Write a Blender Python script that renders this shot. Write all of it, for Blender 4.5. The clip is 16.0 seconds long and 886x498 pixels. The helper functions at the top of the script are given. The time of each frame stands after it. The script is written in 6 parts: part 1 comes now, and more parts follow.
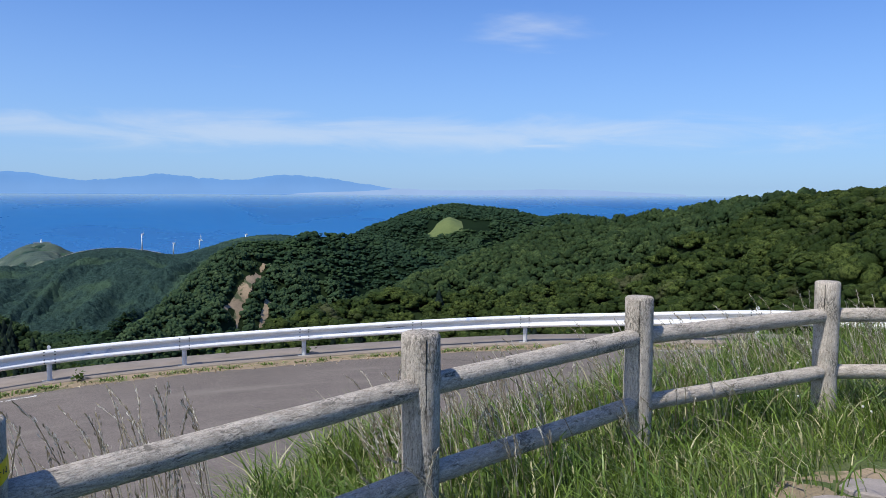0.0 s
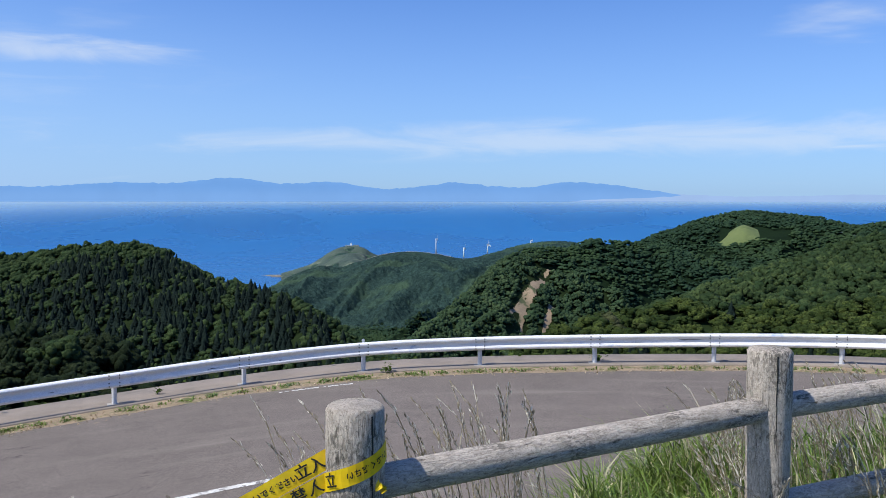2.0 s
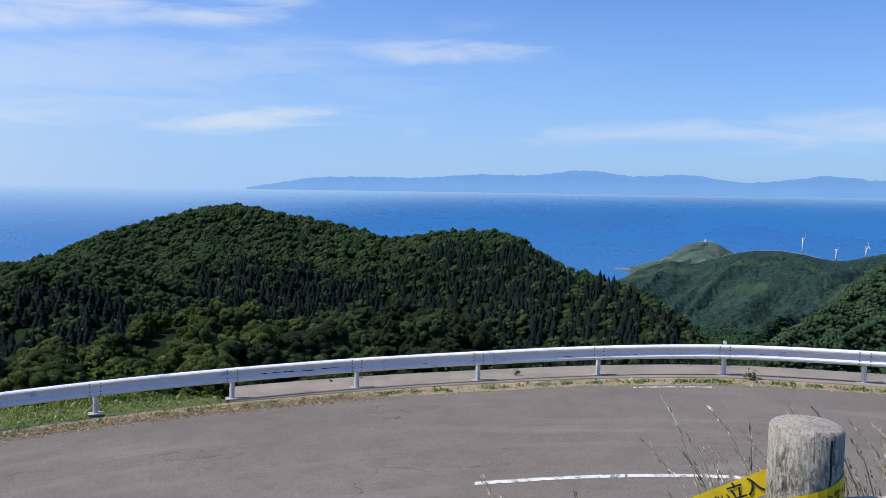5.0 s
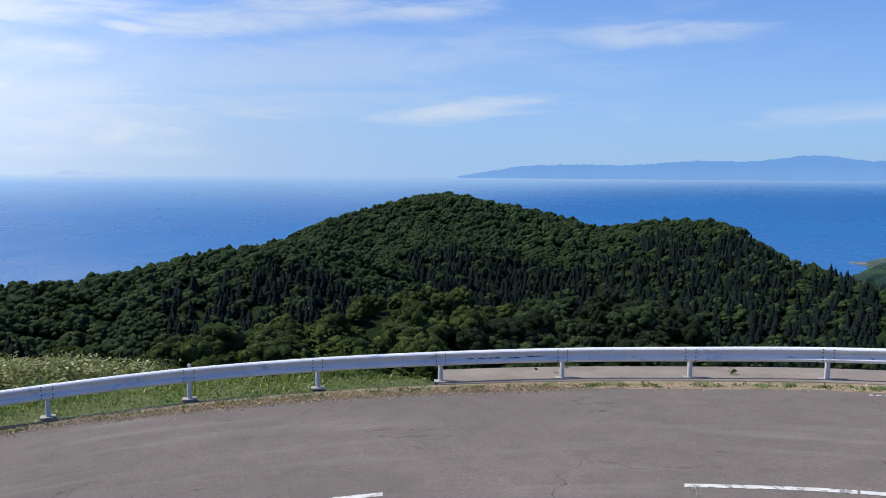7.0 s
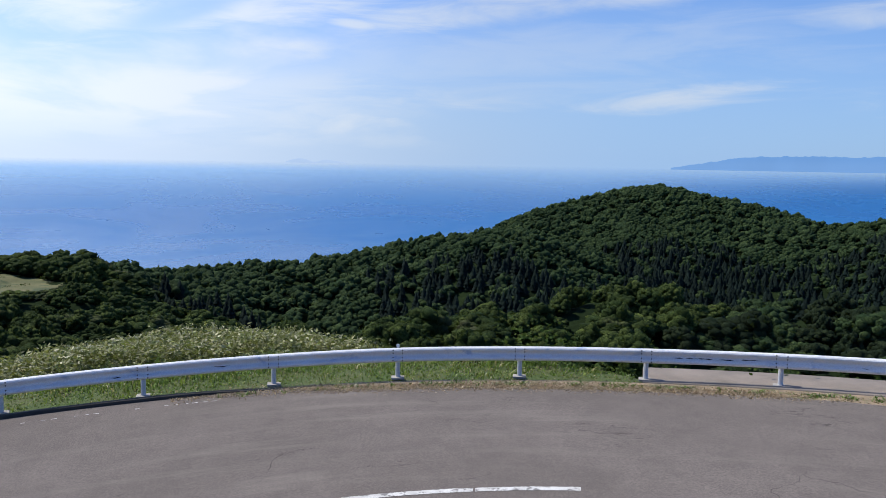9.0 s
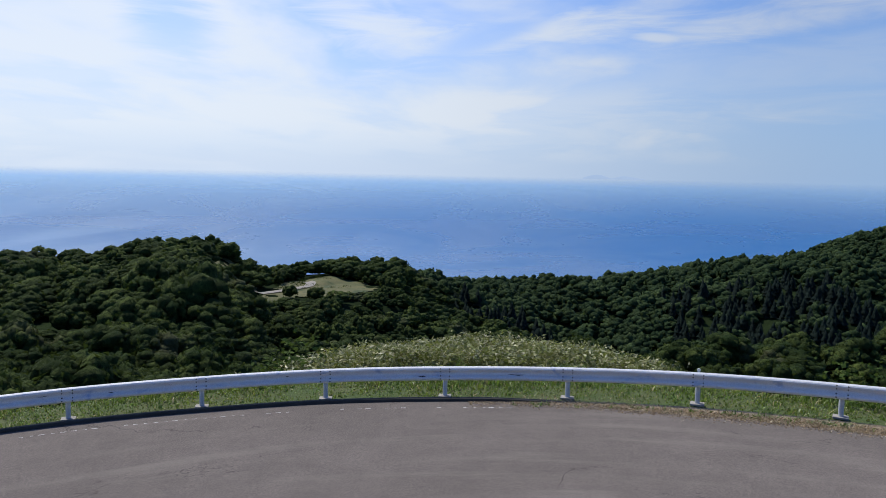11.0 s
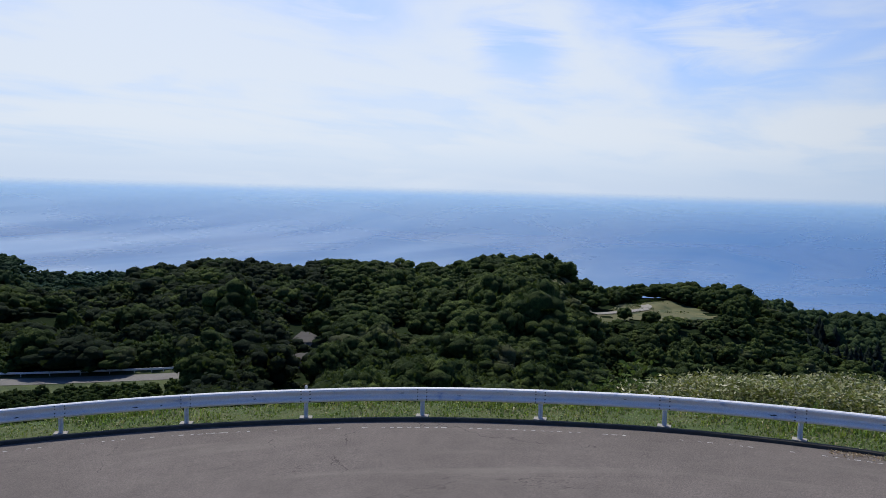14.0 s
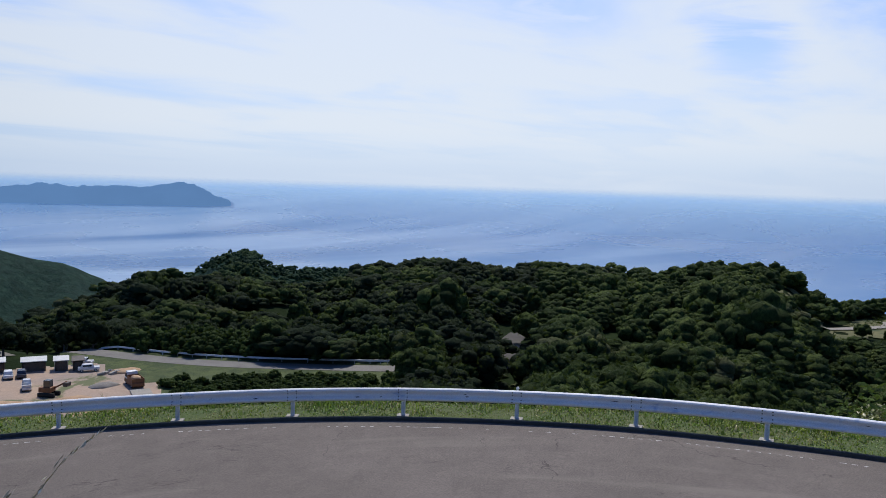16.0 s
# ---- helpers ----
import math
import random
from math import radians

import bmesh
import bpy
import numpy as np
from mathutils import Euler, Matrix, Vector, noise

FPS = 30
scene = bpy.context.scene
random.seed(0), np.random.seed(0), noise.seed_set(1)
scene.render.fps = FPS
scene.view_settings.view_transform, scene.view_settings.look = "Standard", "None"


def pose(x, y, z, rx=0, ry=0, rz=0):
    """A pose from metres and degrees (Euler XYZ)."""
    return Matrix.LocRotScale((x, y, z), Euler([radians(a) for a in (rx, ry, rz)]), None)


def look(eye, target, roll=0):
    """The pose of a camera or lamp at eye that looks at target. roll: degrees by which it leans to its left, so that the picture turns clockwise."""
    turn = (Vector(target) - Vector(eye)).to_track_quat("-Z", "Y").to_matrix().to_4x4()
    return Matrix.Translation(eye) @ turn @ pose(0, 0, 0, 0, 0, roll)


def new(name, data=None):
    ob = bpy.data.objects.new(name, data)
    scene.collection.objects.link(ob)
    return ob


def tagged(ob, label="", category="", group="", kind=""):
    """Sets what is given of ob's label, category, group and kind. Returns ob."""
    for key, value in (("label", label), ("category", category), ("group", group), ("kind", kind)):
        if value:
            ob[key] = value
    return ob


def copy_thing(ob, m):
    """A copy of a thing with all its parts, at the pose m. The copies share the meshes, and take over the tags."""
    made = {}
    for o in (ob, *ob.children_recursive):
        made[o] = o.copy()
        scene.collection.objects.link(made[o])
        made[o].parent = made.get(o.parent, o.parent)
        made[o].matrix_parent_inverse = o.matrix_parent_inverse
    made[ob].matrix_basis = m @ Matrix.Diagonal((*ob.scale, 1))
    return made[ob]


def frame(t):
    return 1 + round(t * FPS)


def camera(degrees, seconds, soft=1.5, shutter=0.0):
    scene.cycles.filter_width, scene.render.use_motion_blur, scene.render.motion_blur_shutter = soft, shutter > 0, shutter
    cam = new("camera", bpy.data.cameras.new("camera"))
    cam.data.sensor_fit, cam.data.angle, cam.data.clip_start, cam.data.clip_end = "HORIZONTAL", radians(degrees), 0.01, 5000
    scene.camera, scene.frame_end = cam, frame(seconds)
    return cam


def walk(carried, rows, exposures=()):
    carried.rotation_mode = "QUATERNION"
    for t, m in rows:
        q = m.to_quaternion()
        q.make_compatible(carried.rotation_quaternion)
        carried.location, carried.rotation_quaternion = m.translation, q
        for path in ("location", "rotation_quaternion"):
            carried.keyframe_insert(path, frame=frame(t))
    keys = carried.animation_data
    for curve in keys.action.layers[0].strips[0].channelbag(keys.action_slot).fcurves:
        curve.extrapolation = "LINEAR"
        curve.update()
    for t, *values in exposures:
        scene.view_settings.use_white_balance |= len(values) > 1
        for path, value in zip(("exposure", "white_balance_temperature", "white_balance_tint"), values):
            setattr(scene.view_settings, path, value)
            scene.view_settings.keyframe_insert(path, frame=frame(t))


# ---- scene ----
cam = camera(58.1, 16.0, soft=0.75)
EYE = 5.3  # the eye stands 5.3 m above the bend's road level
# seconds, eye x, y, z, yaw to the left of +y, pitch, roll
ROWS = [
    (0, 0.000, 0.000, 5.300, -0.12, -3.93, 0.30),
    (0.5, -0.060, 0.034, 5.291, 4.56, -3.62, -0.01),
    (1, -0.131, 0.031, 5.289, 10.73, -3.52, -0.14),
    (1.5, -0.190, 0.039, 5.285, 15.85, -3.54, 0.10),
    (2, -0.239, 0.037, 5.286, 20.09, -3.49, 0.04),
    (2.5, -0.295, 0.020, 5.284, 23.77, -3.59, 0.44),
    (3, -0.370, 0.023, 5.279, 28.44, -3.16, 1.23),
    (3.5, -0.444, 0.059, 5.265, 32.78, -2.81, 1.23),
    (4, -0.497, 0.068, 5.254, 35.95, -3.29, 0.81),
    (4.5, -0.529, 0.084, 5.250, 40.40, -3.85, 0.68),
    (5, -0.553, 0.104, 5.249, 44.89, -4.20, 0.85),
    (7.5, -0.619, 0.180, 5.253, 63.70, -5.78, 0.75),
    (7.7, -0.621, 0.185, 5.255, 65.34, -6.07, 0.94),
    (8, -0.624, 0.186, 5.253, 67.43, -6.32, 1.08),
    (10.5, -0.791, 0.127, 5.185, 89.13, -5.19, 1.17),
    (11, -0.826, 0.066, 5.168, 95.50, -5.33, 1.26),
    (11.5, -0.861, 0.083, 5.171, 101.26, -5.00, 0.67),
    (12, -0.867, 0.075, 5.145, 105.97, -4.42, 0.86),
    (12.5, -0.852, 0.011, 5.137, 110.24, -4.69, -0.18),
    (13, -0.868, -0.059, 5.134, 112.94, -5.10, 0.83),
    (13.5, -0.899, -0.102, 5.124, 115.13, -4.97, 1.47),
    (14, -0.880, -0.128, 5.116, 119.42, -4.40, 1.60),
    (14.5, -0.872, -0.148, 5.109, 123.79, -4.55, 1.26),
    (15, -0.893, -0.199, 5.111, 127.24, -4.58, 1.14),
    (15.5, -0.894, -0.258, 5.106, 130.68, -4.65, 1.75),
    (16, -0.900, -0.290, 5.108, 134.46, -4.65, 1.76),
]


def heading(yaw, pitch):
    a, b = radians(yaw), radians(pitch)
    return Vector((-math.sin(a) * math.cos(b), math.cos(a) * math.cos(b), math.sin(b)))


walk(cam, [(t, look((x, y, z), Vector((x, y, z)) + heading(yaw, pitch) * 5, roll)) for t, x, y, z, yaw, pitch, roll in ROWS],
     [(0, -0.1), (3, 0.0), (5, -0.05), (7.5, -0.15), (10.5, -0.28), (11, -0.42), (12, -0.5), (16, -0.5)])

# ---- light: a high afternoon sun in the south-west, blue sky with thin cirrus ----
SUN_AZ, SUN_EL = 135.0, 58.0
sun = new("sun", bpy.data.lights.new("sun", "SUN"))
sun.data.energy, sun.data.angle, sun.data.color = 5.0, radians(0.53), (1.0, 0.955, 0.88)
sun.matrix_world = look(heading(SUN_AZ, SUN_EL) * 100, (0, 0, 0))

world = bpy.data.worlds.new("sky")
scene.world = world
world.use_nodes = True


class Nodes:
    """Short hand for building a node tree."""

    def __init__(self, tree):
        self.tree = tree
        tree.nodes.clear()

    def add(self, kind, ins=None, **props):
        n = self.tree.nodes.new(kind)
        for k, v in props.items():
            setattr(n, k, v)
        for k, v in (ins or {}).items():
            if isinstance(v, bpy.types.NodeSocket):
                self.tree.links.new(v, n.inputs[k])
            else:
                n.inputs[k].default_value = v
        return n

    def math(self, op, a, b=0.0, c=0.0, clamp=False):
        n = self.add("ShaderNodeMath", {0: a, 1: b, 2: c}, operation=op, use_clamp=clamp)
        return n.outputs[0]

    def mix(self, f, a, b, blend="MIX"):
        n = self.add("ShaderNodeMix", data_type="RGBA", blend_type=blend)
        for k, v in ((0, f), (6, a), (7, b)):
            if isinstance(v, bpy.types.NodeSocket):
                self.tree.links.new(v, n.inputs[k])
            else:
                n.inputs[k].default_value = v if k == 0 or len(v) == 4 else (*v, 1)
        return n.outputs[2]

    def noise(self, vec, scale, detail=4.0, rough=0.55, distort=0.0):
        ins = {"Scale": scale, "Detail": detail, "Roughness": rough, "Distortion": distort}
        if vec is not None:
            ins["Vector"] = vec
        return self.add("ShaderNodeTexNoise", ins).outputs["Fac"]

    def ramp(self, fac, lo, hi, a=0.0, b=1.0):
        n = self.add("ShaderNodeMapRange", {"Value": fac, "From Min": lo, "From Max": hi, "To Min": a, "To Max": b}, interpolation_type="SMOOTHSTEP")
        return n.outputs[0]

    def scaled(self, vec, s):
        return self.add("ShaderNodeMapping", {"Vector": vec, "Scale": s}).outputs[0]


def build_sky():
    k = Nodes(world.node_tree)
    way = k.add("ShaderNodeTexCoord").outputs["Generated"]
    sep = k.add("ShaderNodeSeparateXYZ", {0: way})
    x, y, z = sep.outputs
    up = k.math("MAXIMUM", z, 0.0)
    level = k.add("ShaderNodeCombineXYZ", {0: x, 1: y, 2: k.math("MAXIMUM", z, 0.01)}).outputs[0]
    sky = k.add("ShaderNodeTexSky", {"Vector": level}, sky_type="NISHITA", sun_disc=False, sun_elevation=radians(SUN_EL), sun_rotation=radians(-SUN_AZ),
                altitude=250.0, air_density=1.0, dust_density=0.6, ozone_density=2.5).outputs[0]
    # cirrus on a flat sheet high above: the way is carried out to that sheet
    flat = k.math("ADD", up, 0.09)
    u, v = k.math("DIVIDE", x, flat), k.math("DIVIDE", y, flat)
    sheet = k.add("ShaderNodeCombineXYZ", {0: u, 1: v, 2: 0.0}).outputs[0]
    turned = k.add("ShaderNodeMapping", {"Vector": sheet, "Rotation": (0, 0, radians(58)), "Scale": (0.55, 1.0, 1.0)}).outputs[0]
    wisps = k.noise(turned, 0.85, 6.0, 0.52, 0.35)
    veil = k.noise(sheet, 0.42, 4.0, 0.5)
    side = k.add("ShaderNodeVectorMath", {0: way, 1: tuple(heading(130, 14))}, operation="DOT_PRODUCT").outputs["Value"]
    near_sun = k.ramp(side, 0.4, 0.98)
    amount = k.math("ADD", k.math("MULTIPLY", near_sun, 0.36), wisps)
    amount = k.math("ADD", amount, k.math("MULTIPLY", veil, 0.22))
    cloud = k.ramp(amount, 0.74, 1.0)
    cloud = k.math("MULTIPLY", cloud, k.ramp(z, 0.0, 0.07))
    # single streaks of cirrus: bearing, height, half length, half depth, slope, strength; a negative strength is a gap of blue
    bearing = k.math("DEGREES", k.math("ARCTAN2", k.math("MULTIPLY", x, -1.0), y))
    height = k.math("DEGREES", k.math("ARCSINE", z))
    drift = k.add("ShaderNodeCombineXYZ", {0: k.math("MULTIPLY", bearing, 0.10), 1: k.math("MULTIPLY", height, 0.55), 2: 0.0}).outputs[0]
    torn = k.math("SUBTRACT", k.noise(drift, 1.0, 6.0, 0.6, 0.6), 0.5)
    for at, up_at, long, deep, slope, strength in (
            (57.0, 4.9, 6.5, 0.75, -0.11, 0.8), (45.5, 9.5, 6.5, 0.8, -0.03, 0.6), (66.0, 11.1, 9.0, 0.9, -0.05, 0.7), (64.0, 13.0, 10.0, 0.7, 0.02, 0.5), (72.0, 10.4, 9.0, 1.2, -0.12, 0.75), (86.0, 10.6, 9.0, 1.5, -0.2, 0.95),
            (81.0, 9.5, 1.9, 0.35, 0.1, 0.8), (92.0, 4.8, 18.0, 2.6, 0.0, 0.55), (5.0, 4.2, 34.0, 1.1, 0.0, 0.5), (70.0, 7.4, 24.0, 2.6, -0.05, 0.3), (20.0, 4.6, 9.0, 0.5, 0.02, 0.3),
            (125.0, 5.0, 26.0, 4.5, 0.0, 0.6), (100.5, 10.4, 6.0, 3.0, 0.1, 0.9), (128.0, 10.0, 9.0, 4.0, 0.0, 0.8), (146.0, 10.5, 14.0, 3.5, 0.06, 0.8),
            (114.0, 9.6, 3.4, 2.2, 0.15, -0.75), (92.0, 9.8, 4.2, 0.8, -0.32, -0.75), (88.0, 6.7, 6.0, 0.9, -0.05, -0.5), (154.0, 5.7, 8.0, 0.8, 0.03, -0.5)):
        dx = k.math("SUBTRACT", bearing, at)
        dy = k.math("SUBTRACT", k.math("SUBTRACT", height, up_at), k.math("MULTIPLY", dx, slope))
        dx, dy = k.math("DIVIDE", dx, long), k.math("DIVIDE", dy, deep)
        far = k.math("ADD", k.math("MULTIPLY", dx, dx), k.math("MULTIPLY", dy, dy))
        mask = k.math("ADD", k.math("EXPONENT", k.math("MULTIPLY", far, -1.0)), k.math("MULTIPLY", torn, 2.3))
        near_it = k.ramp(far, 3.0, 1.2)
        mask = k.math("MULTIPLY", k.ramp(mask, 0.1, 1.15), near_it)
        if strength > 0:
            cloud = k.math("MAXIMUM", cloud, k.math("MULTIPLY", mask, strength))
        else:
            cloud = k.math("MULTIPLY", cloud, k.math("MULTIPLY_ADD", mask, strength, 1.0))
    haze = k.math("MULTIPLY", k.ramp(up, 0.34, -0.03), k.ramp(side, -0.35, 0.5, 0.52, 0.95))
    tinted = k.mix(1.0, sky, (0.65, 1.01, 1.66, 1), "MULTIPLY")
    hazed = k.mix(haze, tinted, k.mix(k.ramp(side, 0.3, 0.95), (4.0, 6.15, 9.6, 1), (6.3, 7.3, 8.95, 1)))
    hazed = k.mix(k.ramp(z, 0.0, -0.012), hazed, (4.0, 6.3, 9.8, 1))
    cl = k.mix(k.math("MULTIPLY", cloud, 0.86), hazed, (7.8, 8.45, 9.3, 1))
    glare = k.ramp(side, 0.5, 1.0, 1.0, 1.38)
    bright = k.mix(1.0, cl, k.add("ShaderNodeCombineColor", {0: glare, 1: glare, 2: glare}).outputs[0], "MULTIPLY")
    bg = k.add("ShaderNodeBackground", {"Color": bright, "Strength": 0.1})
    k.add("ShaderNodeOutputWorld", {0: bg.outputs[0]})


build_sky()


# ---- materials ----
def material(name, colour, rough=0.8, metal=0.0, spread=None, scale=5.0, fine=60.0, bump=0.3, bump_dist=0.01, spec=0.4,
             stain=None, stain_scale=1.2, stain_at=(0.55, 0.7), vary=0.0, stretch=(1, 1, 1), island=False, value=0.0):
    """A surface with a broad and a fine variation of its colour, stains and fine relief, in object space."""
    m = bpy.data.materials.new(name)
    m.use_nodes = True
    k = Nodes(m.node_tree)
    pos = k.scaled(k.add("ShaderNodeTexCoord").outputs["Object"], stretch)
    spread = spread or tuple(c * 0.7 for c in colour)
    broad, grain = k.noise(pos, scale, 4.0), k.noise(pos, fine, 3.0, 0.6)
    col = k.mix(k.ramp(broad, 0.3, 0.7), colour, spread)
    col = k.mix(k.ramp(grain, 0.3, 0.75, 0.0, 0.45), col, tuple(c * 0.55 for c in colour))
    if stain:
        col = k.mix(k.ramp(k.noise(pos, stain_scale, 6.0, 0.65, 0.4), *stain_at), col, stain)
    if vary:
        rnd = k.add("ShaderNodeNewGeometry").outputs["Random Per Island"] if island else k.add("ShaderNodeObjectInfo").outputs["Random"]
        hsv = k.add("ShaderNodeHueSaturation", {"Color": col, "Hue": k.math("MULTIPLY_ADD", rnd, 0.05 * min(vary, 1), 0.5 - 0.025 * min(vary, 1)),
                                                "Value": k.math("MULTIPLY_ADD", rnd, vary, 1 - vary / 2), "Saturation": k.math("MULTIPLY_ADD", rnd, -0.25, 1.1)})
        col = hsv.outputs[0]
    b = k.add("ShaderNodeBump", {"Height": k.math("ADD", grain, k.math("MULTIPLY", broad, 0.6)), "Strength": bump, "Distance": bump_dist})
    p = k.add("ShaderNodeBsdfPrincipled", {"Base Color": col, "Roughness": rough, "Metallic": metal, "Specular IOR Level": spec, "Normal": b.outputs[0]})
    k.add("ShaderNodeOutputMaterial", {0: p.outputs[0]})
    return m


def asphalt_material():
    m = bpy.data.materials.new("worn_asphalt")
    m.use_nodes = True
    k = Nodes(m.node_tree)
    pos = k.add("ShaderNodeTexCoord").outputs["Object"]
    broad, patch, grit = k.noise(pos, 0.22, 5.0, 0.6, 0.3), k.noise(pos, 1.6, 5.0, 0.6), k.noise(pos, 130.0, 2.0, 0.7)
    col = k.mix(k.ramp(broad, 0.32, 0.7), (0.147, 0.125, 0.111), (0.183, 0.156, 0.140))
    mid = k.noise(pos, 26.0, 3.0, 0.7)
    col = k.mix(k.ramp(mid, 0.36, 0.62, 0.0, 0.62), col, (0.082, 0.071, 0.065))
    col = k.mix(k.ramp(patch, 0.35, 0.75, 0.0, 0.5), col, (0.090, 0.077, 0.070))
    col = k.mix(k.ramp(grit, 0.45, 0.70, 0.0, 0.45), col, (0.30, 0.27, 0.245))
    # pale dusty streaks that follow the bend
    sep = k.add("ShaderNodeSeparateXYZ", {0: pos})
    rad = k.math("SQRT", k.math("ADD", k.math("MULTIPLY", sep.outputs[0], sep.outputs[0]), k.math("MULTIPLY", sep.outputs[1], sep.outputs[1])))
    ang = k.math("ARCTAN2", k.math("MULTIPLY", sep.outputs[0], -1.0), sep.outputs[1])
    polar = k.add("ShaderNodeCombineXYZ", {0: rad, 1: k.math("MULTIPLY", ang, 1.6), 2: 0.0}).outputs[0]
    streak = k.ramp(k.noise(polar, 1.5, 5.0, 0.6, 0.2), 0.50, 0.74, 0.0, 0.5)
    col = k.mix(streak, col, (0.225, 0.20, 0.175))
    # dark cracks
    warp = k.add("ShaderNodeVectorMath", {0: pos, 1: k.add("ShaderNodeTexNoise", {"Vector": pos, "Scale": 1.3, "Detail": 4.0}).outputs["Color"]}, operation="ADD").outputs[0]
    edge = k.add("ShaderNodeTexVoronoi", {"Vector": warp, "Scale": 0.24, "Randomness": 1.0}, feature="DISTANCE_TO_EDGE").outputs["Distance"]
    where = k.ramp(k.noise(pos, 0.42, 2.0), 0.57, 0.66)
    crack = k.math("MULTIPLY", k.ramp(edge, 0.0036, 0.0014), where)
    seam = k.math("ABSOLUTE", k.math("SUBTRACT", k.noise(k.scaled(polar, (0.55, 1.6, 1)), 1.0, 5.0, 0.62), 0.5))
    seam = k.math("MULTIPLY", k.ramp(seam, 0.0032, 0.0012), k.ramp(k.noise(pos, 0.3, 2.0), 0.52, 0.60))
    crack = k.math("MAXIMUM", crack, seam)
    col = k.mix(k.math("MULTIPLY", crack, 0.55), col, (0.03, 0.028, 0.026))
    b = k.add("ShaderNodeBump", {"Height": k.math("SUBTRACT", grit, crack), "Strength": 0.35, "Distance": 0.004})
    p = k.add("ShaderNodeBsdfPrincipled", {"Base Color": col, "Roughness": 0.95, "Specular IOR Level": 0.12, "Normal": b.outputs[0]})
    k.add("ShaderNodeOutputMaterial", {0: p.outputs[0]})
    return m


def wood_material():
    """Grey weathered log: long fibres along local z, dark checks and lichen."""
    m = bpy.data.materials.new("weathered_log")
    m.use_nodes = True
    k = Nodes(m.node_tree)
    pos = k.add("ShaderNodeTexCoord").outputs["Object"]
    rnd = k.add("ShaderNodeObjectInfo").outputs["Random"]
    pos = k.add("ShaderNodeVectorMath", {0: pos, 1: k.add("ShaderNodeCombineXYZ", {0: rnd, 1: rnd, 2: k.math("MULTIPLY", rnd, 7.0)}).outputs[0]}, operation="ADD").outputs[0]
    fibre = k.noise(k.scaled(pos, (1, 1, 0.24)), 130.0, 6.0, 0.75, 0.8)
    check = k.noise(k.scaled(pos, (1, 1, 0.22)), 48.0, 5.0, 0.65, 1.2)
    blotch = k.noise(pos, 11.0, 6.0, 0.65)
    pit = k.noise(pos, 130.0, 3.0, 0.7)
    col = k.mix(k.ramp(fibre, 0.34, 0.66), (0.38, 0.325, 0.265), (0.71, 0.64, 0.55))
    col = k.mix(k.ramp(blotch, 0.45, 0.72, 0.0, 0.55), col, (0.27, 0.235, 0.195))
    col = k.mix(k.ramp(pit, 0.53, 0.68, 0.0, 0.6), col, (0.12, 0.10, 0.08))
    col = k.mix(k.ramp(check, 0.61, 0.71, 0.0, 0.75), col, (0.06, 0.052, 0.045))
    col = k.mix(k.ramp(k.noise(pos, 23.0, 4.0), 0.6, 0.72, 0.0, 0.4), col, (0.36, 0.37, 0.31))
    patch = k.ramp(k.noise(pos, 3.2, 3.0), 0.5, 0.6)
    pock = k.math("MULTIPLY", k.ramp(k.noise(k.scaled(pos, (1, 1, 0.5)), 90.0, 3.0, 0.6, 0.8), 0.47, 0.56), patch)
    col = k.mix(k.math("MULTIPLY", pock, 0.65), col, (0.065, 0.062, 0.05))
    h = k.math("SUBTRACT", k.math("ADD", fibre, k.math("MULTIPLY", blotch, 0.6)), k.ramp(check, 0.58, 0.70))
    b = k.add("ShaderNodeBump", {"Height": h, "Strength": 1.0, "Distance": 0.011})
    p = k.add("ShaderNodeBsdfPrincipled", {"Base Color": col, "Roughness": 0.9, "Specular IOR Level": 0.2, "Normal": b.outputs[0]})
    k.add("ShaderNodeOutputMaterial", {0: p.outputs[0]})
    return m


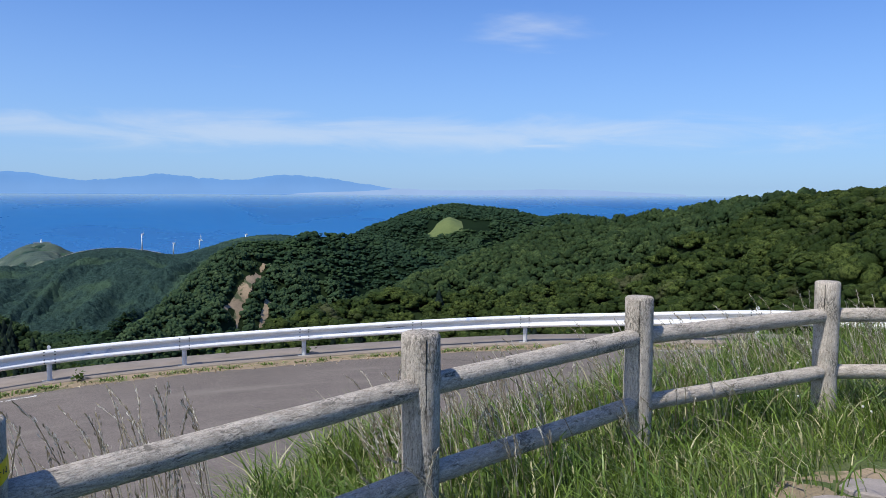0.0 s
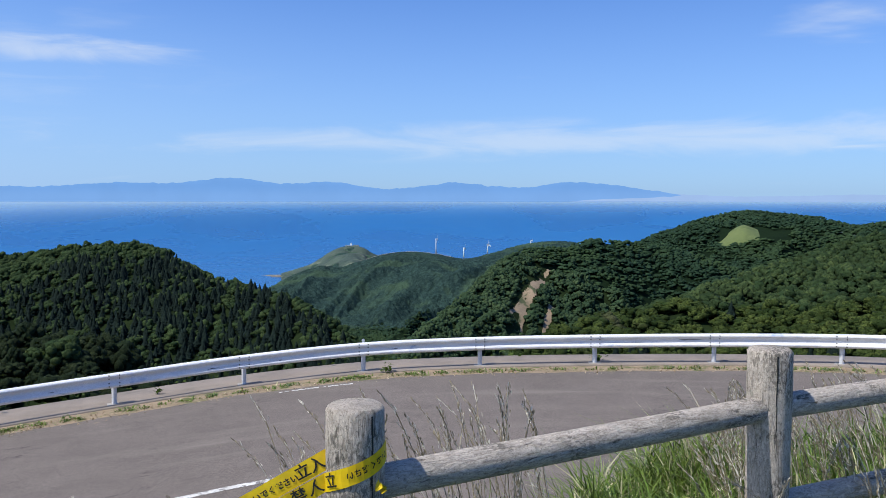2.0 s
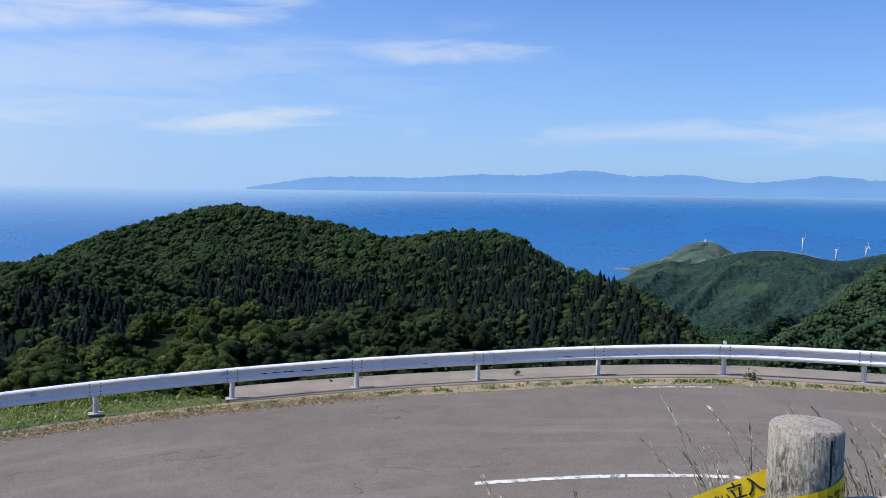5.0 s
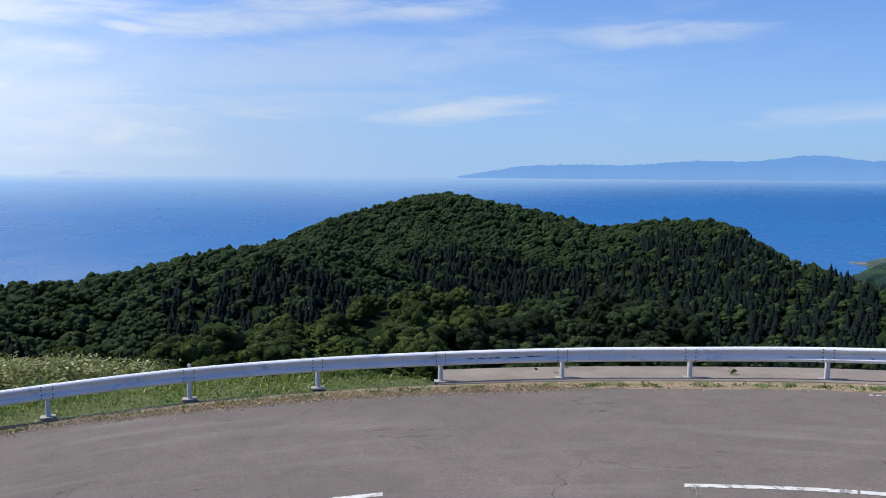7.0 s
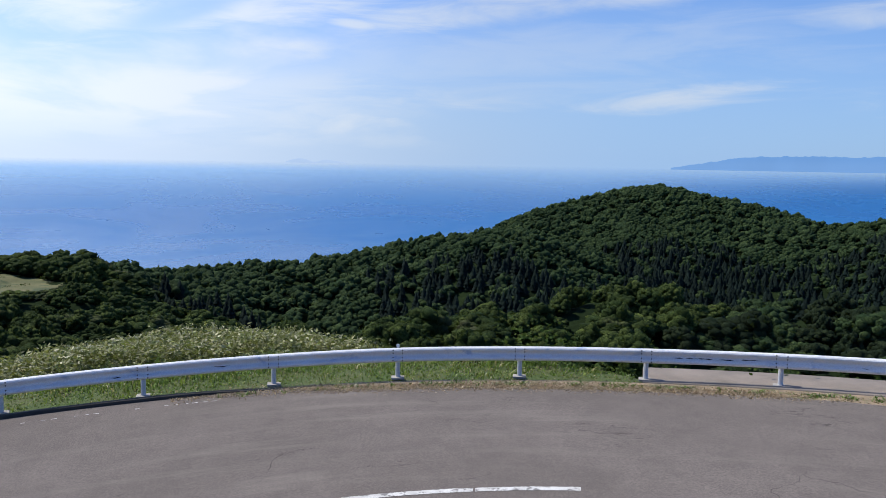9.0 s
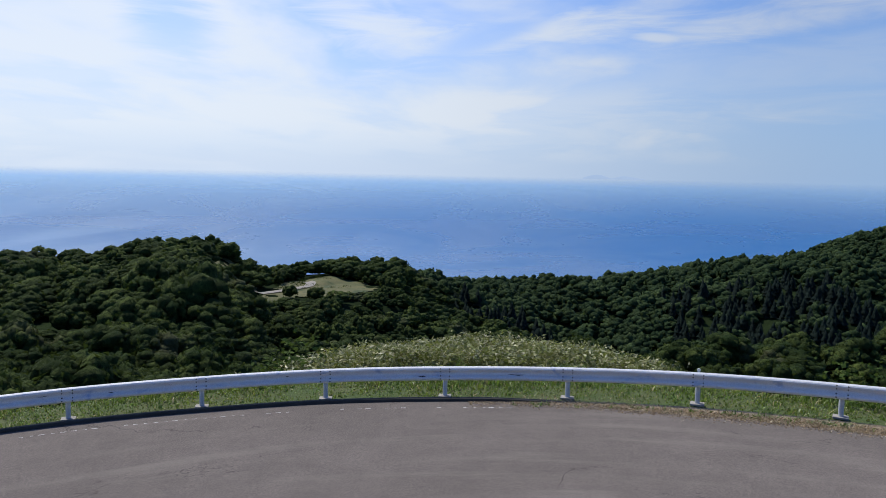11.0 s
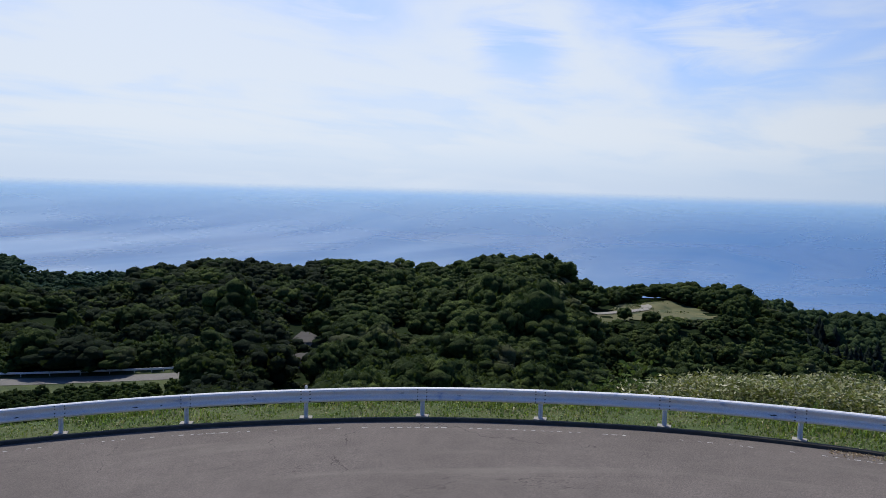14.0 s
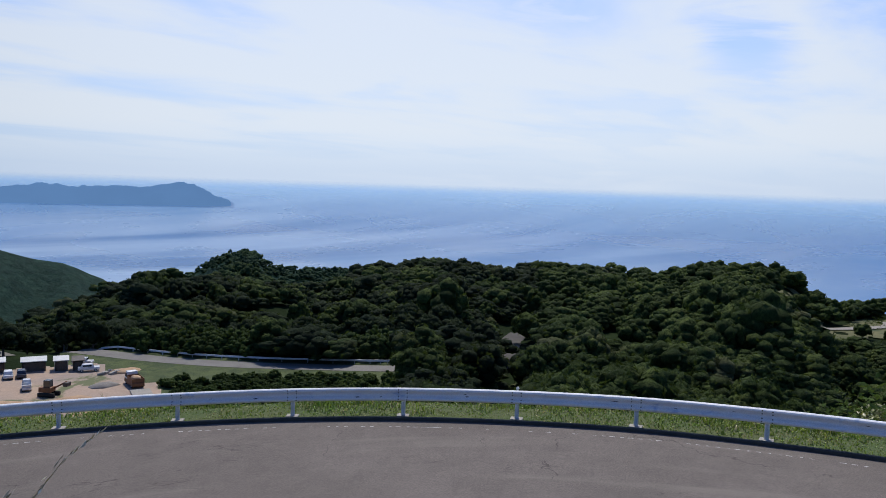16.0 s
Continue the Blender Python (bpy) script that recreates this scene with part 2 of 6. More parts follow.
def leaf_material(name, a, b, c, grain=0.55, bump=1.0, dist=0.5, glade=None, thicket=None):
    """Foliage: each clump its own green, mottled by small leaves."""
    m = bpy.data.materials.new(name)
    m.use_nodes = True
    k = Nodes(m.node_tree)
    pos = k.add("ShaderNodeTexCoord").outputs["Object"]
    rnd = k.add("ShaderNodeNewGeometry").outputs["Random Per Island"]
    crown = k.ramp(k.noise(pos, 0.14, 1.0, 0.5), 0.40, 0.60)
    col = k.mix(k.math("ADD", k.math("MULTIPLY", rnd, 0.4), k.math("MULTIPLY", crown, 0.6)), a, b)
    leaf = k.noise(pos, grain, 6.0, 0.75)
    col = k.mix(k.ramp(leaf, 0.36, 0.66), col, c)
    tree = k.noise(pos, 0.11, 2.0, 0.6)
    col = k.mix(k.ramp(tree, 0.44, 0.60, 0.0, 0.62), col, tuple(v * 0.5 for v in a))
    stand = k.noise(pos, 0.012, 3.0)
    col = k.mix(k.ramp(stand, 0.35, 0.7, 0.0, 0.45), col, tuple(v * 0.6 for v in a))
    if thicket:
        col = k.mix(k.ramp(k.noise(pos, 0.035, 4.0, 0.6), 0.58, 0.68, 0.0, 0.6), col, thicket)
    if glade:
        col = k.mix(k.ramp(k.noise(pos, 0.0065, 5.0, 0.6, 0.8), 0.5, 0.62, 0.0, 0.85), col, glade)
    bp = k.add("ShaderNodeBump", {"Height": leaf, "Strength": bump, "Distance": dist})
    p = k.add("ShaderNodeBsdfPrincipled", {"Base Color": col, "Roughness": 0.8, "Specular IOR Level": 0.08, "Normal": bp.outputs[0]})
    t = k.add("ShaderNodeBsdfTranslucent", {"Color": k.mix(0.5, col, (0.10, 0.14, 0.02)), "Normal": bp.outputs[0]})
    s = k.add("ShaderNodeMixShader", {0: 0.3, 1: p.outputs[0], 2: t.outputs[0]})
    k.add("ShaderNodeOutputMaterial", {0: s.outputs[0]})
    return m


def blade_material(name, a, b, dry, part_dry=0.2):
    m = bpy.data.materials.new(name)
    m.use_nodes = True
    k = Nodes(m.node_tree)
    rnd = k.add("ShaderNodeNewGeometry").outputs["Random Per Island"]
    pos = k.add("ShaderNodeTexCoord").outputs["Object"]
    col = k.mix(k.ramp(k.noise(pos, 1.3, 3.0), 0.3, 0.7), a, b)
    col = k.mix(k.math("GREATER_THAN", rnd, 1 - part_dry), col, dry)
    dim = k.math("FRACT", k.math("MULTIPLY", rnd, 17.3))
    col = k.mix(k.math("MULTIPLY", dim, 0.75), col, tuple(v * 0.25 for v in a))
    p = k.add("ShaderNodeBsdfPrincipled", {"Base Color": col, "Roughness": 0.42, "Specular IOR Level": 0.45})
    t = k.add("ShaderNodeBsdfTranslucent", {"Color": col})
    s = k.add("ShaderNodeMixShader", {0: 0.32, 1: p.outputs[0], 2: t.outputs[0]})
    k.add("ShaderNodeOutputMaterial", {0: s.outputs[0]})
    return m


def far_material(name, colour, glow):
    """Land so far off that it is only a glowing tone, haze painted in."""
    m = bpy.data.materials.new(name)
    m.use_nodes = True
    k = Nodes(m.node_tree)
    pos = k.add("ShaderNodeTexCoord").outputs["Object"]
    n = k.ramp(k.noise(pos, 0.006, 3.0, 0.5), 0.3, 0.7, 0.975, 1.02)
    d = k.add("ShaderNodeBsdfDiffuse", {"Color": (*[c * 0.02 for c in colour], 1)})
    # haze painted paler towards the foot
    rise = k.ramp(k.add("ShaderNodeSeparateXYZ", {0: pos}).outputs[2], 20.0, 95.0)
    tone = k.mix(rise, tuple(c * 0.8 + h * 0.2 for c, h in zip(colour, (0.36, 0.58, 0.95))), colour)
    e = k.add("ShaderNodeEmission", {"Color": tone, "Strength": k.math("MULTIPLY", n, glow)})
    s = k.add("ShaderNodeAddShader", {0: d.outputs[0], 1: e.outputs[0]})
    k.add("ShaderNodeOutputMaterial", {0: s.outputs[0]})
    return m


def sea_material():
    m = bpy.data.materials.new("sea_water")
    m.use_nodes = True
    k = Nodes(m.node_tree)
    pos = k.add("ShaderNodeTexCoord").outputs["Object"]
    broad = k.noise(k.scaled(pos, (1, 1, 0)), 0.0016, 5.0, 0.6, 0.6)
    col = k.mix(k.ramp(broad, 0.35, 0.7), (0.010, 0.096, 0.265), (0.018, 0.128, 0.325))
    # pale sheen of the calm bay, painted into the water colour in streaks
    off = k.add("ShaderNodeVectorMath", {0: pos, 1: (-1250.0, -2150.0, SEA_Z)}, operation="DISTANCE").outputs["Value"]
    bay_sheen = k.math("MULTIPLY", k.ramp(k.noise(k.add("ShaderNodeMapping", {"Vector": pos, "Rotation": (0, 0, radians(28)), "Scale": (0.35, 1.6, 0)}).outputs[0], 0.0022, 2.5, 0.45, 0.6), 0.22, 0.78), k.ramp(off, 3000.0, 300.0))
    col = k.mix(k.math("MULTIPLY", bay_sheen, 0.72), col, (0.30, 0.42, 0.57))
    p = k.add("ShaderNodeBsdfPrincipled", {"Base Color": col, "Roughness": k.ramp(broad, 0.3, 0.75, 0.22, 0.36), "IOR": 1.34, "Specular IOR Level": 0.32})
    # stand-in for haze: far water turns transparent towards the horizon, sooner towards the sun
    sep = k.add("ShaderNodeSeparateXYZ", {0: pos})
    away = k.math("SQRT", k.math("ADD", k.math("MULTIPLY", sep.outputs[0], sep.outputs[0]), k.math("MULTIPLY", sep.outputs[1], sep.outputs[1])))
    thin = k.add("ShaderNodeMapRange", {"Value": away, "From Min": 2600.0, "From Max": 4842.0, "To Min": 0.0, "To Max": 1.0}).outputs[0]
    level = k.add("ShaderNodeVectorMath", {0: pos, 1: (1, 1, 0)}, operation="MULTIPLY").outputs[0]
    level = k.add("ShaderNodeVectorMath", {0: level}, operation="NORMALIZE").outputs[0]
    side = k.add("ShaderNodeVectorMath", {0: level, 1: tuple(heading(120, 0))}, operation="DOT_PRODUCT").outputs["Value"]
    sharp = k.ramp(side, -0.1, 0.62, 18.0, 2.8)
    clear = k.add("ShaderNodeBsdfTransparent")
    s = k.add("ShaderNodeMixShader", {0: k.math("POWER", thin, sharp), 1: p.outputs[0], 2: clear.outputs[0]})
    k.add("ShaderNodeOutputMaterial", {0: s.outputs[0]})
    return m


SEA_Z = -250.0
ASPHALT, LOG, SEA = asphalt_material(), wood_material(), sea_material()
CONCRETE = material("grey_concrete", (0.36, 0.335, 0.30), 0.9, spread=(0.27, 0.25, 0.225), scale=1.4, fine=70, stain=(0.16, 0.145, 0.12), stain_scale=1.1, stain_at=(0.56, 0.78))
SLAB = material("brown_grey_slab", (0.275, 0.23, 0.19), 0.9, spread=(0.21, 0.178, 0.148), scale=1.1, fine=60, stain=(0.15, 0.13, 0.105), stain_scale=0.9, stain_at=(0.54, 0.76))
# kerb: dirt, plus the shade on its face put into the base colour
KERB = material("shaded_dirty_kerb", (0.062, 0.056, 0.047), 0.9, scale=2.0, fine=60, stain=(0.05, 0.05, 0.045), stain_scale=0.9)
PAINT = material("worn_road_paint", (0.68, 0.67, 0.64), 0.8, spread=(0.5, 0.49, 0.46), scale=3.0, fine=40, stain=(0.2, 0.19, 0.18), stain_scale=7.0, stain_at=(0.5, 0.6))
STEEL = material("white_steel", (0.80, 0.80, 0.81), 0.38, spread=(0.72, 0.73, 0.75), scale=1.3, fine=30, bump=0.05, stain=(0.36, 0.44, 0.60), stain_scale=1.6, stain_at=(0.56, 0.72), stretch=(1, 1, 2.2))
ZINC = material("zinc_post", (0.66, 0.67, 0.69), 0.5, spread=(0.52, 0.53, 0.55), scale=4, fine=40, bump=0.08, stain=(0.34, 0.27, 0.2), stain_scale=5, stain_at=(0.66, 0.8))
BOLT = material("dark_bolt", (0.045, 0.045, 0.05), 0.6, 0.3)
REFLECTOR = material("white_reflector", (0.85, 0.85, 0.83), 0.3, scale=20)
TAPE = material("yellow_tape", (0.80, 0.58, 0.012), 0.32, spread=(0.74, 0.48, 0.01), scale=9, fine=30, bump=0.12, bump_dist=0.004)
INK = material("black_print", (0.018, 0.018, 0.016), 0.45)
EARTH = material("forest_floor", (0.020, 0.033, 0.012), 0.95, spread=(0.010, 0.018, 0.007), scale=0.05, fine=0.6, bump=0.8, bump_dist=0.5, spec=0.03)
FAR_FLOOR = material("far_forest_floor", (0.010, 0.021, 0.009), 0.95, spread=(0.007, 0.015, 0.007), scale=0.03, fine=0.4, bump=0.6, bump_dist=0.5, spec=0.03)
TURF = material("rough_turf", (0.060, 0.095, 0.022), 0.95, spread=(0.095, 0.11, 0.038), scale=0.9, fine=22, bump=0.6, bump_dist=0.05)
SOIL = material("dry_soil_and_litter", (0.33, 0.25, 0.165), 0.95, spread=(0.24, 0.19, 0.12), scale=2.2, fine=45, bump=0.7, bump_dist=0.02, stain=(0.10, 0.115, 0.04), stain_scale=2.4, stain_at=(0.5, 0.64))
SCAR = material("bare_landslip", (0.34, 0.255, 0.165), 0.95, spread=(0.22, 0.17, 0.105), scale=0.06, fine=0.5, bump=0.8, bump_dist=0.8, stain=(0.07, 0.085, 0.035), stain_scale=0.05, stain_at=(0.52, 0.62))
MEADOW = material("pale_meadow", (0.125, 0.16, 0.05), 0.95, spread=(0.09, 0.125, 0.042), scale=0.02, fine=0.4, bump=0.5, bump_dist=0.4, stain=(0.07, 0.10, 0.035), stain_scale=0.03, stain_at=(0.58, 0.72))
DIRT = material("bare_building_ground", (0.40, 0.29, 0.215), 0.95, spread=(0.29, 0.235, 0.20), scale=0.12, fine=3, bump=0.6, bump_dist=0.08, stain=(0.12, 0.13, 0.06), stain_scale=0.09, stain_at=(0.56, 0.64))
FLAGSTONE = material("flagstone", (0.36, 0.32, 0.29), 0.85, spread=(0.28, 0.25, 0.235), scale=6, fine=80, vary=0.3, stain=(0.2, 0.19, 0.15), stain_scale=5)
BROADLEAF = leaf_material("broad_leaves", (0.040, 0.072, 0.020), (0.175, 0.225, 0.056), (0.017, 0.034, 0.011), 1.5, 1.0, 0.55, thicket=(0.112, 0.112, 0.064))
# hill green slightly greyed blue, a little haze put into it
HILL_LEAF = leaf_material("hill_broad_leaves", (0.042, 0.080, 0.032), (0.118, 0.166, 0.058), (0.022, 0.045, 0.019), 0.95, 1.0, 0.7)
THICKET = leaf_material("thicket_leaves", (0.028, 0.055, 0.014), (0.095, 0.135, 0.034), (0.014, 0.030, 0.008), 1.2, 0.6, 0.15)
# bay and ridge scrub: blue haze tint put into the colours
BAY_GRASS = leaf_material("hazed_bay_scrub", (0.030, 0.076, 0.058), (0.046, 0.102, 0.070), (0.014, 0.042, 0.038), 0.06, 1.0, 8.0)
RIDGE_FLOOR = leaf_material("hazed_ridge_scrub", (0.048, 0.098, 0.086), (0.068, 0.124, 0.092), (0.018, 0.050, 0.056), 0.11, 1.0, 7.0, (0.078, 0.136, 0.082))
ROADSIDE = material("roadside_rough_grass", (0.080, 0.105, 0.030), 0.95, spread=(0.045, 0.064, 0.02), scale=0.3, fine=4, bump=0.8, bump_dist=0.15, stain=(0.035, 0.055, 0.016), stain_scale=0.35, stain_at=(0.48, 0.6))
# valley and far woods: greens shifted blue to stand in for haze
VALLEY_LEAF = leaf_material("hazed_valley_leaves", (0.052, 0.102, 0.050), (0.120, 0.172, 0.072), (0.031, 0.064, 0.036), 0.6, 1.0, 0.6)
FAR_LEAF = leaf_material("hazed_far_leaves", (0.034, 0.074, 0.040), (0.062, 0.106, 0.052), (0.021, 0.050, 0.030), 0.3, 1.0, 0.5, (0.046, 0.082, 0.034))
# broad leaves darkened, with slope shade put into the colour
DARK_LEAF = leaf_material("shaded_broad_leaves", (0.024, 0.042, 0.020), (0.058, 0.078, 0.034), (0.012, 0.024, 0.012), 1.2, 1.0, 0.6)
# needles tinted blue, with haze put into the colour
CONIFER = leaf_material("conifer_needles", (0.013, 0.027, 0.024), (0.025, 0.044, 0.034), (0.008, 0.016, 0.014), 0.8)
SHRUB = leaf_material("shrub_leaves", (0.085, 0.135, 0.030), (0.13, 0.19, 0.05), (0.05, 0.085, 0.02), 3.0, 0.6, 0.08)
SASA = blade_material("bamboo_grass_leaves", (0.28, 0.30, 0.07), (0.20, 0.24, 0.05), (0.52, 0.50, 0.25), 0.32)
GRASS = blade_material("meadow_grass_blades", (0.142, 0.245, 0.037), (0.228, 0.315, 0.060), (0.60, 0.56, 0.32), 0.17)
VERGE = blade_material("verge_grass_blades", (0.20, 0.32, 0.045), (0.30, 0.37, 0.07), (0.56, 0.48, 0.24), 0.15)
STALK = blade_material("seed_stalks", (0.28, 0.23, 0.14), (0.40, 0.34, 0.23), (0.76, 0.72, 0.61), 0.4)
LITTER = blade_material("dead_grass_litter", (0.40, 0.285, 0.155), (0.48, 0.355, 0.205), (0.62, 0.51, 0.34), 0.3)
FLOWER = material("white_clover_flower", (0.75, 0.74, 0.68), 0.7)
WHITE = material("white_coating", (0.80, 0.80, 0.79), 0.45, scale=0.5, fine=3, bump=0.03)
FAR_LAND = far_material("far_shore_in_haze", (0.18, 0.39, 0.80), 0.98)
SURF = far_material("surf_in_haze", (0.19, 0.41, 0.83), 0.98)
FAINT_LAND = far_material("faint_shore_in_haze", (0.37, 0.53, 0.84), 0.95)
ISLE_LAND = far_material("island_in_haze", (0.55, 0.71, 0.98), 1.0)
# cape grass greyed and blued, haze put into its colour
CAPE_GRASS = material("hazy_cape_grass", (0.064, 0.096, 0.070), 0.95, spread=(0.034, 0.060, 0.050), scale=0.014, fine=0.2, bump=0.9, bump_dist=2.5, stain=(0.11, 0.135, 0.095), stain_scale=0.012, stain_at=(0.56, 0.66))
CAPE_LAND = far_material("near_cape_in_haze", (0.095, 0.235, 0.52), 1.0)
ROCK = material("shore_rock", (0.20, 0.18, 0.16), 0.9, scale=0.05, fine=0.6, bump=0.8, bump_dist=1.0)


# ---- helpers for meshes ----
def mesh_ob(name, verts, faces, mat, parent=None, smooth=False, label="", mats=None, index=None):
    me = bpy.data.meshes.new(name)
    if isinstance(faces, np.ndarray):
        n, k = faces.shape
        me.vertices.add(len(verts))
        me.vertices.foreach_set("co", np.asarray(verts, np.float32).ravel())
        me.loops.add(n * k)
        me.loops.foreach_set("vertex_index", faces.astype(np.int32).ravel())
        me.polygons.add(n)
        me.polygons.foreach_set("loop_start", np.arange(0, n * k, k, dtype=np.int32))
        me.polygons.foreach_set("loop_total", np.full(n, k, np.int32))
        me.update(calc_edges=True)
    else:
        me.from_pydata([tuple(v) for v in verts], [], faces)
    for m in mats or [mat]:
        me.materials.append(m)
    if index is not None:
        me.polygons.foreach_set("material_index", np.asarray(index, np.int32))
    if smooth:
        me.polygons.foreach_set("use_smooth", np.ones(len(me.polygons), bool))
    me.validate()
    me.update()
    ob = new(name, me)
    if parent:
        ob.parent = parent
    if label:
        ob["label"] = label
    return ob


def part(name, bm, mat, parent, label="", smooth=False):
    me = bpy.data.meshes.new(name)
    bm.to_mesh(me)
    bm.free()
    me.materials.append(mat)
    if smooth:
        me.polygons.foreach_set("use_smooth", np.ones(len(me.polygons), bool))
    ob = new(name, me)
    ob.parent = parent  # None leaves it a thing of its own
    if label:
        ob["label"] = label
    return ob


def empty(name, m=None, label="", category="", group="", kind=""):
    ob = new(name)
    ob.empty_display_size = 0.1
    if m is not None:
        ob.matrix_world = m
    return tagged(ob, label, category, group, kind)


def box(bm, size, m=None, bevel=0.0):
    r = bmesh.ops.create_cube(bm, size=1.0)
    bmesh.ops.scale(bm, vec=size, verts=r["verts"])
    if bevel:
        es = list({e for v in r["verts"] for e in v.link_edges})
        r = bmesh.ops.bevel(bm, geom=es, offset=bevel, segments=2, affect="EDGES", profile=0.6)
        vs = r["verts"]
        vs = list({v for f in r["faces"] for v in f.verts})
    else:
        vs = r["verts"]
    if m is not None:
        bmesh.ops.transform(bm, matrix=m, verts=vs)
    return vs


def cyl(bm, r1, r2, h, m=None, seg=16):
    """A cone or cylinder from z = 0 to h."""
    r = bmesh.ops.create_cone(bm, cap_ends=True, segments=seg, radius1=r1, radius2=r2, depth=h, matrix=Matrix.Translation((0, 0, h / 2)))
    if m is not None:
        bmesh.ops.transform(bm, matrix=m, verts=r["verts"])
    return r["verts"]


def lattice(seed, n=256):
    return np.random.RandomState(seed).rand(n, n)


LATTICE = lattice(5)


def fbm(x, y, octaves=4, gain=0.5):
    """Smooth value noise in -1..1, on arrays."""
    out, amp, total = 0.0, 1.0, 0.0
    for o in range(octaves):
        fx, fy = np.floor(x), np.floor(y)
        tx, ty = x - fx, y - fy
        tx, ty = tx * tx * (3 - 2 * tx), ty * ty * (3 - 2 * ty)
        i, j = fx.astype(int) % 256, fy.astype(int) % 256
        i1, j1 = (i + 1) % 256, (j + 1) % 256
        v = (LATTICE[i, j] * (1 - tx) + LATTICE[i1, j] * tx) * (1 - ty) + (LATTICE[i, j1] * (1 - tx) + LATTICE[i1, j1] * tx) * ty
        out, total = out + amp * (2 * v - 1), total + amp
        x, y, amp = x * 2.03 + 17.3, y * 2.03 + 5.1, amp * gain
    return out / total


def smoothstep(a, b, x):
    t = np.clip((x - a) / (b - a), 0, 1)
    return t * t * (3 - 2 * t)


# ---- the plan: the bend of the road round the viewpoint ----
# guard rail posts, 3 m apart: place of the beam's middle
RAIL = [
    (19.6, 9.4, 3.30), (17.3, 11.3, 3.10), (15.0, 13.2, 2.92), (12.5, 15.0, 2.75), (10.05, 17.0, 2.60),
    (7.50, 18.75, 2.42), (4.98, 20.45, 2.10), (2.31, 21.70, 1.83), (-0.66, 21.42, 1.72), (-3.59, 20.73, 1.63), (-6.43, 19.79, 1.55), (-9.18, 18.50, 1.45),
    (-11.62, 16.76, 1.28), (-13.77, 14.68, 1.09), (-15.70, 12.37, 0.93), (-17.30, 9.86, 0.79), (-18.59, 7.15, 0.67), (-19.52, 4.30, 0.55), (-20.03, 1.33, 0.41),
    (-20.15, -1.67, 0.27), (-19.90, -4.63, 0.13), (-19.21, -7.54, -0.02), (-18.17, -10.36, -0.16), (-16.75, -13.00, -0.31), (-15.04, -15.47, -0.46),
    (-13.09, -17.71, -0.62), (-10.84, -19.73, -0.78), (-8.46, -21.53, -0.95), (-5.9, -23.1, -1.1), (-3.2, -24.5, -1.25), (-0.4, -25.7, -1.4),
]
RAIL_AZ = np.array([math.degrees(math.atan2(-x, y)) % 360 for x, y, z in RAIL])
RAIL_AZ = np.where(RAIL_AZ > 270, RAIL_AZ - 360, RAIL_AZ)
RAIL_R = np.array([math.hypot(x, y) for x, y, z in RAIL])
RAIL_Z = np.array([z for x, y, z in RAIL])


def curve(az, xs, ys):
    """Smooth interpolation (monotone in xs) with flat ends."""
    xs, ys = np.asarray(xs, float), np.asarray(ys, float)
    az = np.clip(az, xs[0], xs[-1])
    m = np.gradient(ys, xs)
    i = np.clip(np.searchsorted(xs, az) - 1, 0, len(xs) - 2)
    h = xs[i + 1] - xs[i]
    t = (az - xs[i]) / h
    return (2 * t**3 - 3 * t**2 + 1) * ys[i] + (t**3 - 2 * t**2 + t) * h * m[i] + (-2 * t**3 + 3 * t**2) * ys[i + 1] + (t**3 - t**2) * h * m[i + 1]


def rail_r(az):
    return curve(az, RAIL_AZ, RAIL_R)


def road_z(az):
    """Road level: the beam's middle stands 0.6 m above it."""
    return curve(az, RAIL_AZ, RAIL_Z) - 0.62


PLATFORM, FENCE_AZ, FENCE_OFF = 3.68, 41.5, 2.46


def edge_r(az):
    """Where the viewpoint's terrace ends: half a metre past the fence."""
    return (FENCE_OFF + 0.5 + 1.05 * (1 - smoothstep(2, 24, az))) / np.cos(np.radians(np.clip(az - FENCE_AZ, -67, 0)))


def inner_r(az):
    return np.maximum(edge_r(az) + (PLATFORM - road_z(az)) / 0.80, 7.6)


def centre_r(az):
    return curve(az, [-60, -20, 10, 30, 44, 64, 90, 130, 170], [13.0, 13.4, 13.3, 13.2, 13.1, 13.05, 12.9, 13.4, 14.8])


LOT_Z = -29.0
# hillsides with spurs: width in degrees, depth in metres, slant
SPURS = {"turbine_ridge": (3.4, 34.0, 9.0), "scar_hill": (3.2, 16.0, -6.0), "left_slope": (3.0, 30.0, 10.0), "cape": (1.6, 12.0, 3.0), "mound_hill": (3.0, 16.0, 5.0)}
# ridges: (azimuth, elevation angle of the wooded skyline, distance), then front slope, back slope, height of the wood
RIDGES = {}
RIDGES["right"] = ([(-75, 4, 240), (-45, 2, 250), (-29.1, .92, 280), (-24.3, .46, 340), (-20.1, -.12, 400), (-15, -.94, 450), (-11.6, -1.45, 480), (-8, -2.0, 470),
               (-2.8, -3.87, 420), (3.3, -6.13, 350), (10.5, -8.45, 285), (14.1, -9.9, 240), (18, -14, 200)], 0.15, 0.35, 6.0)
RIDGES["mound_hill"] = ([(-16, -2.4, 1400), (-10.4, -1.38, 1400), (-8.8, -1.25, 1400), (-7.2, -1.49, 1400), (-5.6, -1.1, 1420), (-2.8, -.75, 1450), (-.3, -.64, 1450),
                    (1.7, -1.06, 1400), (4.1, -1.88, 1350), (5.7, -2.49, 1300), (7.3, -3.29, 1250), (12, -6, 1200)], 0.30, 0.3, 5.0)
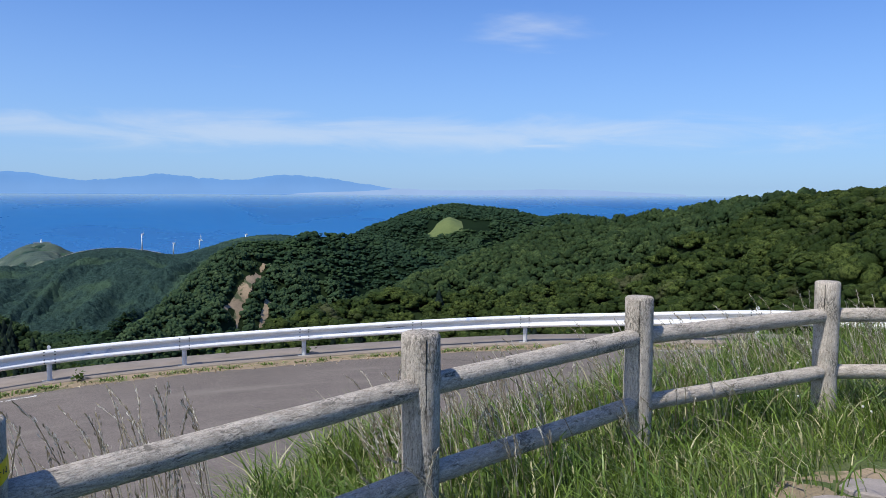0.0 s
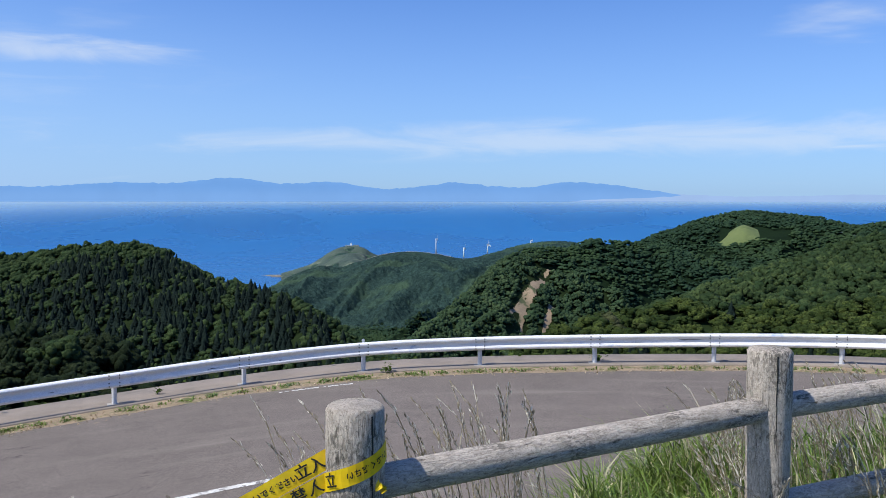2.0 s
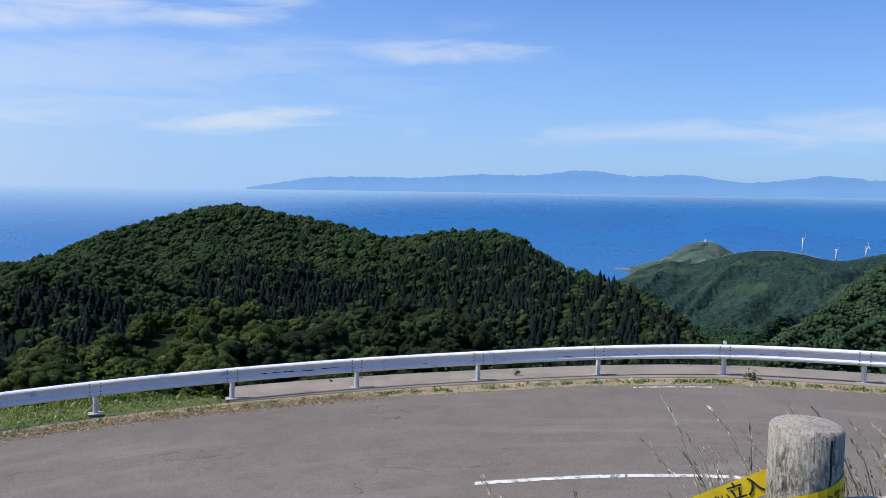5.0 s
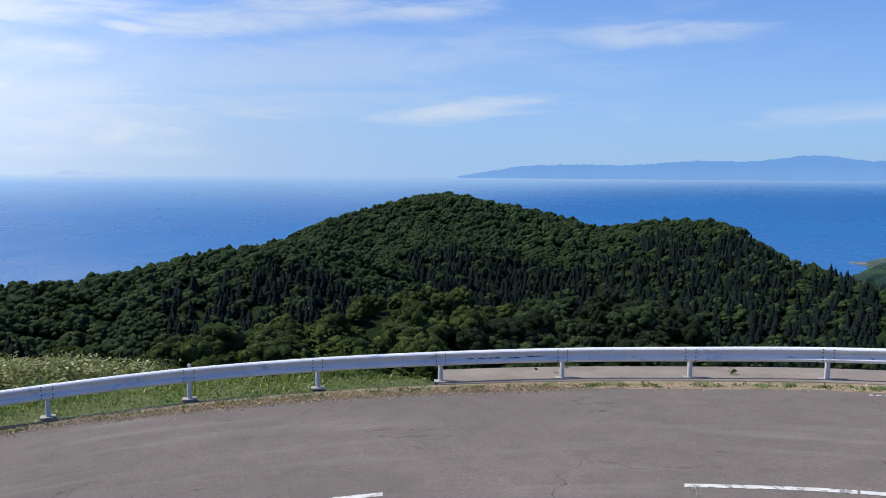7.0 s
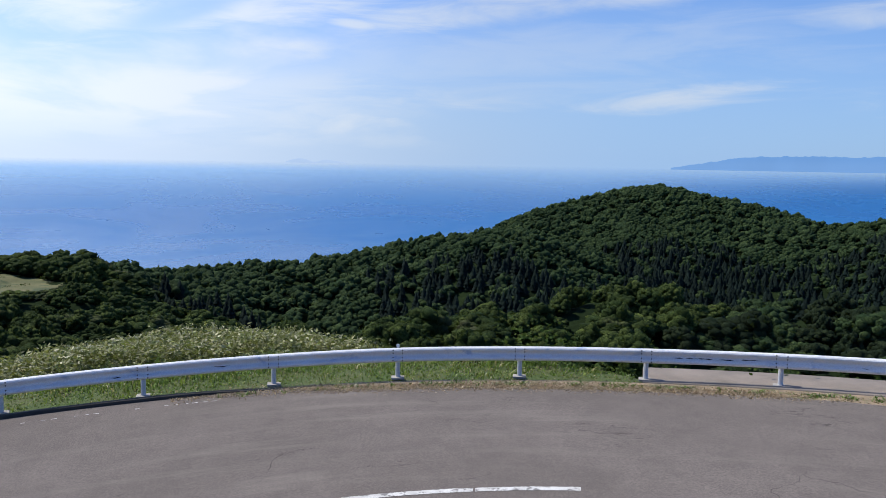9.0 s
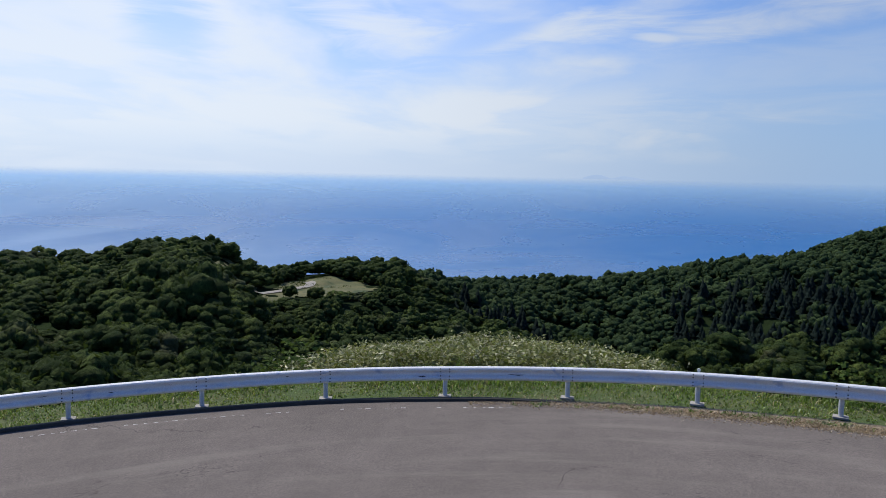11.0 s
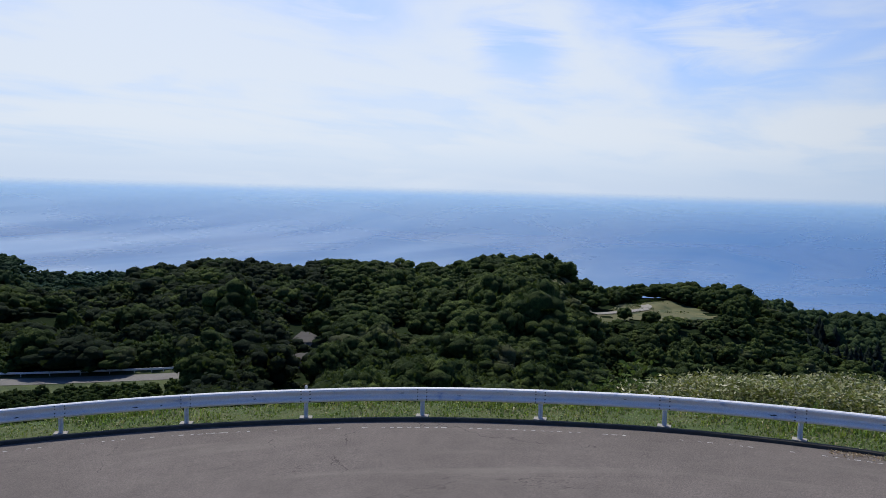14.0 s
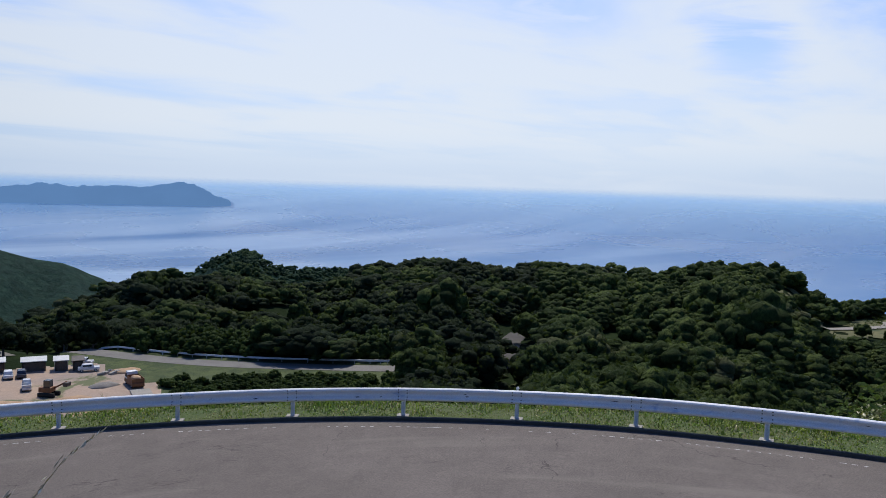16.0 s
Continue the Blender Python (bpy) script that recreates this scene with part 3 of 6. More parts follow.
RIDGES["scar_hill"] = ([(-4, -6, 1000), (3.3, -3.29, 1000), (6.3, -2.77, 980), (7.7, -2.69, 950), (9.5, -2.6, 920), (11.3, -3.08, 880), (14, -3.21, 830), (15.1, -3.6, 800),
                   (18.9, -6.84, 650), (22.5, -9.68, 520), (26, -13, 450)], 0.42, 0.4, 6.0)
RIDGES["turbine_ridge"] = ([(2, -5, 2000), (14, -3.13, 2150), (16.7, -3.82, 2150), (18.7, -4.1, 2100), (20.6, -3.8, 2150), (22.2, -3.62, 2200), (23.5, -3.68, 2200), (25, -3.95, 2200), (25.8, -4.25, 2180),
                       (26.6, -4.55, 2150), (27.4, -4.8, 2120), (28.2, -4.86, 2080), (29.0, -4.78, 2050), (29.8, -4.92, 2020), (30.8, -5.35, 1960), (32.5, -6.25, 1800), (35, -8, 1500), (38, -12, 1200)], 0.13, 0.25, 3.0)
RIDGES["cape"] = ([(23.6, -4.6, 2700), (24.6, -4.0, 2750), (25.2, -3.78, 2770), (25.8, -3.42, 2790), (26.2, -3.31, 2800), (26.7, -3.27, 2800), (27.3, -3.33, 2800), (28.0, -3.58, 2790), (28.8, -4.08, 2780), (29.5, -4.5, 2770), (30.4, -4.8, 2750), (31.6, -5.15, 2720)], 0.22, 0.5, 1.0)
RIDGES["dark_hill"] = ([(24, -12, 330), (26.7, -9.46, 400), (30, -6.96, 450), (32.5, -6.13, 500), (34.5, -5.56, 540), (36.5, -4.98, 570), (38.2, -3.98, 600), (39.2, -3.35, 620), (40.5, -2.86, 640),
                   (43.5, -2.74, 660), (46, -2.98, 680), (48, -3.35, 700), (50.6, -2.8, 710), (53, -2.25, 720), (56.7, -1.6, 730), (59.3, -1.12, 740), (61, -1.2, 740), (64.8, -2.17, 730),
                   (68.8, -3.32, 700), (71.2, -4.4, 680), (76, -6.5, 660), (80, -9, 640)], 0.34, 0.4, 5.6)
RIDGES["left_ridge"] = ([(60, -7, 480), (65, -5.4, 470), (71.2, -4.46, 460), (73, -4.7, 460), (76.6, -5.25, 450), (80.5, -6.15, 440), (84.4, -6.67, 430), (88.2, -6.95, 430), (91.3, -7.25, 420),
                    (96, -8.4, 400), (100, -10, 380)], 0.26, 0.35, 5.4)
RIDGES["near_ridge"] = ([(38, -14, 190), (41.7, -11.2, 205), (43, -10, 210), (45, -9.1, 215), (48.5, -8.63, 220), (52.8, -8.66, 220), (56.5, -8.65, 215), (60.3, -8.25, 210), (62.5, -8.22, 205),
                    (65.8, -8.95, 195), (69, -9.9, 180), (72.6, -10.75, 165), (76.5, -11.4, 150), (80.7, -12.4, 135), (84.2, -12.6, 125), (88, -14, 115)], 0.22, 0.5, 3.9)
RIDGES["wood_ridge"] = ([(86, -9, 430), (90, -7.4, 420), (94, -7.2, 390), (97, -6.7, 350), (99, -6.2, 330), (102, -6.0, 310), (104, -6.1, 300), (106.8, -6.7, 290), (109.2, -6.0, 285),
                    (111, -4.85, 280), (113, -4.6, 280), (116.5, -4.9, 280), (119.6, -5.3, 285), (123, -5.25, 290), (126, -5.1, 295), (128.4, -5.55, 300), (131, -5.4, 300), (134, -5.05, 300),
                    (137, -5.4, 300), (139.5, -6.1, 300), (143.5, -6.9, 290), (148, -6.9, 280), (151, -6.5, 275), (155.3, -6.45, 270), (157.7, -7.35, 262), (160, -8.4, 255), (166, -10, 250)], 0.035, 0.4, 5.6)
RIDGES["knoll"] = ([(130, -7.5, 620), (136, -6.5, 620), (139.9, -6.2, 620), (143.5, -6.05, 610), (146.6, -5.85, 600), (148.2, -5.02, 600), (149.3, -5.1, 600), (151.2, -6.0, 600), (154, -7.6, 600)], 0.25, 0.4, 3.0)
RIDGES["left_slope"] = ([(153, -11, 900), (155.6, -8.4, 950), (157, -7.1, 1000), (158.4, -6.34, 1000), (159.7, -5.7, 1000), (161.7, -5.3, 1000), (163.6, -4.7, 1000), (172, -2, 950), (190, 0, 900)], 0.4, 0.4, 2.0)
RIDGES["near_wood"] = ([(104, -17, 95), (108, -14.5, 90), (112, -12.8, 85), (118, -12.0, 76), (123, -12.6, 78), (128, -14, 84), (134, -16, 90), (140, -18, 95)], 0.28, 0.22, 8.5)
RIDGES["tree_row"] = ([(124, -14.5, 165), (128, -13, 168), (133, -11.9, 170), (138, -11.3, 172), (142, -10.6, 174), (146, -10.2, 175), (150, -10.3, 178), (155, -10.1, 180), (160, -9.4, 182), (164, -8.7, 185), (175, -8.5, 190)], 0.1, 0.30, 8.0)
RIDGE_KEYS = {k: np.array(v[0], float) for k, v in RIDGES.items()}


def terrain(az, r):
    """Height of the land. az in degrees to the left of +y, r in metres from the viewpoint."""
    az, r = np.broadcast_arrays(np.asarray(az, float), np.asarray(r, float))
    a = np.radians(az)
    x, y = -r * np.sin(a), r * np.cos(a)
    rr, zr = rail_r(az), road_z(az)
    # the terrace, its bank and the road bench
    near = np.where(r < edge_r(az), PLATFORM, np.maximum(PLATFORM - (r - edge_r(az)) * 0.80, zr - 0.05))
    # outside the rail: a verge, then the fall into the valley
    verge = smoothstep(60, 68, az) * 1.0 + 0.55
    mound = np.exp(-(((az - 93) / 8.5) ** 2)) * np.exp(-(((r - 30) / 4.5) ** 2)) * 0.25
    shelf = smoothstep(72, 88, az) * (1 - smoothstep(98, 112, az)) * 10.5
    fall = np.maximum(r - rr - verge - shelf, 0)
    tilt = np.where(az > 64, 0.55, 0.8)
    outside = zr - 0.03 - np.maximum(r - rr - verge, 0) * 0.16 - fall * tilt + mound
    z = np.where(r < rr + 0.2, near, outside)
    # far land
    base = -60 - 0.22 * np.minimum(r, 1100) - 30 * smoothstep(300, 900, r)
    base = base + fbm(x / 160, y / 160, 4) * 14
    base = np.maximum(base, -236 - 90 * smoothstep(29, 36, az) - 90 * smoothstep(1900, 2300, r))
    land = np.full(r.shape, -400.0)
    for name, (keys, front, back, wood) in RIDGES.items():
        k = RIDGE_KEYS[name]
        d = curve(az, k[:, 0], k[:, 2])
        top = EYE + d * np.tan(np.radians(curve(az, k[:, 0], k[:, 1]))) - wood
        off = r - d
        rough = fbm(x / (d * 0.16) + d * 0, y / (d * 0.16), 4) * d * 0.014 * smoothstep(0, 0.12, np.abs(off) / d)
        # the slope starts gently at the crest
        f = np.where(off < 0, -(np.sqrt(off**2 + (0.04 * d) ** 2) - 0.04 * d) * front, -off * back)
        out = np.maximum(np.maximum(k[0, 0] - az, az - k[-1, 0]), 0)
        if name in SPURS:
            # spurs and gullies that deepen down the slope
            turn, deep, lean = SPURS[name]
            g = 1 - 2.2 * np.abs(fbm(az / turn + 3.1 + lean * off / d, off / d * 2.5 + 1.7, 3, 0.45))
            rough = rough + (g - 0.55) * deep * smoothstep(0.015, 0.16, -off / d)
        if name == "cape":
            rough = rough + fbm(x / 75, y / 75, 4, 0.6) * 15 * smoothstep(0.0, 0.025, np.abs(off) / d)
        land = np.maximum(land, top + f + rough - out * d * 0.012)
    # the level building ground and lower road beside the tree row
    lot = smoothstep(129, 136, az) * smoothstep(88, 108, r) * (1 - smoothstep(166, 176, r))
    land = np.maximum(land, base)
    # a levelled clearing with a road bend on the wooded ridge
    clear = smoothstep(97, 99.5, az) * (1 - smoothstep(110.5, 113, az)) * smoothstep(226, 250, r) * (1 - smoothstep(300, 340, r))
    land = land * (1 - clear) + np.maximum(land, -33.5) * clear
    land = land * (1 - lot) + LOT_Z * lot
    return np.where(r < rr + 0.2, near, np.maximum(z, land))


def on_land(az, r, lift=0.0):
    a = np.radians(az)
    return np.stack([-r * np.sin(a), r * np.cos(a), terrain(az, r) + lift], -1)


def grid_faces(n, m):
    i = np.arange((n - 1) * (m - 1))
    i = i // (m - 1) * m + i % (m - 1)
    return np.stack([i, i + 1, i + m + 1, i + m], 1)


def build_ground():
    fine = np.arange(-36, 172.01, 0.8)
    az = np.concatenate([np.arange(-180, -36, 3.0), fine, np.arange(174, 180.1, 3.0)])
    r = np.concatenate([[0.0], np.arange(0.25, 8, 0.5), np.arange(8, 30, 0.6), 30 * 1.026 ** np.arange(0, 150)])
    r = r[r < 1240]
    r = np.concatenate([r, np.arange(1260, 3000, 45.0)])
    A, R = np.meshgrid(az, r, indexing="ij")
    A2 = np.where(A < -110, A + 360, A)
    P = on_land(A2, R).reshape(-1, 3)
    n, m = len(az), len(r)
    F = grid_faces(n, m)
    rm = np.repeat(r[None, :-1], n - 1, 0).ravel()
    am = np.repeat(az[:-1, None], m - 1, 1).ravel()
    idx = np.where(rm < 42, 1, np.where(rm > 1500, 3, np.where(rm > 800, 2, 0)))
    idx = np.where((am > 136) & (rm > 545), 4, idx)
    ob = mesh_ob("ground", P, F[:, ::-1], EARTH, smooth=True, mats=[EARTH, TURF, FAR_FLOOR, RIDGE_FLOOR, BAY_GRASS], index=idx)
    tagged(ob, "rolling wooded hillside falling to the sea", "ground", kind="structure")


build_ground()


def strip(name, az, r0, r1, lift, mat, thick=0.0, parent=None, label="", zfun=None):
    """A band along the bend between two radii; with thickness it becomes a kerb or slab."""
    zf = zfun or road_z
    a = np.radians(az)
    rows = []
    prof = [(r0, lift), (r1, lift)] if not thick else [(r0, lift - thick), (r0, lift - 0.015), (r0 + 0.015, lift), (r1 - 0.015, lift), (r1, lift - 0.015), (r1, lift - thick)]
    for rad, dz in prof:
        rad = rad + 0 * az
        rows.append(np.stack([-rad * np.sin(a), rad * np.cos(a), zf(az) + dz], -1))
    P = np.stack(rows, 1).reshape(-1, 3)
    F = grid_faces(len(az), len(prof))
    return mesh_ob(name, P, F[:, ::-1], mat, parent, label=label)


def build_road():
    az = np.arange(-58, 178, 0.75)
    a = np.radians(az)
    left = smoothstep(78, 86, az)
    outer = rail_r(az) - (0.95 * (1 - left) + 0.42 * left) + fbm(az / 2.2, az * 0 + 3, 3) * 0.12 * (1 - left)
    cols = 28
    rows = []
    for i in range(cols):
        f = i / (cols - 1)
        rad = inner_r(az) - 0.4 + f * (outer - inner_r(az) + 0.4)
        rows.append(np.stack([-rad * np.sin(a), rad * np.cos(a), road_z(az) + 0.02 + 0.03 * math.sin(f * math.pi)], -1))
    P = np.stack(rows, 1).reshape(-1, 3)
    road = mesh_ob("road", P, grid_faces(len(az), cols)[:, ::-1], ASPHALT, smooth=True)
    tagged(road, "grey worn asphalt road in a wide bend", "road", kind="structure")
    # soil and weeds between asphalt and the slab
    g = np.arange(-58, 90, 0.75)
    gut = strip("roadside_soil", g, rail_r(g) - 1.15, rail_r(g) - 0.2, 0.012, SOIL)
    tagged(gut, "dry soil and litter along the asphalt edge", "soil", kind="structure")
    # concrete footing slab under the rail
    s = np.arange(-58, 61.2, 0.75)
    slab = strip("pavement", s, rail_r(s) - 0.24, rail_r(s) + 1.2, 0.045, SLAB, 1.1)
    tagged(slab, "weathered concrete footing slab under the guard rail", "pavement", kind="structure")
    # low kerb on the grassy side
    q = np.arange(81, 177, 0.75)
    kerb = strip("kerb", q, rail_r(q) - 0.42, rail_r(q) - 0.27, 0.10 * smoothstep(82, 93, q) - 0.02 * (q < 82), KERB, 0.3)
    tagged(kerb, "dirty concrete kerb beside the grass verge, darkened for shade", "kerb", kind="structure")


build_road()


def asphalt_z(az, rad):
    """Height of the asphalt's gently crowned surface."""
    left = smoothstep(78, 86, az)
    outer = rail_r(az) - (0.95 * (1 - left) + 0.42 * left)
    f = np.clip((rad - inner_r(az) + 0.4) / (outer - inner_r(az) + 0.4), 0, 1)
    return road_z(az) + 0.02 + 0.03 * np.sin(f * math.pi)


def worn_line(name, a0, a1, rfun, width, seed, keep, parent=None):
    """Road paint broken up by wear: short pieces with uneven edges."""
    rnd = np.random.RandomState(seed)
    V, F = [], []
    a, step = a0, 0.16
    while a < a1 - 1e-6:
        b = min(a + step, a1)
        wear = float(fbm(np.array(a * 0.8 + seed), np.array(seed * 1.7), 3)) * 0.8 + rnd.uniform(-0.25, 0.25)
        if keep >= 1 and rnd.rand() < 0.985 or keep < 1 and wear < (keep - 0.5) * 1.1:
            cut = 0.1 if keep >= 1 else 0.34
            lo, hi = rnd.uniform(0, cut * width, 2), width - rnd.uniform(0, cut * width, 2)
            n = len(V)
            for ang, e in ((a, 0), (b, 1)):
                for w in (lo[e], hi[e]):
                    rad = float(rfun(np.array(ang))) - width / 2 + w
                    t = radians(ang)
                    V.append((-rad * math.sin(t), rad * math.cos(t), float(asphalt_z(np.array(ang), rad)) + 0.006))
            F.append((n, n + 1, n + 3, n + 2))
        a = b
    ob = mesh_ob(name, V, F, PAINT)
    return ob


def build_lines():
    for a0, a1, s in ((43.8 - 20.4, 43.8, 1), (64.6, 64.6 + 22.2, 2), (109, 131, 4)):
        tagged(worn_line("centre_line", a0, a1, centre_r, 0.16, s, 1.0), "white painted dash on the asphalt", "road marking", "centre line dashes", "structure")
    inside = lambda a: rail_r(a) - 1.25
    for a0, a1, s, keep in ((-28, -14, 5, 0.85), (27.2, 32.4, 6, 0.75)):
        tagged(worn_line("edge_line", a0, a1, inside, 0.13, s, keep), "worn white edge line flaking off the asphalt", "road marking", "edge line remains", "structure")
    kerbside = lambda a: rail_r(a) - 0.95
    rnd = np.random.RandomState(12)
    for s, a in enumerate(np.arange(90, 164, 0.62)):
        if rnd.rand() < 0.62 + 0.5 * float(fbm(np.array(a * 0.4), np.array(3.0), 2)):
            tagged(worn_line("edge_line", a, a + rnd.uniform(0.15, 0.4), kerbside, 0.035, s, 1.0), "worn white edge line flaking off the asphalt", "road marking", "edge line remains", "structure")
    for a0, a1, s, keep in ((133, 135.5, 7, 0.7),):
        tagged(worn_line("edge_line", a0, a1, kerbside, 0.06, s, keep), "worn white edge line flaking off the asphalt", "road marking", "edge line remains", "structure")


build_lines()


# ---- sea, far shores ----

def build_sea():
    """The water lies level out to 2.6 km; past that its distance is drawn in, keeping each point's bearing and dip, up to the horizon."""
    near = np.concatenate([[600, 900, 1200], np.arange(1400, 2600, 100.0)])
    true = np.concatenate([near, 2600 * 1.10 ** np.arange(0, 62)])
    drawn = np.where(true < 2600, true, 2600 + 2250 * (1 - 2600 / true))
    dip = (SEA_Z - EYE) / true
    az = np.radians(np.arange(0, 360.1, 2.5))
    x = -np.sin(az)[:, None] * drawn
    y = np.cos(az)[:, None] * drawn
    z = EYE + dip * drawn + 0 * x
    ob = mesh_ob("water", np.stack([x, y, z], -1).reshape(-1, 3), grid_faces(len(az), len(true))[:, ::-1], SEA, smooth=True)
    tagged(ob, "blue open sea with light streaks", "sea", kind="structure")


build_sea()


def far_ridge(name, keys, r, foot, mat, label, seed, rough=0.06, depth=120.0, surf=0.0):
    """A long far coast: a crest with a seaward slope. keys: azimuth and elevation angle of the crest."""
    k = np.array(keys, float)
    az = np.arange(k[0, 0], k[-1, 0] + 0.01, 0.12)
    el = curve(az, k[:, 0], k[:, 1])
    el = el + fbm(az * 2.6 + seed, az * 0 + seed, 5, 0.6) * 1.5 * rough * np.clip((el - foot) / 0.5, 0, 1)
    rows = []
    for f in (0, 0.25, 0.5, 0.75, 1.0, 1.15):
        rad = r - depth * (1 - f)
        e = foot + (el - foot) * min(f, 1) ** 0.7 * (1 if f <= 1 else 0.55)
        wob = fbm(az * 2.1, az * 0 + f * 3 + seed, 3) * 0.012 * f * (1 - f) * 4
        h = EYE + rad * np.tan(np.radians(np.minimum(e + wob, np.maximum(el, foot))))
        t = np.radians(az)
        rows.append(np.stack([-rad * np.sin(t), rad * np.cos(t), h], -1))
    P = np.stack(rows, 1).reshape(-1, 3)
    ob = mesh_ob(name, P, grid_faces(len(az), len(rows))[:, ::-1], mat, smooth=True)
    tagged(ob, label, "mountains", kind="structure")
    if surf:
        t = np.radians(az)
        rad = r - depth - 4
        rows = [np.stack([-rad * np.sin(t), rad * np.cos(t), EYE + rad * np.tan(np.radians(surf + w * (0.016 + 0.014 * fbm(az * 0.9, az * 0 + 7, 3)))) + 0 * t], -1) for w in (-1, 0, 1)]
        line = mesh_ob(name + "_surf", np.stack(rows, 1).reshape(-1, 3), grid_faces(len(az), 3)[:, ::-1], SURF)
        tagged(line, "pale line of surf and mist along the far shore", "surf", kind="structure")


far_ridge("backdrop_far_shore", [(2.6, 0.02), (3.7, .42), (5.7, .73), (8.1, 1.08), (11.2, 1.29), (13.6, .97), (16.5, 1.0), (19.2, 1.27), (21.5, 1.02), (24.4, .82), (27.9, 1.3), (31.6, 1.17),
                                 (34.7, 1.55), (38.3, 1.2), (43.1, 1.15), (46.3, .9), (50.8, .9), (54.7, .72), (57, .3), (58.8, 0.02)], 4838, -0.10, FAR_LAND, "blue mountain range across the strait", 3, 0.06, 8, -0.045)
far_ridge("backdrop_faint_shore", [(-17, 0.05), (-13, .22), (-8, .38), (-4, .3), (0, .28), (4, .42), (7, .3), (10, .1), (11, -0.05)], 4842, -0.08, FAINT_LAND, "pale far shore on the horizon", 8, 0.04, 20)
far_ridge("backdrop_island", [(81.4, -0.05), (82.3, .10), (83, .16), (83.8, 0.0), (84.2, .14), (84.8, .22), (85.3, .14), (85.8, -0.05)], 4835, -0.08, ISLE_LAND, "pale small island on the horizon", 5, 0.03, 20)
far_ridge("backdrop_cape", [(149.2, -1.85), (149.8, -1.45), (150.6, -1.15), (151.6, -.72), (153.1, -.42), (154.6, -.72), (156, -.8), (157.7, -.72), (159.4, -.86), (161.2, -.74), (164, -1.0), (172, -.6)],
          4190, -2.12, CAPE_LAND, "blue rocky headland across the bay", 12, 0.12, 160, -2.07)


# ---- guard rail ----
def build_guard_rail():
    rail = empty("guard_rail", label="white steel guard rail on posts round the bend", category="guardrail")
    pts = [Vector(p) for p in RAIL]
    # beam section: (out towards the road, height) of a two-wave sheet
    sec = [(0.0, 0.175), (0.03, 0.170), (0.062, 0.150), (0.078, 0.125), (0.078, 0.100), (0.055, 0.066), (0.012, 0.036), (0.0, 0.0),
           (0.012, -0.036), (0.055, -0.066), (0.078, -0.100), (0.078, -0.125), (0.062, -0.150), (0.03, -0.170), (0.0, -0.175)]
    sheet_h, sheet_o = [h for o, h in reversed(sec)], [o for o, h in reversed(sec)]
    thick = 0.004
    prof = sec + [(o - thick - 0.004, h) for o, h in reversed(sec)]

    scrapes = {14: ((0.14, 0.30, -0.02), (0.34, 0.46, -0.035), (0.5, 0.70, -0.025), (0.72, 0.8, -0.03)), 18: ((0.34, 0.48, -0.03),), 12: ((0.2, 0.3, -0.06),), 8: ((0.1, 0.3, 0.02), (0.6, 0.7, -0.03))}

    def inward(p, q):
        d = (q - p).normalized()
        n = Vector((-d.y, d.x, 0)).normalized()
        return n if n.dot(-p) > 0 else -n

    def smooth_at(i, f):
        p0, p1, p2, p3 = (pts[max(0, min(len(pts) - 1, j))] for j in (i - 1, i, i + 1, i + 2))
        return 0.5 * ((2 * p1) + (p2 - p0) * f + (2 * p0 - 5 * p1 + 4 * p2 - p3) * f * f + (-p0 + 3 * p1 - 3 * p2 + p3) * f**3)

    for i in range(len(pts) - 1):
        bm = bmesh.new()
        rings = []
        steps = [-0.05, 0, 0.05, 0.2, 0.35, 0.5, 0.65, 0.8, 0.95, 1.0, 1.05]
        for f in steps:
            c = smooth_at(i, f)
            d = (smooth_at(i, f + 0.02) - smooth_at(i, f - 0.02)).normalized()
            n = Vector((-d.y, d.x, 0)).normalized()
            n = n if n.dot(-c) > 0 else -n
            lap = 0.005 if f > 0.93 else 0.0
            rings.append([bm.verts.new(c + n * (o + lap + 0.02) + Vector((0, 0, h))) for o, h in prof])
        for a, b in zip(rings, rings[1:]):
            for j in range(len(prof)):
                bm.faces.new((a[j], a[(j + 1) % len(prof)], b[(j + 1) % len(prof)], b[j]))
        bm.faces.new(rings[0]), bm.faces.new(list(reversed(rings[-1])))
        bmesh.ops.recalc_face_normals(bm, faces=bm.faces)
        beam = part("beam", bm, STEEL, rail, smooth=False)
        # dark scrapes where cars have brushed the sheet
        rnd = random.Random(40 + i)
        for f0, f1, h in scrapes.get(i, ()) or [(rnd.uniform(0.1, 0.8), 0, rnd.choice((0.03, -0.03, -0.06))) for _ in range(rnd.choice((0, 1, 1, 2)))]:
            f1 = f1 or f0 + rnd.uniform(0.02, 0.07)
            bm = bmesh.new()
            n_s = max(3, int((f1 - f0) * 40))
            prev = None
            for s in range(n_s + 1):
                f = f0 + (f1 - f0) * s / n_s
                c = smooth_at(i, f)
                d = (smooth_at(i, f + 0.02) - smooth_at(i, f - 0.02)).normalized()
                nn = Vector((-d.y, d.x, 0)).normalized()
                nn = nn if nn.dot(-c) > 0 else -nn
                w = rnd.uniform(0.003, 0.013) if 0 < s < n_s else 0.0008
                hh = h + rnd.uniform(-0.006, 0.006)
                row = [bm.verts.new(c + nn * (0.0245 + float(np.interp(q, sheet_h, sheet_o))) + Vector((0, 0, q))) for q in (hh + w, hh - w)]
                if prev:
                    bm.faces.new((prev[0], prev[1], row[1], row[0]))
                prev = row
            part("scrape", bm, BOLT, beam, "black scrape mark")
    post_mesh = plate_mesh = bolt_mesh = cap_mesh = None
    for i, p in enumerate(pts[1:-1], 1):
        d = (pts[i + 1] - pts[i - 1]).normalized()
        n = Vector((-d.y, d.x, 0)).normalized()
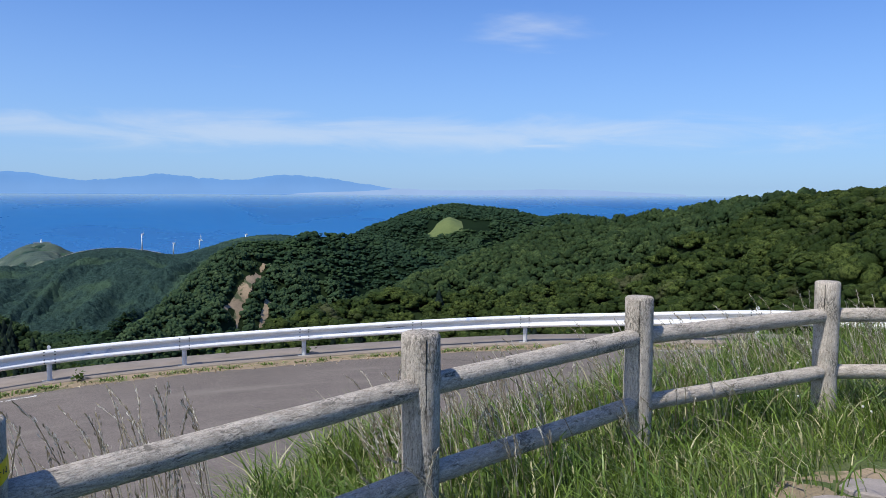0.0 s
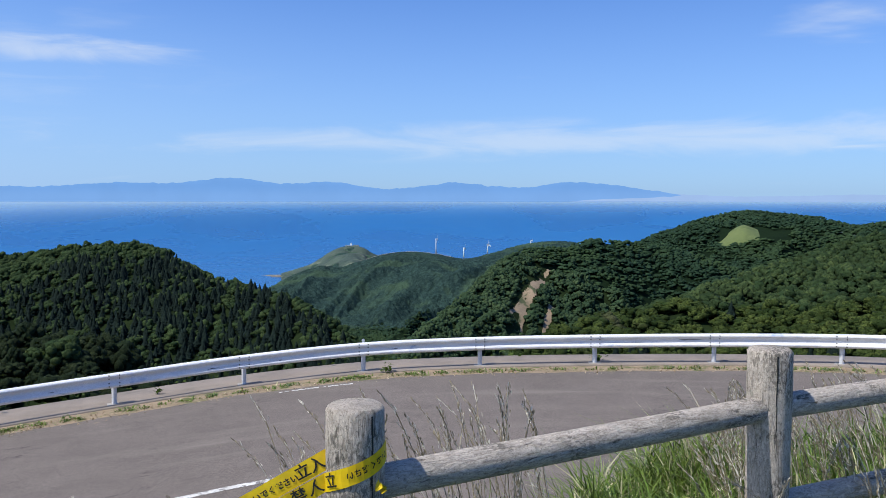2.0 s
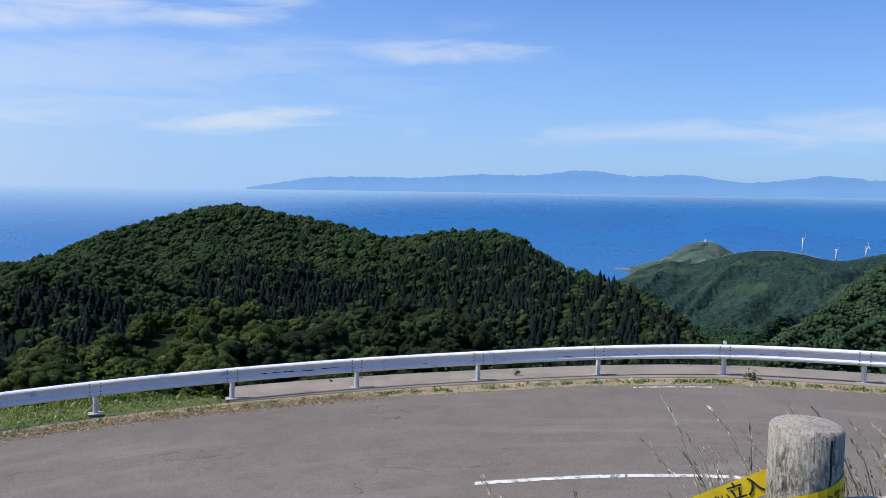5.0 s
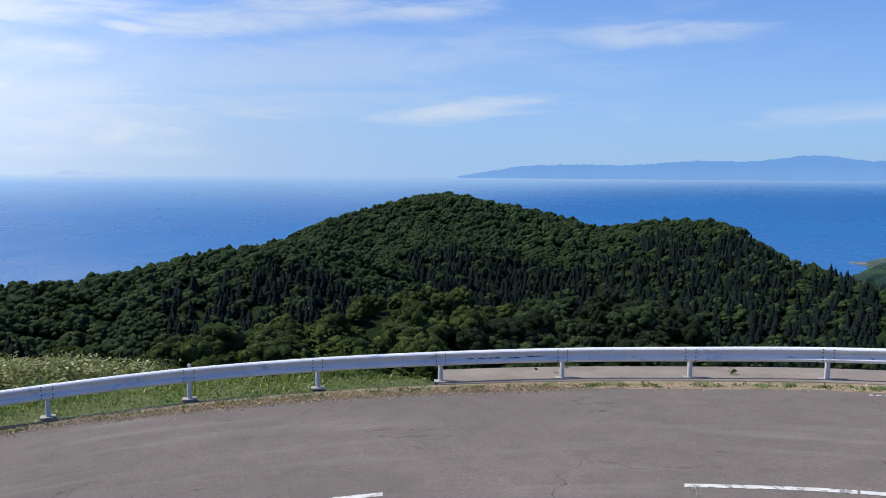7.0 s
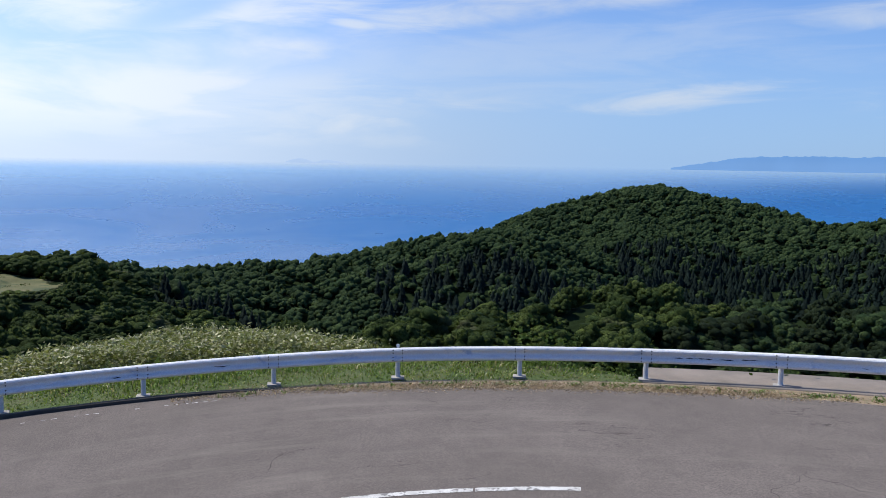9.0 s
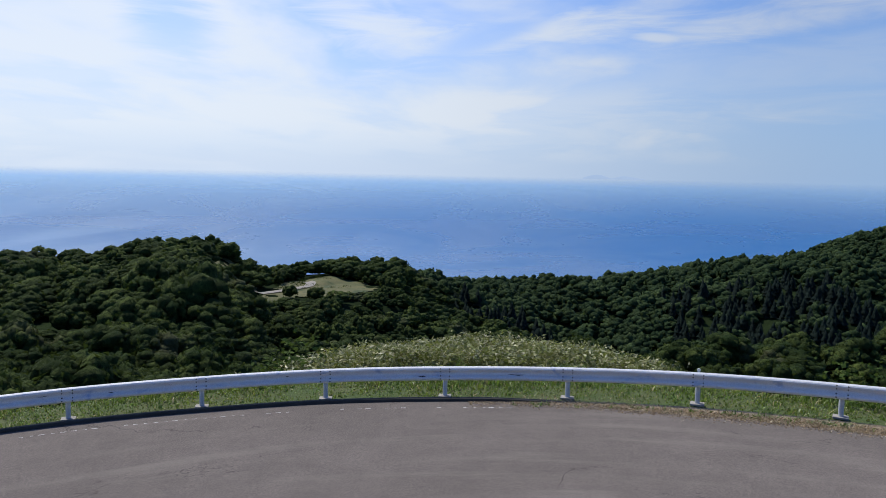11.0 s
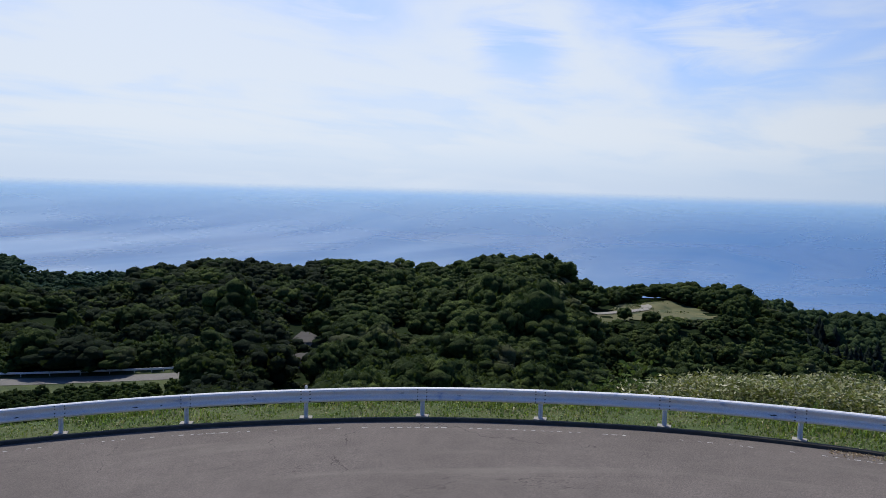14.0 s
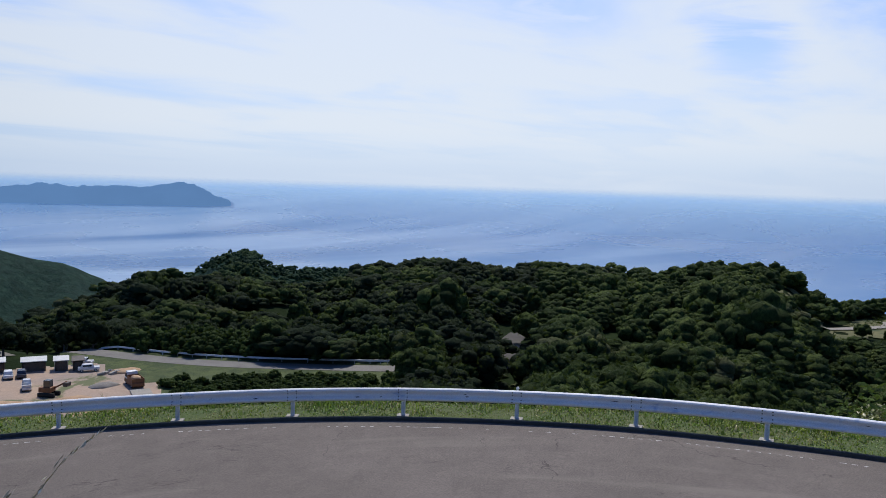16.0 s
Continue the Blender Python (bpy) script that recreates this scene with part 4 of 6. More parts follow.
        n = n if n.dot(-p) > 0 else -n
        side = n.cross(Vector((0, 0, 1)))
        az = math.degrees(math.atan2(-p.x, p.y))
        rot = Matrix((( n.x, side.x, 0), (n.y, side.y, 0), (0, 0, 1))).to_4x4()
        m = Matrix.Translation((p.x, p.y, p.z - 0.62)) @ rot
        if post_mesh is None:
            bm = bmesh.new()
            cyl(bm, 0.057, 0.057, 0.70, Matrix.Translation((-0.06, 0, 0.0)), 14)
            box(bm, (0.05, 0.09, 0.22), Matrix.Translation((-0.005, 0, 0.62)), 0.006)
            post = part("post", bm, ZINC, rail)
            post_mesh = post.data
        else:
            post = new("post", post_mesh)
            post.parent = rail
        post.matrix_world = m
        # base plate on the slab, or a small concrete pad on the verge
        if plate_mesh is None:
            bm = bmesh.new()
            box(bm, (0.26, 0.32, 0.05), Matrix.Translation((-0.05, 0, 0.025)), 0.01)
            plate = part("base_plate", bm, CONCRETE, post, "pale concrete pad")
            plate_mesh = plate.data
        else:
            plate = new("base_plate", plate_mesh)
            plate.parent = post
            plate["label"] = "pale concrete pad"
        if bolt_mesh is None:
            bm = bmesh.new()
            cyl(bm, 0.017, 0.014, 0.018, pose(0, 0, 0, 0, 90, 0), 8)
            bolt_mesh = bpy.data.meshes.new("bolt")
            bm.to_mesh(bolt_mesh)
            bm.free()
            bolt_mesh.materials.append(BOLT)
        for sy in (-0.115, 0.115):
            for hz in (0.13, 0.055, -0.055, -0.125):
                bolt = new("bolt", bolt_mesh)
                bolt.parent = post
                bolt.location = ((0.082 if abs(hz) > 0.09 else 0.055) + 0.018, sy, 0.62 + hz)
        if (i - 5) % 6 == 0:
            if cap_mesh is None:
                bm = bmesh.new()
                cyl(bm, 0.022, 0.022, 0.13, Matrix.Translation((-0.06, 0, 0.69)), 10)
                cyl(bm, 0.042, 0.042, 0.035, Matrix.Translation((-0.045, 0, 0.835)) @ pose(0, 0, 0, 0, 90, 0) @ Matrix.Translation((0, 0, -0.02)), 14)
                cap = part("delineator", bm, REFLECTOR, post, "white round reflector")
                cap_mesh = cap.data
            else:
                cap = new("delineator", cap_mesh)
                cap.parent = post
                cap["label"] = "white round reflector"


build_guard_rail()


# ---- log fence ----
POSTS = [(-1.29, 2.15), (-0.09, 3.56), (1.22, 4.87), (2.83, 5.80), (4.68, 5.86), (6.5, 5.7)]


def log_mesh(radius, length, seed, ends=0.012, seg=22, rings=14):
    """A turned log along z with a slightly uneven girth and rounded ends."""
    bm = bmesh.new()
    zs = [0, ends * 0.35, ends] + list(np.linspace(ends, length - ends, rings)[1:-1]) + [length - ends, length - ends * 0.35, length]
    loops = []
    for z in zs:
        e = min(z, length - z)
        shrink = 1.0 if e >= ends else 1 - 0.14 * (1 - e / ends) ** 2
        row = []
        for j in range(seg):
            a = 2 * math.pi * j / seg
            w = noise.noise(Vector((math.cos(a) * 1.2 + seed, math.sin(a) * 1.2, z * 2.2 + seed))) * 0.035
            row.append(bm.verts.new((math.cos(a) * radius * (shrink + w), math.sin(a) * radius * (shrink + w), z)))
        loops.append(row)
    for a, b in zip(loops, loops[1:]):
        for j in range(seg):
            bm.faces.new((a[j], a[(j + 1) % seg], b[(j + 1) % seg], b[j]))
    bm.faces.new(list(reversed(loops[0]))), bm.faces.new(loops[-1])
    return bm


def build_fence():
    fence = empty("log_fence", pose(0, 0, 0), "grey weathered round log fence with two rails", "fence")
    top = 4.68
    for i, (x, y) in enumerate(POSTS):
        ob = part("post", log_mesh(0.088, 1.28, i * 3.1, 0.014), LOG, fence, smooth=True)
        ob.matrix_world = pose(x, y, top - 1.28, 0, 0, 47 * i)
        # a long drying crack down the face
        d = Vector((-x, -y, 0)).normalized()
        bm = bmesh.new()
        a = math.atan2(d.y, d.x) + 0.5 - 0.23 * i
        for s in range(6):
            z0 = top - 0.02 - s * 0.05
            box(bm, (0.004, 0.005 - 0.0005 * s, 0.054), Matrix.Translation((x, y, z0 - 0.027)) @ pose(0, 0, 0, 0, 0, math.degrees(a) + 0.8 * math.sin(s * 1.7)) @ Matrix.Translation((0.0875, 0, 0)))
        crack = part("drying_crack", bm, INK, ob)
        crack.matrix_parent_inverse = ob.matrix_world.inverted()
    for i in range(len(POSTS) - 1):
        (x0, y0), (x1, y1) = POSTS[i], POSTS[i + 1]
        d = Vector((x1 - x0, y1 - y0, 0))
        for h in (0.25, 0.67):
            r = part("rail", log_mesh(0.053, d.length - 0.05, i * 5 + h * 7, 0.01, 18, 20), LOG, fence, smooth=True)
            start = Vector((x0, y0, top - h)) + d.normalized() * 0.025
            r.matrix_world = Matrix.Translation(start) @ d.to_track_quat("Z", "Y").to_matrix().to_4x4()


build_fence()


# ---- woods ----
def canopy_shadow():
    """Running skyline seen from the viewpoint, to leave out trees that no one there could see."""
    az = np.arange(-40, 176, 0.5)
    r = 24 * 1.02 ** np.arange(0, 245)
    A, R = np.meshgrid(az, r, indexing="ij")
    el = (terrain(A, R) + np.where(R > 70, 3.0, 0.3) - EYE) / R
    run = np.maximum.accumulate(el, 1)
    return az, r, run


SKY_AZ, SKY_R, SKY_RUN = canopy_shadow()


def visible(az, r, top, slack=10.0):
    i = np.clip(((az - SKY_AZ[0]) / 0.5).round().astype(int), 0, len(SKY_AZ) - 1)
    j = np.clip(np.searchsorted(SKY_R, r * 0.985 - slack) - 1, 0, len(SKY_R) - 1)
    return (top - EYE) / r > SKY_RUN[i, j] - 0.004


def lump(sub, seed, amp=0.32, freq=1.6):
    bm = bmesh.new()
    bmesh.ops.create_icosphere(bm, subdivisions=sub, radius=1.0)
    for v in bm.verts:
        n = noise.noise(v.co * freq + Vector((seed * 7.3, seed * 3.1, seed))) + 0.5 * noise.noise(v.co * freq * 2.3 + Vector((seed, 4, 9)))
        v.co *= 1 + amp * n
        v.co.z *= 0.82
    V = np.array([v.co[:] for v in bm.verts])
    F = np.array([[v.index for v in f.verts] for f in bm.faces])
    bm.free()
    return V, F


def joined(pieces):
    V, F, n = [], [], 0
    for v, f in pieces:
        V.append(v), F.append(f + n)
        n += len(v)
    return np.concatenate(V), np.concatenate(F)


def leaf_cards(rnd, n, size, shell):
    """Small leaf sprays (triangles) around a shell of points."""
    V, F, mid = shell
    f = V[F[rnd.randint(0, len(F), n)]]
    w = rnd.dirichlet((1, 1, 1), n)
    c = (f * w[:, :, None]).sum(1)
    out = np.cross(f[:, 1] - f[:, 0], f[:, 2] - f[:, 0])
    out /= np.linalg.norm(out, axis=1, keepdims=True) + 1e-9
    c = c + out * rnd.uniform(-0.02, 0.09, (n, 1))
    out = out + rnd.normal(0, 0.42, (n, 3))
    out /= np.linalg.norm(out, axis=1, keepdims=True)
    a = np.cross(out, rnd.normal(0, 1, (n, 3)))
    a /= np.linalg.norm(a, axis=1, keepdims=True) + 1e-9
    b = np.cross(out, a)
    s = size * rnd.uniform(0.6, 1.3, (n, 1))
    V = np.stack([c - a * s, c + a * s * 0.6 + b * s * 0.7, c + a * s - b * s * 0.5], 1).reshape(-1, 3)
    return V, np.arange(3 * n).reshape(-1, 3)


def dome_crown(seed, lobes, sub, cards=0, card_size=0.07, size=(0.27, 0.42)):
    """A broad crown built up of many small billows over a dome; unit radius, foot at z = 0."""
    rnd = np.random.RandomState(seed)
    squash = np.array([rnd.uniform(0.88, 1.12), rnd.uniform(0.88, 1.12), rnd.uniform(0.85, 1.1)])
    out = []
    core = lump(1, seed * 3 + 1, 0.15, 1.3)
    if lobes > 8:
        out.append((core[0] * [0.62, 0.62, 0.55], core[1]))
    for i in range(lobes):
        h = 1 - 1.22 * (i + 0.5) / lobes
        a = i * 2.39996 + rnd.uniform(-0.35, 0.35)
        w = math.sqrt(max(0.0, 1 - h * h))
        way = np.array([math.cos(a) * w, math.sin(a) * w, h])
        v, f = lump(sub, seed * 13 + i, 0.3, 1.9)
        mid = way * [0.66, 0.66, 0.56] * rnd.uniform(0.86, 1.14)
        v = v * rnd.uniform(*size) * [1, 1, 0.95] + mid
        seen = (v[f].mean(1) - mid) @ (way + np.array([0, 0, 0.5])) > -0.12
        out.append((v, f[seen]))
    solid = joined(out)
    if cards:
        sprays = leaf_cards(rnd, cards, card_size, (*solid, None))
        solid = joined([solid, sprays])
    V, F = solid
    used = np.unique(F)
    at = np.zeros(len(V), int)
    at[used] = np.arange(len(used))
    return V[used] * squash + [0, 0, 0.75], at[F]


def conifer_crown(seed, tiers=5, seg=5):
    """A narrow spire of drooping whorls; foot at z = 0."""
    rnd = np.random.RandomState(seed)
    out = []
    for t in range(tiers):
        z0 = 0.2 + t * 0.42
        z1 = z0 + 0.85
        rad = 0.72 * (1 - t / (tiers + 0.35)) ** 0.85
        a = np.linspace(0, 2 * math.pi, 2 * seg, endpoint=False) + rnd.uniform(0, 1)
        star = np.where(np.arange(2 * seg) % 2, 0.66, 1.0) * rnd.uniform(0.8, 1.2, 2 * seg) * rad
        ring = np.stack([np.cos(a) * star, np.sin(a) * star, z0 + rnd.uniform(-0.10, 0.10, 2 * seg)], 1)
        V = np.concatenate([ring, [[rnd.uniform(-0.03, 0.03), rnd.uniform(-0.03, 0.03), z1]]])
        F = np.array([[i, (i + 1) % (2 * seg), 2 * seg] for i in range(2 * seg)])
        out.append((V, F))
    return joined(out)


def scatter(a0, a1, r0, r1, space, seed):
    """Random points over a sector of the land, about one to a square of the spacing."""
    rnd = np.random.RandomState(seed)
    n = int(radians(a1 - a0) * (r1**2 - r0**2) / 2 / space**2)
    return rnd.uniform(a0, a1, n), np.sqrt(rnd.uniform(r0**2, r1**2, n)), rnd


def clearing(az, r):
    """The dry grass beside the road bend on the wooded ridge."""
    return ((az - 104.2) / 3.7) ** 2 + ((r - 268) / 21) ** 2 < 0.95 + 0.55 * fbm(az * 1.1, r / 9, 3)


def inside_open(az, r):
    """Ground that bears no trees."""
    x, y = -r * np.sin(np.radians(az)), r * np.cos(np.radians(az))
    lot = (az > 147) & (r > 95) & (r < 160) | (az > 136) & (r > 95) & (r < 136)
    px, py = np.array([p[0] for p in LOWER_ROAD]), np.array([p[1] for p in LOWER_ROAD])
    near = np.full(r.shape, 1e9)
    for i in range(len(px) - 1):
        d = np.array([px[i + 1] - px[i], py[i + 1] - py[i]])
        t = np.clip(((x - px[i]) * d[0] + (y - py[i]) * d[1]) / (d @ d), 0, 1)
        near = np.minimum(near, np.hypot(x - px[i] - t * d[0], y - py[i] - t * d[1]))
    bend = clearing(az, r) | (az > 106.5) & (az < 111.5) & (r > 241) & (r < 260)
    patch = (az > 128.1) & (az < 130.6) & (r > 146) & (r < 208)
    slip = scar_mask(az, r - 4, 0.16)
    mound = (az > -3.6) & (az < 1.1) & (r > 1256) & (r < 1325)
    cape = (az > 23) & (r > 2300) & (r < 2550)
    return lot | (near < 5) | bend | patch | slip | mound | cape


def scar_mask(az, r, room=0.0):
    """A slip of bare soil running down the hillside, with a smaller one beside it."""
    t = (805 - r) / (805 - 655)
    mid = 12.15 + 3.0 * t
    wide = 0.13 + 0.52 * np.clip(t, 0, 1) + 0.2 * fbm(r / 14, az * 3, 3) + room
    a = (t > 0) & (t < 1.0) & (np.abs(az - mid) < wide)
    b = (np.abs(az - 12.3 - (720 - r) * 0.012) < 0.28 + room + 0.15 * fbm(r / 9, az * 4, 2)) & (r > 672) & (r < 724)
    return a | b


LOWER_ROAD = [(-44.0, -184.0), (-52.0, -170.0), (-60.5, -155.0), (-68.5, -139.5), (-78.0, -126.5), (-93.5, -111.0), (-99.0, -106.5)]


def plant(name, templates, az, r, width, tall, rnd, mat, sink, label):
    V, F, n = [], [], 0
    base = on_land(az, r)
    pick = rnd.randint(0, len(templates), len(az))
    turn = rnd.uniform(0, 2 * math.pi, len(az))
    for k, (tv, tf) in enumerate(templates):
        i = np.where(pick == k)[0]
        if not len(i):
            continue
        c, s = np.cos(turn[i])[:, None], np.sin(turn[i])[:, None]
        x, y, z = tv[:, 0][None], tv[:, 1][None], tv[:, 2][None]
        w = width[i][:, None]
        P = np.stack([(x * c - y * s) * w + base[i, 0][:, None], (x * s + y * c) * w + base[i, 1][:, None], z * tall[i][:, None] + base[i, 2][:, None] - sink], -1)
        V.append(P.reshape(-1, 3).astype(np.float32))
        F.append((tf[None] + (np.arange(len(i)) * len(tv))[:, None, None] + n).reshape(-1, 3))
        n += len(i) * len(tv)
    if V:
        ob = mesh_ob(name, np.concatenate(V), np.concatenate(F), mat, smooth=True)
        tagged(ob, label, "trees", kind="stuff")


def conifers_here(az, r):
    """Where dark conifers stand among the broadleaved wood."""
    x, y = -r * np.sin(np.radians(az)), r * np.cos(np.radians(az))
    f = fbm(x / 55, y / 55, 4)
    k = RIDGE_KEYS["dark_hill"]
    crest = curve(az, k[:, 0], k[:, 2])
    below = (crest - r) / crest
    start = 0.03 + 0.15 * smoothstep(40, 56, az)
    hill = smoothstep(23, 27, az) * (1 - 0.62 * smoothstep(54, 66, az)) * (1 - smoothstep(76, 82, az))
    dark = np.where(r < 790, hill * smoothstep(start - 0.04, start + 0.08, below) * 1.3, -1)
    dark = np.where((r > 226) & (r < 345) & (az > 72) & (az < 95), 0.2, dark)
    dark = np.where((az > 95) | (r > 345) & (az > 80), -1, dark)
    left = RIDGE_KEYS["left_ridge"]
    dark = np.where((az > 62) & (az < 98) & (np.abs(r - curve(az, left[:, 0], left[:, 2])) < 45), -1, dark)
    right = RIDGE_KEYS["right"]
    dark = np.where(az < 23, np.where((az > -8) & (r < curve(az, right[:, 0], right[:, 2]) - 60), 0.05, -1), dark)
    dark = np.where((az > 40) & (below < 0.07), -1, dark)
    return np.where((az < 98) & (r > 226), f + dark, 0) > 0.42


def build_woods():
    near_t = [dome_crown(s, 24, 1, 460, 0.085, (0.20, 0.38)) for s in (1, 2, 3, 4, 9)]
    fine_t = [dome_crown(s, 14, 1, 140, 0.11, (0.22, 0.42)) for s in (51, 52, 53, 54, 55)]
    mid_t = [dome_crown(s, 10, 1, 60, 0.14, (0.26, 0.46)) for s in (5, 6, 7, 8)]
    far_t = [dome_crown(s, 6, 1, 22, 0.17, (0.38, 0.54)) for s in range(11, 19)]
    con_t = [conifer_crown(s) for s in (21, 22, 23, 24)]
    tiny_t = [dome_crown(s, 3, 1, 0, 0.1, (0.5, 0.65)) for s in range(31, 35)]
    zones = (
        # name, az span, r span, spacing, crown templates, radius, height factor
        ("woodland_near", -38, 170, 42, 150, 4.4, near_t, (2.3, 4.6), (2.8, 4.6), BROADLEAF),
        ("woodland_ridge_near", -38, 170, 150, 226, 4.7, fine_t, (2.5, 5.0), (2.6, 4.6), BROADLEAF),
        ("woodland_slope", -38, 170, 226, 330, 5.1, mid_t, (2.6, 5.3), (2.6, 4.6), BROADLEAF),
        ("woodland_hill", -38, 170, 330, 800, 4.7, far_t, (2.8, 5.5), (3.0, 5.3), HILL_LEAF),
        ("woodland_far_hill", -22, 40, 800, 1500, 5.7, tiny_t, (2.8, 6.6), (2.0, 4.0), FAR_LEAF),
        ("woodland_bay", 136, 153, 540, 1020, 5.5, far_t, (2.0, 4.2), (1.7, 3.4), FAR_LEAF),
    )
    for n, (name, a0, a1, r0, r1, space, tmpl, wide, tall, leaf) in enumerate(zones):
        az, r, rnd = scatter(a0, a1, r0, r1, space, 40 + n)
        z = terrain(az, r)
        keep = ~inside_open(az, r) & (r > rail_r(az) + 24) & visible(az, r, z + 7) & (z > SEA_Z + 4)
        shelf = (az > 68) & (az < 118) & (r < 48)
        row = (az > 133) & (r > 158) & (r < 186)
        keep &= ~shelf & ~row
        if name == "woodland_near":
            keep &= (az < 136) | (r > 140)
        if name == "woodland_hill":
            keep &= ~((az > 136) & (r > 540))
        x, y = -r * np.sin(np.radians(az)), r * np.cos(np.radians(az))
        thin = fbm(x / 45 + 9, y / 45, 3) > 0.5
        if name == "woodland_bay":
            thin = fbm(x / 45 + 9, y / 45, 3) > 0.4
        thin &= ~((az > 24) & (az < 98) & (r < 800))
        keep &= ~(thin & (rnd.rand(len(az)) < 0.7))
        az, r = az[keep], r[keep]
        w, t = rnd.uniform(*wide, len(az)), rnd.uniform(*tall, len(az))
        if r1 < 400:
            stand = np.clip(1.05 + 0.6 * fbm(x[keep] / 22 + 3, y[keep] / 22, 2), 0.55, 1.5)
            stand = np.where(az < 95, np.maximum(stand, 0.8), stand)
            w, t = w * stand, t * (0.5 + 0.5 * stand) * np.where(r < 235, rnd.choice((0.72, 0.9, 1.0, 1.25), len(az)), rnd.uniform(0.85, 1.05, len(az)))
            low = (az > 98.5) & (az < 112) & (r > 222) & (r < 262)
            w, t = np.where(low, w * 0.8, w), np.where(low, t * 0.66, t)
            gap = (az > 127.4) & (az < 131.2) & (r > 95) & (r < 160)
            w, t = np.where(gap, w * 0.75, w), np.where(gap, t * 0.36, t)
            old = (az > 95) & ((az < 121) | (az > 132)) & (r < 190) & (rnd.rand(len(az)) < 0.16)
            w, t = np.where(old, w * 1.35, w), np.where(old, t * 1.4, t)
        con = conifers_here(az, r) & (rnd.rand(len(az)) < 0.75)
        across = ~con & (az < 26) & (r > 470) & (r < 800)
        # these slopes get darker leaves, their shade put into the colour
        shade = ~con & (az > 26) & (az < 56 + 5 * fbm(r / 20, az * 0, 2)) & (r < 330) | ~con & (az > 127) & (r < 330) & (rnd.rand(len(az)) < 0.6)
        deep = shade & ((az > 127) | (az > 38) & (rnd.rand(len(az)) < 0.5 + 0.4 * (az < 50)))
        near_side = ~con & ~across & ~shade
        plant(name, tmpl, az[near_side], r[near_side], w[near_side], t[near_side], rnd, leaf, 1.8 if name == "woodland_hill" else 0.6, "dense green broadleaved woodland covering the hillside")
        if shade.sum() > 20:
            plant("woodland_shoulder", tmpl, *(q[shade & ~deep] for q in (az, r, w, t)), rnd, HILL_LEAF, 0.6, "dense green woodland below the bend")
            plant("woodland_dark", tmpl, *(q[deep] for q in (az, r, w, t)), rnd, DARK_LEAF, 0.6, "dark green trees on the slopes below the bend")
        if across.sum() > 20:
            plant("woodland_valley", tmpl, az[across], r[across], w[across], t[across], rnd, VALLEY_LEAF, 1.8, "dense dark green woodland on the slope across the valley")
        if con.sum() > 20:
            plant(name.replace("woodland", "conifer_wood"), con_t, az[con], r[con], w[con] * 0.6 + 2.0, t[con] * 0.45 + 1.5, rnd, CONIFER, 0.6, "dark conifers among the broadleaved woodland")


build_woods()


def build_trees():
    """Single trees in the row beyond the lower road."""
    made = []
    for s in range(4):
        V, F = dome_crown(31 + s, 34, 1, 900, 0.07, (0.2, 0.34))
        tree = empty("tree", None, "broad green tree with a dense rounded crown", "tree", "trees beyond the lower road")
        # row crowns use the darkened leaf, so shade sits in their colour
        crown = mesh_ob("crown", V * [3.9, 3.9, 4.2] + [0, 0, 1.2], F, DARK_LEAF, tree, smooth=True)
        bm = bmesh.new()
        cyl(bm, 0.28, 0.14, 4.2, pose(0, 0, -0.5, 2, 0, 0), 9)
        for j in range(4):
            cyl(bm, 0.11, 0.04, 2.4, pose(0, 0, 2.2 + 0.3 * j, 0, 42, 90 * j + 20 * s), 6)
        part("trunk", bm, BARK, tree)
        made.append(tree)
    rnd = np.random.RandomState(77)
    az = np.concatenate([np.arange(133.5, 168, 1.75), np.arange(134.3, 168, 2.3)])
    r = np.concatenate([np.full(20, 172.0), np.full(15, 181.0)])[: len(az)] + rnd.uniform(-3.5, 3.5, len(az))
    P = on_land(az, r)
    for i in range(len(az)):
        s = rnd.uniform(0.8, 1.12)
        m = Matrix.Translation(P[i]) @ pose(0, 0, 0, 0, 0, rnd.uniform(0, 360))
        src = made[i % 4]
        if i < 4:
            ob = src
            ob.matrix_world = m
        else:
            ob = copy_thing(src, m)
        ob.scale = (s, s, s * rnd.uniform(0.9, 1.15))


BARK = material("grey_bark", (0.14, 0.115, 0.09), 0.9, scale=3, fine=25, bump=0.8, bump_dist=0.03)
build_trees()


# ---- draped patches of open ground ----
DRY_MEADOW = material("dry_grass_clearing", (0.150, 0.142, 0.058), 0.95, spread=(0.080, 0.092, 0.034), scale=0.12, fine=1.5, bump=0.6, bump_dist=0.2, stain=(0.05, 0.07, 0.025), stain_scale=0.15, stain_at=(0.52, 0.62))
def drape(name, a0, a1, r0, r1, n, m, mask, mat, lift, label, category="clearing"):
    az, r = np.linspace(a0, a1, n), np.linspace(r0, r1, m)
    A, R = np.meshgrid(az, r, indexing="ij")
    P = on_land(A, R, lift).reshape(-1, 3)
    F = grid_faces(n, m)
    if mask is not None:
        ok = mask(A, R).reshape(-1)
        F = F[ok[F].all(1)]
    ob = mesh_ob(name, P, F[:, ::-1], mat, smooth=True)
    return tagged(ob, label, category, kind="structure")


def open_crest(az, r):
    """The grazed crest of the far ridge, 0 to 1."""
    k = RIDGE_KEYS["turbine_ridge"]
    off = r - curve(az, k[:, 0], k[:, 2])
    return np.exp(-(((off + 20) / 60) ** 2)) * smoothstep(16, 18, az) * (1 - smoothstep(25.6, 26.6, az))


